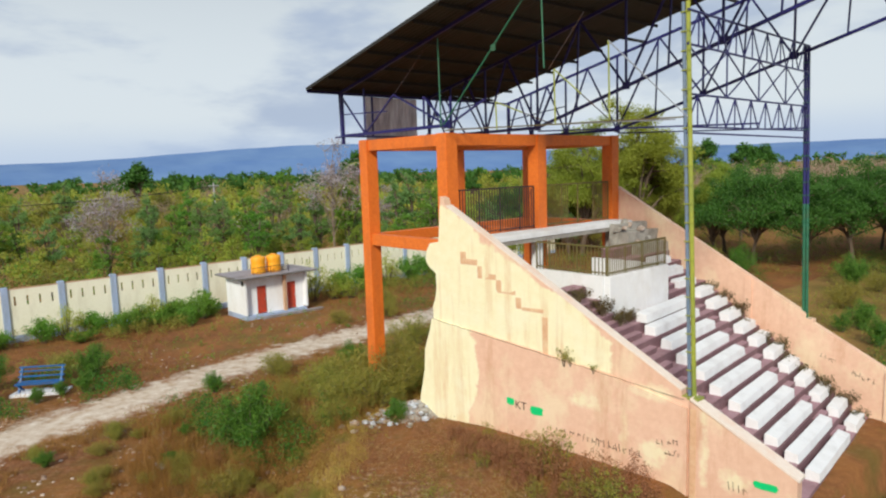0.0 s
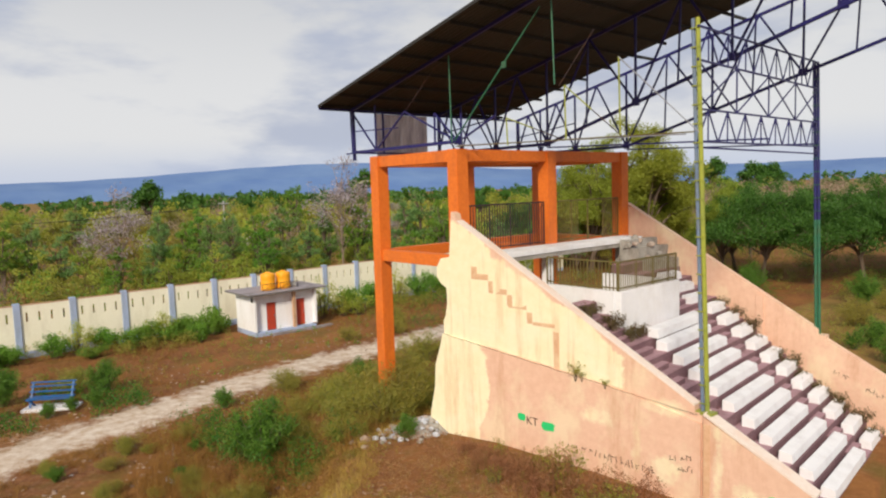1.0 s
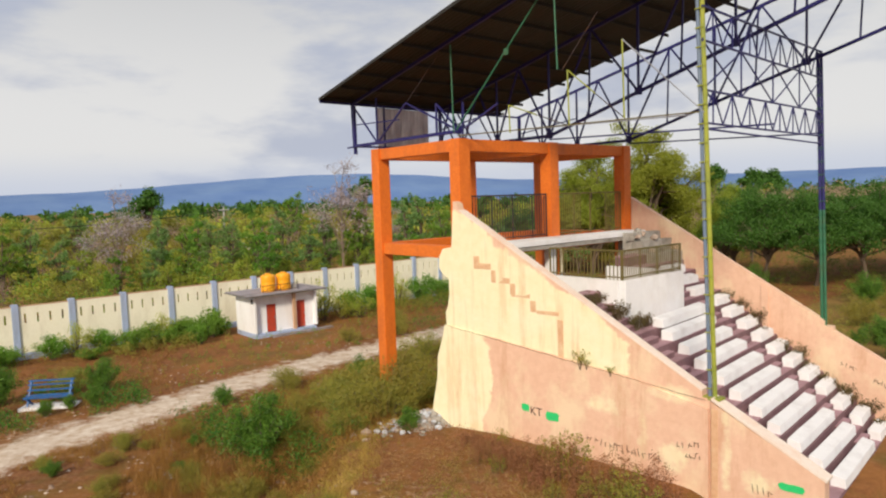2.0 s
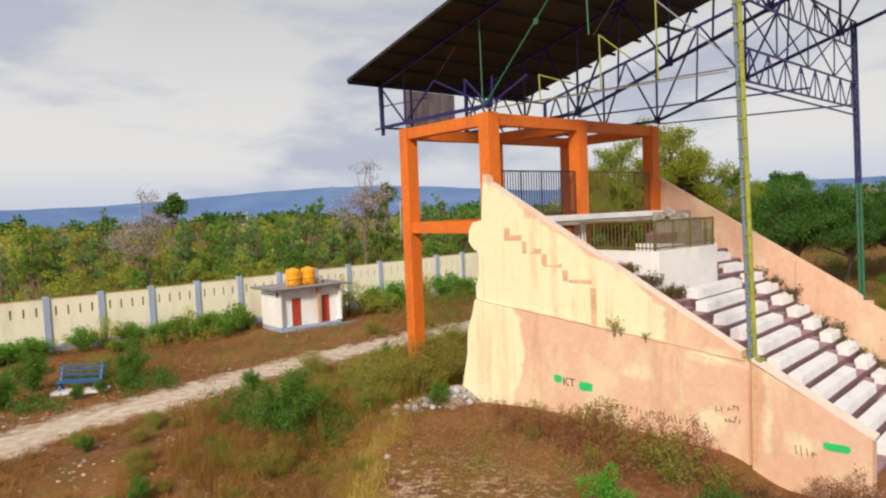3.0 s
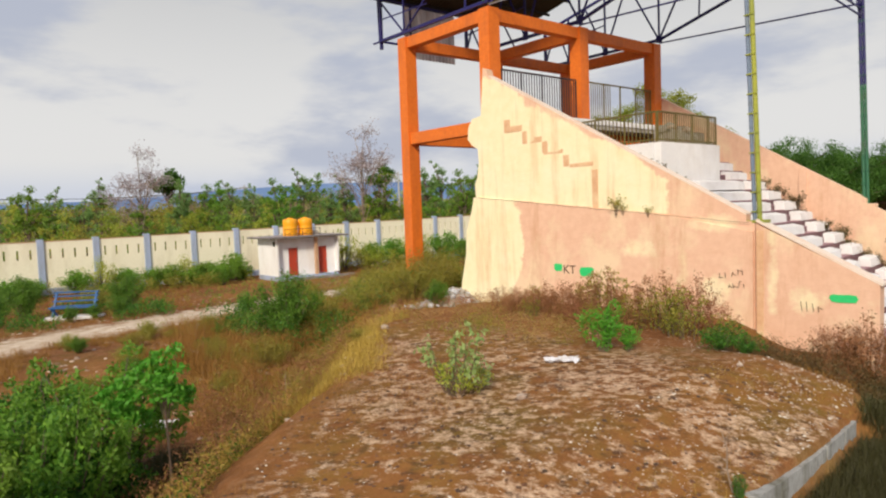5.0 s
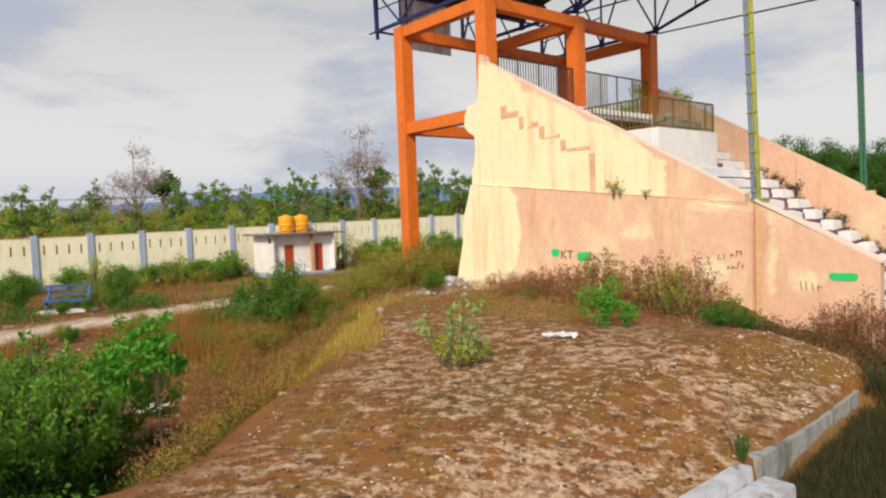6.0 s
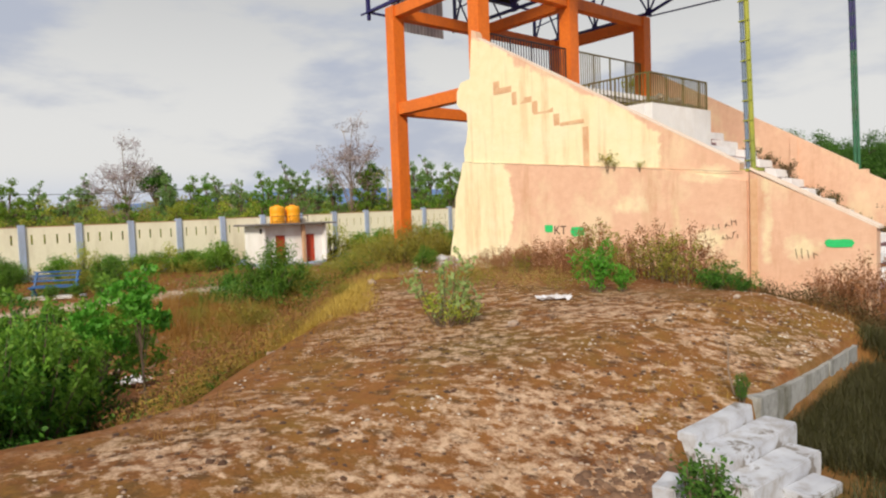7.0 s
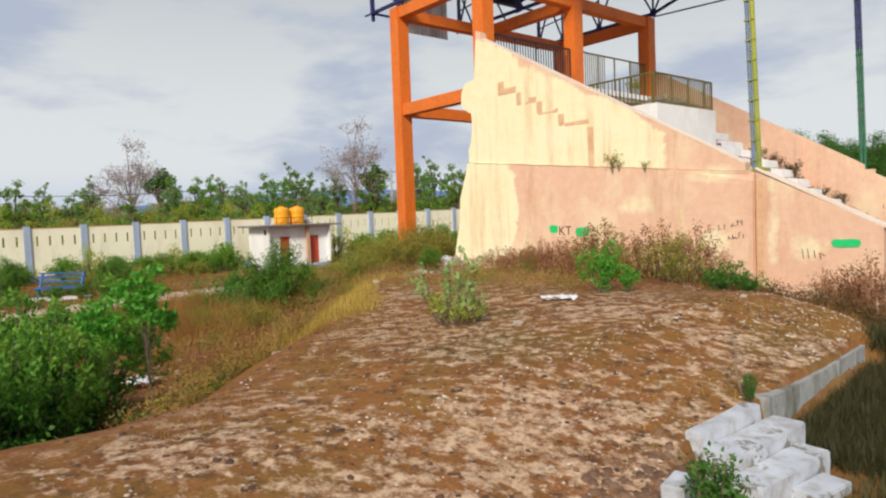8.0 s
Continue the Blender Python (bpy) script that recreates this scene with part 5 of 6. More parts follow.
def make_tree(seed, h, spread, trunk_h, n_limb, leaf_count, leaf_size, leaf_mat, bark, label, name="tree", flat=0.75, clump=0.34, group="", tips=0.5, thick=1.0, dome=False, twigs=3):
    """Trunk, forked limbs and a crown of leaf clumps round the limb ends; dome: limbs reach high in the middle and droop outwards."""
    rng, r = np.random.RandomState(seed), random.Random(seed)
    root = thing(name, pose(0, 0, 0), label, "tree" if name != "shrub" else "shrub", group)
    bm = bmesh.new()
    lean = Vector((r.uniform(-0.1, 0.1), r.uniform(-0.1, 0.1), 0)) * h
    limb(bm, [(0, 0, -0.3), lean * 0.3 + Vector((0, 0, trunk_h * 0.5)), lean * 0.6 + Vector((0, 0, trunk_h)), lean + Vector((0, 0, h * 0.72))], (0.022 * h + 0.02) * math.sqrt(thick), 0.006 * h * thick)
    ends, radii = [lean + Vector((0, 0, h * 0.85))], [spread * clump]
    for i in range(n_limb):
        ang = i * 2.4 + r.uniform(-0.4, 0.4)
        start = lean * 0.5 + Vector((0, 0, r.uniform(trunk_h * 0.6, h * 0.6)))
        out = spread * (math.sqrt(r.uniform(0.03, 1.0)) if dome else r.uniform(0.55, 1.0))
        end = start + Vector((math.cos(ang) * out, math.sin(ang) * out, 0))
        end.z = min(h * 0.93, start.z + r.uniform(0.15, 0.5) * (h - start.z) + 0.2 * h * r.random())
        if dome:
            rise = math.sqrt(max(0.0, 1 - (out / (1.06 * spread)) ** 2))
            end.z = trunk_h + (0.95 * h - trunk_h) * rise * r.uniform(0.45, 1.0)
            start.z = min(start.z, max(0.3 * trunk_h, end.z - 0.25 * out))
        mid = start.lerp(end, 0.5) + Vector((0, 0, 0.06 * h))
        limb(bm, [start, mid, end], thick * (0.010 * h + 0.008), thick * 0.004 * h, 5)
        ends.append(end)
        radii.append(spread * clump * r.uniform(0.7, 1.2))
        for _ in range(twigs):
            e2 = mid.lerp(end, r.random()) + Vector((r.uniform(-1, 1), r.uniform(-1, 1), r.uniform(-0.2, 0.9))) * spread * 0.38
            limb(bm, [mid.lerp(end, 0.6), e2], thick * (0.005 * h + 0.004), thick * 0.002 * h, 4)
            ends.append(e2)
            radii.append(spread * clump * r.uniform(0.4, 0.9))
    part("trunk", bm, bark, root)
    v, f = leaves(ends, radii, leaf_count, leaf_size, rng, flat, tips)
    quick("crown", v, f, leaf_mat, root)
    return root


def make_shrub(seed, h, spread, n_stem, leaf_count, leaf_size, leaf_mat, label, bark=BARK, group="", upright=0.6, clump=0.24, rooted=0.12, stem=1.0, wide=0.45):
    rng, r = np.random.RandomState(seed), random.Random(seed)
    root = thing("shrub", pose(0, 0, 0), label, "shrub", group)
    bm = bmesh.new()
    ends, radii = [], []
    for i in range(n_stem):
        ang, out = r.uniform(0, 6.28), spread * math.sqrt(r.random())
        tip = Vector((math.cos(ang) * out, math.sin(ang) * out, h * r.uniform(0.45, 1.0) * (1 - 0.35 * out / spread)))
        mid = Vector((tip.x * (1 - upright), tip.y * (1 - upright), tip.z * 0.55))
        limb(bm, [(tip.x * rooted, tip.y * rooted, -0.15), mid, tip], (0.012 + 0.006 * h) * stem, 0.004 * stem, 4)
        if rooted > 0.5:
            for u in (0.35, 0.8):
                ends.append(Vector((tip.x * rooted, tip.y * rooted, 0)).lerp(mid, u))
                radii.append(clump * spread * r.uniform(0.7, 1.2))
        for u in (0.45, 0.75, 1.0):
            ends.append(mid.lerp(tip, u * 1.3 - 0.3) + Vector((r.uniform(-1, 1), r.uniform(-1, 1), r.uniform(-0.5, 0.5))) * spread * 0.12)
            radii.append(clump * spread * r.uniform(0.7, 1.3) + 0.03)
        if rooted <= 0.5 and upright < 0.7:
            ends.append(Vector((tip.x * rooted, tip.y * rooted, 0)).lerp(mid, r.uniform(0.35, 0.8)))
            radii.append(clump * spread * r.uniform(0.6, 1.1))
    part("branchwork", bm, bark, root)
    v, f = leaves(ends, radii, leaf_count, leaf_size, rng, 0.9, 0.6, wide)
    v[:, 2] = np.maximum(v[:, 2], 0.0)
    quick("foliage", v, f, leaf_mat, root)
    return root


def plant(proto, x, y, s=1.0, turn=None, sink=0.0, tall=1.0):
    r = random.Random(int(x * 131 + y * 977))
    m = pose(x, y, float(height(x, y)) - sink, 0, 0, r.uniform(0, 360) if turn is None else turn)
    ob = copy_thing(proto, m)
    ob.scale = (s, s, s * tall)
    return ob


def settle(proto, x, y, s=1.0):
    """Puts the first of its kind where it belongs."""
    proto.matrix_world = pose(x, y, float(height(x, y)), 0, 0, 20)
    proto.scale = (s, s, s)


# trees of the field behind the boundary wall
field_green = make_tree(1, 4.8, 1.35, 0.5, 14, 3000, 0.085, LEAF_MID, BARK, "young green tree in the dry field", clump=0.36, group="field trees", dome=True, thick=0.6)
field_yellow = make_tree(2, 4.6, 1.3, 0.5, 14, 2400, 0.08, LEAF_YELLOW, BARK, "young yellow-green tree in the dry field", clump=0.38, group="field trees", dome=True, thick=0.6)
field_olive = make_tree(3, 3.6, 1.5, 0.3, 14, 2600, 0.08, LEAF_OLIVE, BARK, "low olive-green tree in the dry field", clump=0.36, group="field trees", dome=True, thick=0.6)
field_bare = make_tree(4, 5.2, 1.4, 1.0, 16, 800, 0.06, LEAF_BROWN, PALE_BARK, "thin half-bare tree with withered leaves", clump=0.5, group="field trees", thick=0.35, dome=True, twigs=5)
settle(field_green, -33.0, 2.5)
settle(field_yellow, -36.0, 9.0)
settle(field_olive, -34.5, -4.0)
settle(field_bare, -39.0, -9.0)
rf = random.Random(5)
placed = []
tries = 0
while len(placed) < 230 and tries < 20000:
    tries += 1
    ang = radians(rf.uniform(12, 90))
    dist = rf.uniform(45, 135)
    x, y = 15 - math.sin(ang) * dist, -13.5 + math.cos(ang) * dist
    if not (x < -30.2 or (y > 34 and x < -20)) or any((x - a) ** 2 + (y - b) ** 2 < 9.0 for a, b in placed):
        continue
    placed.append((x, y))
    pick = rf.random()
    near_fence = dist < 66
    proto = field_green if pick < (0.27 if near_fence else 0.10) else field_yellow if pick < (0.60 if near_fence else 0.52) else field_olive if pick < 0.84 else field_bare
    grown = 1 + 1.3 * min(1, max(0, (dist - 50) / 60))
    plant(proto, x, y, rf.uniform(0.42, 0.85) * grown, tall=rf.uniform(0.85, 1.1))

# taller trees, thin-crowned, just behind the wall
slender = make_tree(6, 7.4, 1.5, 1.6, 16, 2600, 0.105, LEAF_TEAL, BARK, "slender dusty green tree with a ragged crown", clump=0.27, group="ragged trees", tips=0.6, dome=True, thick=0.7)
slender_g = make_tree(7, 7.4, 1.6, 1.4, 16, 2800, 0.105, LEAF_GREEN, BARK, "slender green tree with a ragged crown", clump=0.27, group="ragged trees", tips=0.6, dome=True, thick=0.7)
settle(slender, -70.4, 4.4, 1.25)
settle(slender_g, -72.3, 34.2, 1.4)
for i, (x, y, h) in enumerate(((-45.0, -5.7, 5.9), (-50.6, -3.0, 6.4), (-42.4, 5.3, 7.0), (-45.3, 9.2, 6.7), (-39.3, 8.1, 6.1), (-49.7, 14.3, 6.6), (-39.7, 12.0, 6.7), (-36.9, 13.1, 7.7),
                               (-36.7, 17.6, 6.8), (-33.4, 19.0, 7.6), (-32.5, 23.6, 8.1), (-33.4, 25.7, 9.0), (-29.2, 24.4, 7.0), (-29.9, 26.7, 8.3))):
    plant(slender if i % 3 else slender_g, 14.5 + (x - 14.5) * 1.1, -13.7 + (y + 13.7) * 1.1, (7.7 + 0.55 * (h - 7)) / 7.0)
# a thinner second row fills the gaps between them
rs = random.Random(66)
for i in range(34):
    ang, dist = radians(38 + 1.45 * i + rs.uniform(-0.6, 0.6)), rs.uniform(56, 74)
    k = rs.uniform(0.72, 0.98)
    plant((slender, field_yellow, slender_g, field_green)[i % 4], 15 - math.sin(ang) * dist, -13.5 + math.cos(ang) * dist, k * (1.4 if i % 2 else 1.0), tall=rs.uniform(0.9, 1.05))


def make_palm(seed, h, label):
    """A thin trunk with a head of drooping, feathered fronds."""
    r = random.Random(seed)
    root = thing("palm", pose(0, 0, 0), label, "palm tree", "palms")
    bm = bmesh.new()
    top = Vector((0.04 * h, 0.02 * h, h * 0.86))
    limb(bm, [(0, 0, -0.3), (0.01 * h, 0, h * 0.3), (0.025 * h, 0.01 * h, h * 0.6), top], 0.16, 0.10, 7)
    part("trunk", bm, BARK, root)
    for i in range(16):
        ang, lift = i * 2.4, r.uniform(-0.2, 0.75)
        out = Vector((math.cos(ang), math.sin(ang), 0))
        side = Vector((-out.y, out.x, 0))
        spine = [top + out * (1.7 * u) + Vector((0, 0, 1.3 * lift * u - 1.25 * u * u)) for u in (0, 0.2, 0.4, 0.6, 0.8, 1.0)]
        verts, faces = [], []
        for k in range(22):
            u = (k + 1) / 23 * 5
            p = spine[int(u)].lerp(spine[min(5, int(u) + 1)], u - int(u))
            for sg in (-1, 1):
                b = len(verts)
                tip = p + side * sg * 0.42 * (1.1 - abs(k / 21 - 0.45)) + out * 0.2 + Vector((0, 0, -0.16))
                verts += [p, p + out * 0.055, tip]
                faces.append((b, b + 1, b + 2))
        fast("frond", verts, faces, LEAF_YELLOW if r.random() < 0.35 else LEAF_DARK, root)
    return root


palm = make_palm(61, 7.6, "small palm rising above the field trees")
settle(palm, -84.0, 54.0, 1.6)
for x, y, s in ((-18.0, 60.0, 1.0), (-27.0, 52.0, 0.9)):
    plant(palm, x, y, s)

# tall, nearly leafless trees and dark round ones that stand above the rest
tall_bare = make_tree(11, 11.5, 2.7, 3.4, 30, 2800, 0.09, LEAF_LILAC, PALE_BARK, "tall half-bare tree with sparse withered leaves", clump=0.26, group="tall bare trees", tips=0.35, thick=0.3, dome=True, twigs=5)
settle(tall_bare, -39.6, 0.9, 0.9)
plant(tall_bare, -38.7, 20.5, 1.14)
plant(tall_bare, -47.0, -12.5, 0.75)
plant(tall_bare, -44.0, 30.5, 0.7)
dark_round = make_tree(12, 9.0, 1.6, 6.0, 14, 3000, 0.2, LEAF_DARK, BARK, "dark green round-headed tree above the scrub", clump=0.5, group="dark trees", dome=True)
settle(dark_round, -87.2, 17.9, 1.3)
for x, y, k in ((-53.2, 120.0, 1.55), (-44.8, 120.0, 1.42), (-41.7, 120.0, 1.38)):
    plant(dark_round, x, y, k)
for x, y, s in ((-93.4, 60.2, 1.5), (-79.0, 78.0, 0.8), (-120.0, 48.0, 0.9), (-70.0, 88.0, 0.8)):
    plant(dark_round, x, y, s)

# big spreading trees behind the stand
big = make_tree(21, 13.6, 4.6, 2.6, 34, 60000, 0.10, LEAF_MID, BARK, "large spreading green tree behind the stand", flat=0.8, clump=0.29, group="spreading trees", tips=0.7, dome=True)
settle(big, -20.3, 43.5, 1.12)
for x, y, s in ((-25.0, 40.4, 1.0), (-31.5, 45.0, 0.72), (-15.0, 50.0, 0.68), (-26.5, 55.0, 0.85), (-14.2, 46.0, 0.62), (-23.0, 46.5, 0.8)):
    plant(big, x, y, s)
wide = make_tree(22, 7.6, 5.2, 2.7, 34, 52000, 0.085, LEAF_DARK, BARK, "broad dark green tree with a low crown", flat=0.7, clump=0.25, group="broad trees", tips=0.7, dome=True)
settle(wide, -9.6, 43.6, 0.92)
wide.scale.z = 1.06
for x, y, s in ((-6.4, 46.0, 0.95), (-3.6, 49.5, 1.02), (-0.4, 52.5, 0.98), (4.5, 50.0, 1.0), (9.0, 54.0, 1.1), (-4.5, 60.0, 0.95), (3.5, 62.0, 1.1), (-33.0, 40.0, 0.85), (14.0, 52.0, 1.0)):
    plant(wide, x, y, s)

# far woods, joined
rng = np.random.RandomState(77)


def woods(name, n, d0, d1, a0, a1, tall, per, size, mat, label, bare_gap=True):
    ang, dist = np.radians(rng.uniform(a0, a1, n)), rng.uniform(d0**0.5, d1**0.5, n) ** 2
    x, y = 15 - np.sin(ang) * dist, -13.5 + np.cos(ang) * dist
    keep = (x < -31) | (y > 55)
    if bare_gap:
        keep &= (np.degrees(ang) > 37) | (np.degrees(ang) < 6) | (dist > 230)
    x, y = x[keep], y[keep]
    h = tall * rng.uniform(0.6, 1.2, len(x))
    z = height(x, y)
    c, r = [], []
    for k in range(4):
        c.append(np.stack([x + rng.normal(0, 0.22, len(x)) * h, y + rng.normal(0, 0.22, len(x)) * h, z + h * rng.uniform(0.35, 0.85, len(x))], 1))
        r.append(h * rng.uniform(0.16, 0.28, len(x)))
    v, f = leaves(np.concatenate(c), np.concatenate(r), per * len(x), size, rng, 0.9, 0.6)
    ob = quick(name, v, f, mat)
    tagged(ob, label, "woodland", kind="stuff")


woods("woodland", 210, 105, 260, -12, 92, 7.0, 150, 0.34, LEAF_MID, "green scrub woodland across the plain")
woods("woodland", 190, 85, 240, -12, 92, 5.6, 130, 0.34, LEAF_OLIVE, "olive dry scrub across the plain")
woods("woodland", 230, 75, 220, -12, 92, 5.6, 130, 0.32, LEAF_YELLOW, "yellow-green scrub across the plain")
woods("woodland", 600, 200, 700, -14, 94, 9.0, 90, 0.95, LEAF_DARK, "dark green distant woods")
woods("woodland", 520, 90, 210, 4, 36, 7.8, 330, 0.15, LEAF_BROWN, "brown leafless woods behind the spreading trees", False)

# undergrowth along the boundary wall, and in the field
hedge = make_shrub(31, 1.7, 1.0, 18, 2800, 0.06, LEAF_GREEN, "green leafy shrub at the foot of the boundary wall", group="wall shrubs")
settle(hedge, -26.8, -3.6)
hedge_y = make_shrub(32, 2.3, 0.9, 16, 1500, 0.055, LEAF_YELLOW, "tall thin yellow-green shrub by the boundary wall", group="wall shrubs", upright=0.3)
settle(hedge_y, -26.6, -5.0)
for x, y, s, k in ((-26.9, -8.6, 0.8, 0), (-26.4, -10.3, 1.0, 0), (-26.6, -6.2, 0.7, 0), (-26.8, -1.2, 0.9, 0), (-26.3, 0.2, 1.0, 0), (-26.9, 1.3, 1.1, 0), (-26.2, 2.6, 0.95, 0), (-26.9, -0.2, 0.8, 1),
                   (-26.7, 3.4, 0.7, 0), (-25.6, -2.4, 0.6, 0), (-25.2, -4.6, 0.6, 0), (-25.6, 10.3, 0.9, 1), (-25.0, 11.6, 1.0, 1), (-25.8, 12.8, 0.9, 0), (-24.4, 12.6, 0.9, 1), (-26.0, 14.8, 1.0, 0),
                   (-26.4, 17.5, 1.1, 1), (-26.0, 19.5, 1.0, 0), (-26.8, 22.5, 1.2, 0), (-26.2, 25.5, 1.1, 1), (-22.0, -12.0, 1.0, 0), (-24.5, -13.0, 1.1, 0), (-24.6, 1.2, 0.6, 0), (-26.7, 16.0, 0.9, 1)):
    plant(hedge_y if k else hedge, x, y, s * 1.3, tall=1.0 + 0.35 * math.sin(x * 7 + y * 3))

# shrubs of the dry slope and the hollow
olive = make_shrub(41, 1.5, 1.25, 34, 5200, 0.095, LEAF_OLIVE, "feathery olive shrub on the dry slope", group="slope shrubs", wide=0.09)
settle(olive, -3.6, -1.4)
dark_shrub = make_shrub(42, 1.85, 0.8, 36, 6400, 0.085, LEAF_SHRUB, "dense green shrub on the slope", group="slope shrubs", wide=0.12)
settle(dark_shrub, -4.5, -4.5, 1.35)
for x, y, s, k in ( (-3.4, 0.2, 1.25, 0), (-4.6, 0.6, 1.3, 0), (-5.2, 2.2, 1.3, 0), (-2.6, -0.9, 0.9, 0), (-5.6, -0.6, 1.1, 0), (-7.0, 0.6, 1.2, 0), (-11.1, -0.1, 0.75, 0), (-2.3, -2.7, 0.6, 0), (-3.0, 0.9, 0.9, 0), (-5.6, 1.4, 1.0, 0), (-6.2, 2.8, 0.9, 0), (-2.2, 2.0, 0.9, 1), (-4.2, -3.0, 0.8, 0), (-8.4, 0.8, 0.8, 0), (-9.6, 2.8, 0.8, 1),
                   (-7.4, -1.6, 0.7, 0), (-11.0, -3.0, 0.55, 1), (-17.2, -6.0, 0.95, 1), (-18.6, -9.8, 1.1, 1), (-18.4, -7.0, 0.8, 0), (-15.2, -6.9, 0.55, 1), (-16.0, -11.0, 0.9, 1), (-15.1, -8.7, 0.42, 1), (-15.4, -7.7, 0.38, 1), (-9.0, 5.0, 0.9, 0), (-11.0, 7.5, 1.0, 0), (-8.0, 9.0, 1.0, 1), (-6.5, 6.0, 1.0, 0),
                   (-18.0, 7.6, 0.6, 0), (-17.2, 10.6, 0.7, 0), (-19.5, 12.0, 0.9, 0), (-13.0, 12.0, 1.0, 1), (-2.2, -6.4, 0.6, 0), (0.4, -5.6, 0.45, 0), (-0.6, -1.6, 0.5, 1)):
    plant(dark_shrub if k else olive, x, y, s)
lush = make_shrub(43, 2.7, 1.0, 22, 4200, 0.05, LEAF_GREEN, "tall leafy green shrub in the hollow", group="hollow shrubs", upright=0.45, clump=0.17)
settle(lush, 3.6, -11.6, 1.1)
shade_shrub = make_shrub(44, 1.9, 1.15, 28, 5000, 0.045, LEAF_HOLLOW, "dark leafy shrub crowding the hollow", group="hollow shrubs", upright=0.35, clump=0.14)
settle(shade_shrub, 4.3, -12.1, 1.0)
for x, y, s in ((5.2, -12.5, 0.9), (5.4, -13.3, 1.0), (3.0, -12.6, 1.0), (6.4, -13.2, 0.85), (4.4, -13.6, 1.2), (5.2, -11.9, 0.5), (6.6, -14.2, 1.0), (1.6, -13.2, 1.0)):
    plant(shade_shrub, x, y, s * 0.95, tall=1.0 + 0.3 * math.sin(x * 5 + y * 3))
for x, y, s in ((4.2, -12.3, 0.9), (5.0, -13.1, 0.95), (2.4, -12.3, 0.9), (5.5, -12.45, 0.98), (5.8, -12.9, 0.95), (6.1, -13.4, 1.0)):
    plant(lush, x, y, s * 0.75, tall=1.3)

sapling = make_tree(45, 2.5, 0.33, 1.3, 14, 1300, 0.046, LEAF_BRIGHT, BARK, "slim sapling with bright leaf clusters in the hollow", name="shrub", clump=0.42, group="hollow saplings", dome=True, thick=0.14)
settle(sapling, 5.5, -11.15)
plant(sapling, 5.0, -11.55, 0.9)

for i in range(64):
    r = random.Random(1300 + i)
    x, y = r.uniform(-11, 4.5), r.uniform(-10.5, -1.2)
    ok = not inside(np.array([x]), np.array([y]), TERRACE)[0] and edge_distance(np.array([x]), np.array([y]), TRACK, False)[0] > 2.2 and edge_distance(np.array([x]), np.array([y]), [(-1.5, -9.4), (4.6, -11.0)], False)[0] > 1.3
    if ok:
        plant(dark_shrub if i % 9 == 0 else olive, x, y, r.uniform(0.2, 0.42), tall=r.uniform(0.8, 1.3))

# overgrown slope beyond the far side wall and below the steps
for i in range(40):
    r = random.Random(900 + i)
    x, y = r.uniform(-12, 14), r.uniform(12.5, 40)
    plant(dark_shrub if i % 5 < 2 else olive, x, y, r.uniform(0.5, 1.2) * (1 if y < 26 else 1.25))
for x, y, s in ((11.4, 3.0, 0.5), (11.9, 5.5, 0.6), (12.2, 8.0, 0.8), (11.6, 0.2, 0.5), (11.9, -2.0, 0.6), (12.6, -3.6, 0.55)):
    plant(dark_shrub, x, y, s)

# plants on the terrace and against the side wall
sprig = make_shrub(51, 1.2, 0.42, 9, 300, 0.045, LEAF_PALE, "upright leafy green plant on the bare terrace", group="terrace plants", upright=0.2, clump=0.2, stem=0.5)
settle(sprig, 7.1, -7.4, 1.15)
sprig.scale.z = 1.3
sprig_low = make_shrub(58, 0.7, 0.45, 12, 300, 0.032, LEAF_YELLOW, "low yellow-green weed round the terrace plant", group="terrace plants", upright=0.3, clump=0.18, stem=0.5)
settle(sprig_low, 7.2, -7.45)
plant(sprig_low, 7.35, -7.2, 0.7)
for x, y, s, k in ((6.8, -7.2, 0.7, 0), (7.25, -7.05, 0.55, 0)):
    plant(sprig, x, y, s)
edge_bush = make_shrub(55, 0.62, 0.2, 18, 1500, 0.02, LEAF_DARK, "small dense dark green plant among the broken steps", group="terrace plants", upright=0.25)
settle(edge_bush, 12.28, -9.5, 1.3)
plant(edge_bush, 11.42, -7.2, 0.42, tall=1.3)
wall_bush = make_shrub(52, 1.4, 0.62, 22, 2000, 0.042, LEAF_BRIGHT, "bright green bush before the graffitied wall", group="wall foot plants", clump=0.2, stem=0.5)
settle(wall_bush, 7.45, -4.2, 0.8)
wall_bush.scale = (0.7, 0.7, 0.74)
plant(wall_bush, 7.75, -3.9, 0.4)
low_bush = make_shrub(56, 0.95, 0.75, 22, 2000, 0.038, LEAF_HOLLOW, "low dark green bush before the graffitied wall", group="wall foot plants", clump=0.18, stem=0.5)
settle(low_bush, 8.85, -2.75, 0.58)
plant(low_bush, 9.2, -2.5, 0.42)
rust = make_shrub(53, 1.5, 0.8, 34, 1700, 0.032, LEAF_RUST, "rust-brown dried weed clump along the wall foot", LEAF_RUST, group="dried weeds", upright=0.15, clump=0.13, rooted=0.85, stem=0.4)
settle(rust, 4.2, -1.5, 0.6)
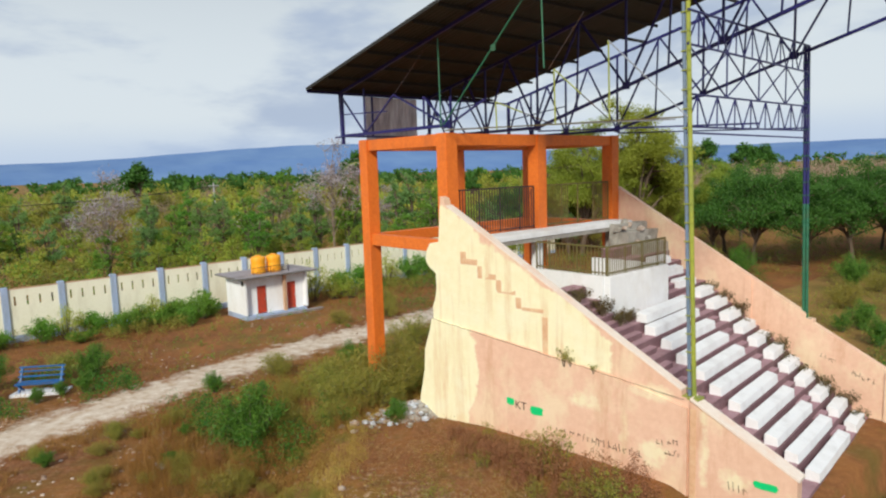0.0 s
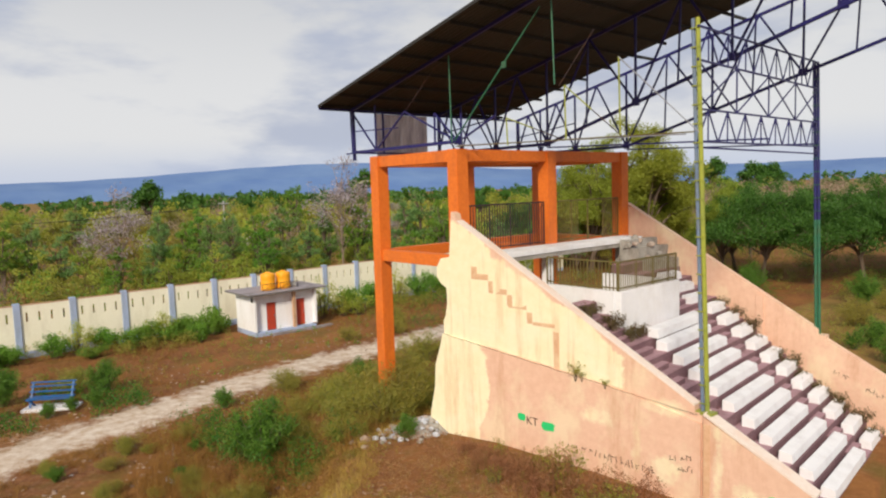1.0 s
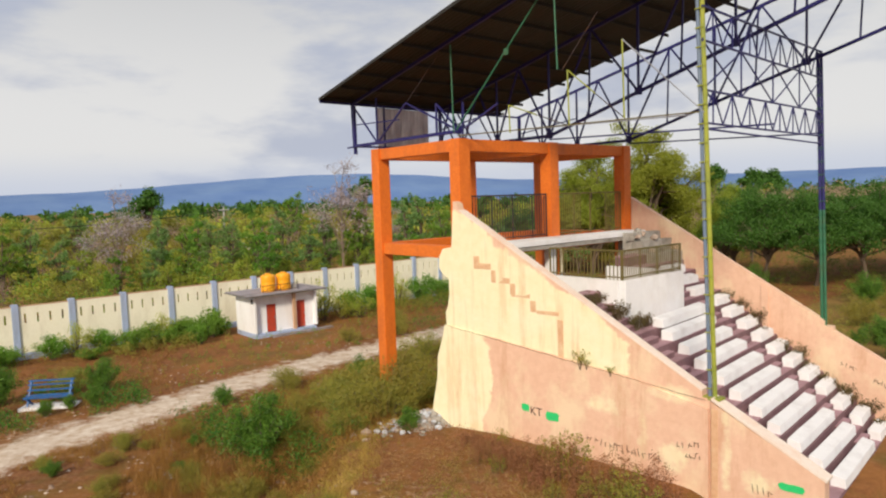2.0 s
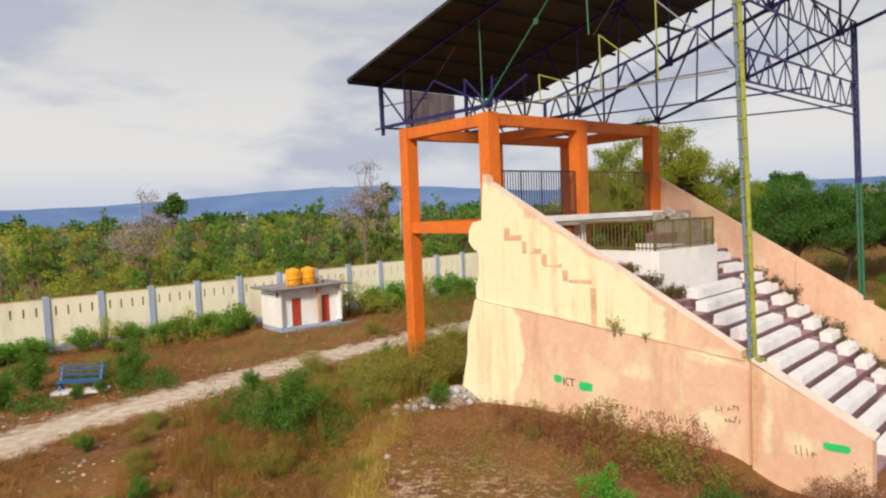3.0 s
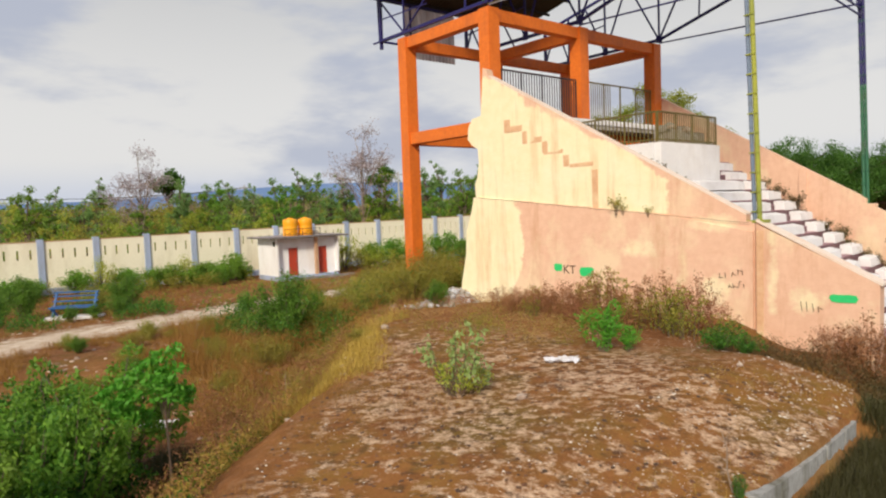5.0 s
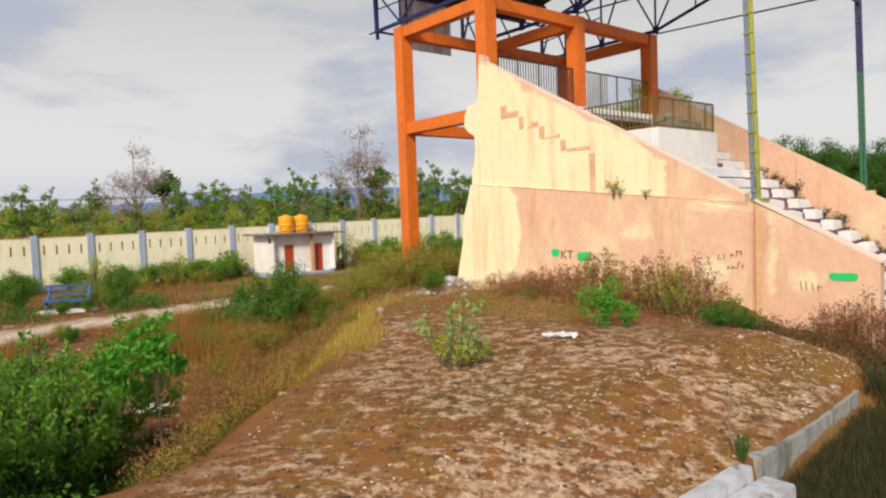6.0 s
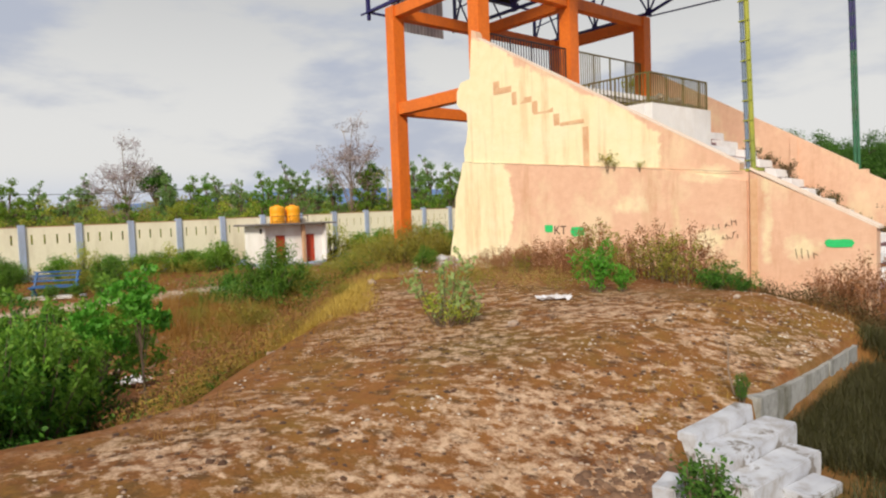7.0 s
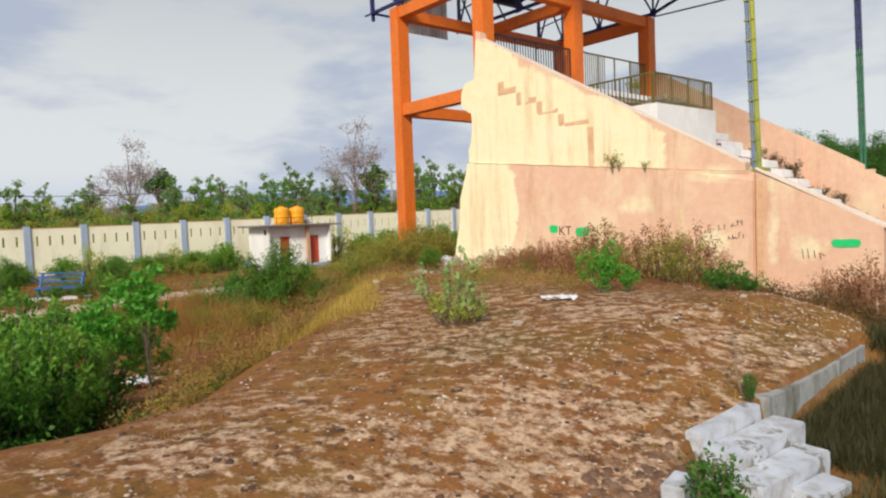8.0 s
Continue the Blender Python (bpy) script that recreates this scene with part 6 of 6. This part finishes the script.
for x, y, s in ((3.2, -1.5, 0.55), (3.7, -1.9, 0.6), (4.9, -1.6, 0.9), (5.6, -1.7, 1.0), (6.2, -1.5, 1.0), (6.9, -1.5, 1.05), (7.4, -1.1, 0.95), (7.9, -1.3, 0.85), (5.2, -2.3, 0.7), (6.4, -2.4, 0.75), (10.25, -0.2, 1.05), (10.6, 0.3, 1.05), (9.9, -0.3, 0.9),
                (2.5, -1.4, 0.5), (10.0, -0.9, 0.7), (1.9, -1.2, 0.45), (2.9, -1.7, 0.85), (3.5, -1.4, 0.9), (4.0, -2.0, 0.85), (4.6, -1.9, 1.0), (2.2, -1.6, 0.7), (3.2, -2.2, 0.7)):
    plant(rust, x, y, s * (0.62 if x < 5.0 else 0.8), tall=1.0 + 0.3 * math.sin(x * 5.1 + y * 9))
sere = make_shrub(57, 1.3, 0.6, 20, 1400, 0.034, LEAF_OLIVE, "yellowed half-dry weed among the dried clumps", group="dried weeds", upright=0.2, clump=0.16, rooted=0.7, stem=0.5)
settle(sere, 5.3, -1.3)
for x, y, s in ((7.7, -2.0, 0.95), (7.2, -1.7, 1.0), (6.6, -2.0, 0.8), (4.5, -1.1, 0.8), (8.2, -1.6, 0.7), (2.9, -1.1, 0.6), (5.9, -2.6, 0.6), (3.9, -2.3, 0.5)):
    plant(sere, x, y, s * 0.85)
creeper = make_shrub(54, 0.5, 0.3, 12, 460, 0.03, LEAF_WEED, "small dark weed rooted in the steps", group="step weeds")
creeper.matrix_world = pose(3.6, 2.2, tread(3.6, 2.2) - 0.02)
for x, y, z, s in ((4.62, 2.75, 0, 1.0), (4.6, 3.3, 0, 0.8), (4.75, 2.45, 0, 0.9), (4.3, 2.2, 0, 1.1), (4.5, 2.0, 2.75, 0.8), (4.65, 3.1, 2.7, 0.7), (3.9, 1.6, 2.95, 1.0), (4.3, 1.3, 2.7, 0.8), (5.2, 1.5, 2.2, 0.7), (5.0, 8.4, 2.45, 0.7), (5.5, 8.5, 2.1, 0.8), (6.3, 8.5, 1.7, 0.7), (6.9, 8.6, 1.35, 0.9), (7.6, 8.6, 1.0, 0.7), (8.2, 8.5, 0.7, 0.8),
                   (5.9, 8.6, 1.95, 0.7), (7.3, 8.7, 1.2, 1.0), (4.2, 8.7, 2.95, 0.9), (4.7, 8.8, 2.7, 1.0), (5.3, 8.8, 2.35, 1.1), (6.6, 8.8, 1.6, 1.0), (7.9, 8.8, 0.9, 1.1), (8.6, 8.8, 0.5, 1.0), (9.0, 8.6, 0.3, 0.9), (6.1, 8.2, 1.9, 0.6), (7.1, 8.2, 1.35, 0.6)):
    c = copy_thing(creeper, pose(x, y, tread(x, y) - 0.02, 0, 0, x * 77))
    s *= 1.05 if y > 8 else 1.0
    c.scale = (s, s, s * 1.2)
wall_weed = make_shrub(59, 0.42, 0.2, 7, 150, 0.03, LEAF_OLIVE, "small olive weed rooted in the wall crack", group="wall weeds", stem=0.4, clump=0.4)
wall_weed.matrix_world = near_wall.matrix_world @ pose(4.78, -0.12, 2.46)
for x, z, k in ((4.95, 2.42, 0.6), (5.62, 2.34, 0.55)):
    c = copy_thing(wall_weed, near_wall.matrix_world @ pose(x, -0.1, z, 0, 0, x * 99))
    c.scale = (k, k, k)


# ---- grass and gravel, joined
def tufts(name, px, py, blades, h, mat, label, lean=1.1):
    n = len(px)
    z = height(px, py)
    bx, by = np.repeat(px, blades), np.repeat(py, blades)
    bz = np.repeat(z, blades)
    m = n * blades
    bx, by = bx + rng.normal(0, 0.09, m), by + rng.normal(0, 0.09, m)
    ang = rng.uniform(0, 6.283, m)
    hh = h * rng.uniform(0.4, 1.2, m)
    out = lean * hh * rng.uniform(0.1, 1.0, m)
    w = 0.003 + 0.003 * rng.rand(m)
    dx, dy = np.cos(ang), np.sin(ang)
    base = np.stack([bx, by, bz - 0.03], 1)
    side = np.stack([-dy, dx, 0 * dx], 1) * w[:, None]
    tip = base + np.stack([dx * out, dy * out, hh], 1)
    v = np.stack([base - side, base + side, tip], 1).reshape(-1, 3)
    ob = quick(name, v, np.arange(m * 3).reshape(-1, 3), mat)
    return tagged(ob, label, "grass", kind="stuff")


def scatter(n, x0, x1, y0, y1, keep):
    x, y = rng.uniform(x0, x1, n), rng.uniform(y0, y1, n)
    k = keep(x, y)
    return x[k], y[k]


def off_track(x, y):
    return (edge_distance(x, y, TRACK, False) > 1.5) & ~((x > -1.5) & (x < 10.5) & (y > -0.5) & (y < 9.5))


def cloth_clear(x, y):
    """Bare ground round the cloth and beside it."""
    return edge_distance(x, y, [(-0.3, -9.7), (4.6, -11.0)], False) > 0.75


def on_slope(x, y):
    d = edge_distance(x, y, TERRACE, True)
    return ~inside(x, y, TERRACE) & (d > 0.6) & (d < 4.5) & (x < 7.5) & (y < -1.5) & (y > -11.8) & cloth_clear(x, y)


def edge_band(x, y):
    d = edge_distance(x, y, TERRACE, True)
    ragged = np.where(inside(x, y, TERRACE), 0.45 + 0.6 * waves(x, y, 1.9, 16), 2.3)
    return (d < ragged) & (x < 9.5) & (y < 2)


tufts("dry_grass", *scatter(26000, -4, 10, -16, 2, lambda x, y: edge_band(x, y) & (waves(x, y, 1.1, 21) + rng.uniform(-0.25, 0.25, len(x)) > np.where(x > 5.0, 0.9, 0.0))), 14, 0.2, STRAW, "dry straw-yellow grass on the terrace slope")
tufts("dry_grass", *scatter(11000, -14, 9, -18, 6, lambda x, y: off_track(x, y) & ~inside(x, y, TERRACE) & cloth_clear(x, y) & (0.6 * waves(x, y, 0.6, 9) + 0.6 * waves(x, y, 1.9, 19) > 0.12)), 28, 0.32, GRASS_OLIVE, "olive and brown rough grass in the hollow")
tufts("long_grass", *scatter(1700, -10, 1.5, -8, 5, lambda x, y: off_track(x, y) & ~inside(x, y, TERRACE) & (0.7 * waves(x, y, 0.7, 23) + 0.5 * waves(x, y, 2.1, 24) > 0.1)), 26, 0.85, GRASS_OLIVE, "long feathery olive grass round the rear column", 0.55)
tufts("long_grass", *scatter(2000, -6, 7, -11.5, -2, lambda x, y: on_slope(x, y) & (0.7 * waves(x, y, 0.8, 25) + 0.5 * waves(x, y, 2.4, 26) > 0.3)), 22, 0.6, STRAW, "long straw-yellow grass on the slope below the terrace", 0.7)
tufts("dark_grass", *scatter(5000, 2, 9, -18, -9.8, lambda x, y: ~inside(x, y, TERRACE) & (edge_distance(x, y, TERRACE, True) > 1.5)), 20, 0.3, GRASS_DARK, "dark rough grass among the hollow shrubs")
tufts("dry_grass", *scatter(9000, -27, -4, -16, 26, lambda x, y: off_track(x, y) & (waves(x, y, 0.5, 10) > 0.1)), 12, 0.34, GRASS_OLIVE, "patchy rough grass on the dry field")
tufts("dry_grass", *scatter(5000, -2, 11.8, -12, 0, lambda x, y: inside(x, y, TERRACE) & (waves(x, y, 0.9, 12) > 0.1)), 12, 0.11, GRASS_OLIVE, "sparse short grass on the terrace")
tufts("dry_grass", *scatter(500, 7.5, 11.3, -9.5, -3, lambda x, y: inside(x, y, TERRACE) & (waves(x, y, 1.4, 14) > 0.15)), 10, 0.06, STRAW, "sparse yellowed grass towards the terrace edge")
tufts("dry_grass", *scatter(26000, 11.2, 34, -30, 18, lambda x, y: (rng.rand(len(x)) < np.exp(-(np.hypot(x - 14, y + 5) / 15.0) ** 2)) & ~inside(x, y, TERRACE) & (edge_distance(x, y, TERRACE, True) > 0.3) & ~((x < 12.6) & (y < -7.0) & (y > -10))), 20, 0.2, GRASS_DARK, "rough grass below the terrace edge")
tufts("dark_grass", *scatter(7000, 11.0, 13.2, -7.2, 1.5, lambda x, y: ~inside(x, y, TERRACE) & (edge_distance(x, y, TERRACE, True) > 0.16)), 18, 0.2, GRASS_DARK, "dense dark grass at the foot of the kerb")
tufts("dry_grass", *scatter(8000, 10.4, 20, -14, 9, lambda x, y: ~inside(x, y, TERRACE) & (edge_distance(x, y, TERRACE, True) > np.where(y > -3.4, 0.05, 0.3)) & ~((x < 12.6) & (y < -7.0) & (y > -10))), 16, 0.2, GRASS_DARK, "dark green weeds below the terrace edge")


def weeds(name, px, py, low, high, radius, count, size, mat, label, wide=0.45):
    """Brushy weeds: loose leaf clumps standing off the ground."""
    n = len(px)
    z = height(px, py) + rng.uniform(low, high, n)
    v, f = leaves(np.stack([px, py, z], 1), rng.uniform(0.5, 1.3, n) * radius, count * n, size, rng, 1.3, 0.6, wide)
    v[:, 2] = np.maximum(v[:, 2], height(v[:, 0], v[:, 1]))
    return tagged(quick(name, v, f, mat), label, "weeds", kind="stuff")


weeds("dry_weeds", *scatter(1100, -5, 8, -12, -1, lambda x, y: on_slope(x, y) & (waves(x, y, 0.8, 31) > -0.05)), 0.03, 0.6, 0.26, 46, 0.034, LEAF_OLIVE, "olive and yellowed brushy weeds on the slope below the terrace", 0.16)
weeds("dry_weeds", *scatter(4200, -5, 8, -12, -1, lambda x, y: on_slope(x, y) & (waves(x, y, 0.9, 32) > -0.1)), 0.03, 0.6, 0.24, 44, 0.032, LEAF_RUST, "rust-brown dried weeds on the slope below the terrace", 0.16)
weeds("dry_weeds", *scatter(2600, -5, 8, -12, -1, lambda x, y: on_slope(x, y) & (waves(x, y, 1.3, 47) > 0.0)), 0.03, 0.5, 0.22, 44, 0.034, LEAF_AMBER, "amber dried weeds on the slope below the terrace", 0.15)
weeds("dry_weeds", *scatter(4600, -5, 8, -12, -1, lambda x, y: on_slope(x, y) & (edge_distance(x, y, TERRACE, True) < 1.5 + 0.8 * waves(x, y, 1.0, 37))), 0.03, 0.4, 0.22, 40, 0.034, STRAW, "straw-yellow brushy weeds on the slope below the terrace", 0.13)
weeds("green_weeds", *scatter(1000, 1.5, 7.6, -14, -8.4, lambda x, y: ~inside(x, y, TERRACE) & (waves(x, y, 1.2, 33) > -0.2) & (edge_distance(x, y, TERRACE, True) < 2.6) & (edge_distance(x, y, TERRACE, True) > 0.9) & cloth_clear(x, y)), 0.03, 0.3, 0.2, 28, 0.032, LEAF_HOLLOW, "low green weeds at the foot of the terrace slope")
weeds("green_weeds", *scatter(2600, -27.6, -24.2, -14, 2.6, lambda x, y: waves(x, y, 0.9, 41) - 0.25 * (x + 27) > 0.3), 0.05, 0.75, 0.26, 34, 0.06, LEAF_GREEN, "green weeds along the foot of the boundary wall", 0.25)
weeds("green_weeds", *scatter(1300, -9.5, -1.8, -5.5, 3.5, lambda x, y: off_track(x, y) & (waves(x, y, 1.1, 44) > 0.25)), 0.1, 0.9, 0.28, 30, 0.04, LEAF_HOLLOW, "dark green brush round the rear column")
weeds("dry_weeds", *scatter(1600, -27.8, -23.5, -16, 30, lambda x, y: ((y < 3) | (y > 9.5)) & (waves(x, y, 0.8, 42) > 0.0)), 0.05, 0.7, 0.28, 28, 0.05, LEAF_OLIVE, "olive weeds along the foot of the boundary wall")
weeds("green_weeds", *scatter(900, -21, -13.5, -13, -5, lambda x, y: waves(x, y, 0.9, 43) > 0.25), 0.05, 0.45, 0.28, 26, 0.045, LEAF_HOLLOW, "low green weeds round the blue bench")
weeds("green_weeds", *scatter(480, -64, -29.2, -30, 60, lambda x, y: waves(x, y, 0.22, 61) > -0.1), 0.1, 1.3, 0.7, 34, 0.11, LEAF_GREEN, "green undergrowth of the field behind the wall")
weeds("green_weeds", *scatter(760, -46, -30.5, -24, 48, lambda x, y: waves(x, y, 0.35, 64) > -0.1), 0.4, 4.0, 0.8, 40, 0.1, LEAF_GREEN, "green thicket close behind the boundary wall")
weeds("dry_weeds", *scatter(1300, -64, -29.2, -30, 60, lambda x, y: waves(x, y, 0.25, 62) > -0.1), 0.1, 1.1, 0.7, 30, 0.11, LEAF_OLIVE, "olive undergrowth of the field behind the wall")
weeds("dry_weeds", *scatter(3600, -95, -29.5, -30, 62, lambda x, y: waves(x, y, 0.24, 63) > -0.15), 0.05, 0.7, 0.9, 64, 0.12, LEAF_TAN, "tan dry scrub over the field behind the wall", 0.2)
weeds("dry_weeds", *scatter(420, -23.5, -13.5, -10, 16, lambda x, y: off_track(x, y)), 0.03, 0.25, 0.2, 26, 0.035, LEAF_OLIVE, "scattered olive tufts on the bare field")
weeds("green_weeds", *scatter(160, -23.5, -13.5, -10, 16, lambda x, y: off_track(x, y)), 0.03, 0.3, 0.22, 28, 0.04, LEAF_GREEN, "scattered green tufts on the bare field")
weeds("dry_weeds", *scatter(2800, -24, 22, 11.5, 66, lambda x, y: waves(x, y, 0.45, 71) > -0.1), 0.05, 0.8, 0.5, 44, 0.07, LEAF_OLIVE, "olive brush over the slope beyond the far wall", 0.2)
weeds("green_weeds", *scatter(2400, -24, 22, 11.5, 66, lambda x, y: waves(x, y, 0.5, 72) > 0.0), 0.05, 1.0, 0.5, 44, 0.07, LEAF_HOLLOW, "dark green brush over the slope beyond the far wall", 0.25)
weeds("dry_weeds", *scatter(1500, -14, -2, -7, 6, lambda x, y: off_track(x, y) & (waves(x, y, 0.7, 34) > 0.1)), 0.05, 0.35, 0.2, 22, 0.028, LEAF_OLIVE, "olive brushy weeds over the dry field")
weeds("green_weeds", *scatter(420, 8.2, 11.2, -2.2, 0.2, lambda x, y: (waves(x, y, 1.5, 46) > -0.2)), 0.0, 0.3, 0.18, 30, 0.03, LEAF_WEED, "dark low weeds in the dip below the wall end", 0.25)
weeds("dry_weeds", *scatter(500, -1.5, 4.5, -4.6, -0.9, lambda x, y: waves(x, y, 1.1, 35) > 0.0), 0.03, 0.3, 0.17, 26, 0.022, LEAF_RUST, "dried weeds over the rubble at the wall foot")
weeds("green_weeds", *scatter(220, -1.5, 5.5, -5.0, -1.2, lambda x, y: waves(x, y, 1.3, 36) > 0.2), 0.03, 0.22, 0.15, 26, 0.022, LEAF_OLIVE, "olive weeds at the wall foot")

weeds("dry_weeds", *scatter(620, -1.6, 6.2, -6.0, -1.6, lambda x, y: waves(x, y, 1.0, 38) + 0.25 * (y + 4.2) > 0.05), 0.0, 0.14, 0.2, 26, 0.028, LEAF_TAN, "low tan dead growth before the side wall", 0.16)
weeds("dry_weeds", *scatter(420, -1.6, 6.6, -6.4, -1.6, lambda x, y: waves(x, y, 1.2, 39) + 0.2 * (y + 4.4) > 0.1), 0.0, 0.2, 0.18, 28, 0.026, LEAF_OLIVE, "low olive dead growth before the side wall", 0.18)


def gravel(name, px, py, size, label, mat):
    n = len(px)
    ico = np.array([(0.1, 0, 0.8)] + [(0.62 * math.cos(a), 0.62 * math.sin(a), 0.6) for a in (0, 1.2, 2.5, 3.8, 5.0)] + [(math.cos(a), math.sin(a), 0.0) for a in (0.1, 1.3, 2.4, 3.7, 5.1)])
    ring = [(k, (k + 1) % 5) for k in range(5)]
    tri = np.array([(0, 1 + a, 1 + b) for a, b in ring] + [(1 + a, 6 + a, 6 + b) for a, b in ring] + [(1 + a, 6 + b, 1 + b) for a, b in ring])
    s = size * rng.uniform(0.4, 1.6, n) ** 1.5
    v = ico[None] * (1 + rng.uniform(-0.35, 0.35, (n, 11, 3))) * s[:, None, None] * np.array([1, 1, 0.7])
    v += np.stack([px, py, height(px, py) - 0.01], 1)[:, None]
    f = (tri[None] + 11 * np.arange(n)[:, None, None]).reshape(-1, 3)
    ob = quick(name, v.reshape(-1, 3), f, mat)
    return tagged(ob, label, "gravel", kind="stuff")


gravel("gravel", *scatter(24000, -1, 13.5, -15, -0.6, lambda x, y: inside(x, y, TERRACE) & (edge_distance(x, y, TERRACE, True) > 0.2)), 0.013, "pale pebbles strewn over the terrace", PEBBLE)
gravel("gravel", *scatter(1400, -16, 6, -14, 2, lambda x, y: ~inside(x, y, TERRACE) & off_track(x, y)), 0.05, "pale stones strewn over the slope", PEBBLE)
gravel("gravel", *scatter(1500, -24, -6, -13, 14, lambda x, y: waves(x, y, 0.5, 51) > 0.0), 0.04, "pale stones strewn over the bare field", PEBBLE)
gravel("gravel", *scatter(5200, 0, 12, -11, -2.5, lambda x, y: inside(x, y, TERRACE) & (waves(x, y, 1.7, 81) + 0.12 * (x - 6) > 0.0)), 0.013, "whitish pebbles over the worn terrace", PALE_STONE)
gravel("clods", *scatter(3200, 5, 13, -13, -4, lambda x, y: inside(x, y, TERRACE)), 0.022, "dark earth clods on the terrace", CLOD)
gravel("gravel", *scatter(1500, 9.2, 11.4, -5.6, -1.6, lambda x, y: inside(x, y, TERRACE) & (rng.rand(len(x)) < np.exp(-edge_distance(x, y, TERRACE, True) / 0.6))), 0.017, "whitish stones along the worn terrace corner", PALE_STONE)
gravel("gravel", *scatter(4000, 9.0, 13, -11.5, -2, lambda x, y: inside(x, y, TERRACE) & (edge_distance(x, y, TERRACE, True) < 1.3)), 0.016, "coarse stones along the terrace edge", PEBBLE)
gravel("gravel", *scatter(2200, 10.7, 12.3, -10.6, -7.9, lambda x, y: rng.rand(len(x)) < np.exp(-((x - 11.66) ** 2 / 0.12 + (y + 9.3) ** 2 / 0.6))), 0.032, "brown broken stones heaped beside the broken steps", PEBBLE_BROWN)
for x, y, h, ang in ((-6.75, -6.67, 0.8, 12), (2.7, -8.05, 1.0, -5), (11.3, -7.1, 0.7, 4)):
    stalk = thing("dry_stalk", pose(x, y, float(height(x, y)) - 0.03, 0, ang, x * 50), "thin leafless dry stalk standing in the earth", "stalk", "dry stalks")
    bm = bmesh.new()
    limb(bm, [(0, 0, 0), (0.04, 0.01, h * 0.4), (0.02, 0.03, h * 0.75), (0.06, 0.02, h)], 0.014, 0.005, 5)
    part("stem", bm, PALE_BARK, stalk)
    for k in range(5):
        a, z = k * 2.3, h * (0.5 + 0.1 * k)
        bm = bmesh.new()
        limb(bm, [(0.03, 0.02, z), (0.03 + 0.1 * math.cos(a), 0.02 + 0.1 * math.sin(a), z + 0.12)], 0.005, 0.003, 4)
        part("twig", bm, PALE_BARK, stalk)
for i, (x, y, s) in enumerate(((-1.55, -2.43, 0.2), (-0.9, -2.9, 0.14), (-1.0, -3.4, 0.12), (9.66, -3.66, 0.06), (2.3, -5.4, 0.1), (8.1, -7.0, 0.09))):
    ob = part("stone", lump(s, 300 + i, 0.7), STONE)
    ob.matrix_world = pose(x, y, float(height(x, y)) + s * 0.3)
    tagged(ob, "pale loose stone lying on the earth", "stone", "loose stones")


# ---- distance: pole with wires, small houses
pole = thing("power_pole", pose(-69.5, 22.0, -1.4), "pale concrete power pole in the field", "utility pole")
part("mast", pipe((0, 0, -0.5), (0, 0, 8.0), 0.14, r2=0.09), POLE, pole)
part("cross_arm", boxed(-0.05, 0.05, -0.7, 0.7, 7.6, 7.72), POLE, pole)
pole_b = copy_thing(pole, pose(-47.6, 31.1, -1.0))
pole_c = copy_thing(pole, pose(-62, -24, -1.4))
wires = thing("power_line", pose(-69.5, 22.0, 6.2), "thin dark power line between poles", "cable")
for dy in (-0.6, 0.6):
    bm = bmesh.new()
    pts = [Vector((7.5 * u, -46 * u + dy, -1.2 * 4 * u * (1 - u))) for u in [i / 12 for i in range(13)]]
    limb(bm, pts, 0.03, 0.03, 5)
    part("wire", bm, DARK, wires)


def far_house(x, y, w, d, h, rz):
    root = thing("house", pose(x, y, float(height(x, y)), 0, 0, rz), "small white distant house among trees", "house", "distant houses")
    part("wall", boxed(-w / 2, w / 2, -d / 2, d / 2, -0.5, h), HOUSE_WHITE, root)
    part("roof", prism([(-w / 2 - 0.4, h), (w / 2 + 0.4, h), (0, h + 1.3)], -d / 2 - 0.4, d / 2 + 0.4), PANEL_SHEET, root)
    for u in (-0.25, 0.25):
        part("window", boxed(w / 2 - 0.02, w / 2 + 0.03, u * d - 0.4, u * d + 0.4, 0.9, 1.9), DARK, root)
    part("door", boxed(w / 2 - 0.02, w / 2 + 0.04, -0.4, 0.4, 0, 2.0), RED, root)


far_house(-92, 40, 6, 8, 3.0, 20)
far_house(-78, 52, 5, 6, 2.8, 40)
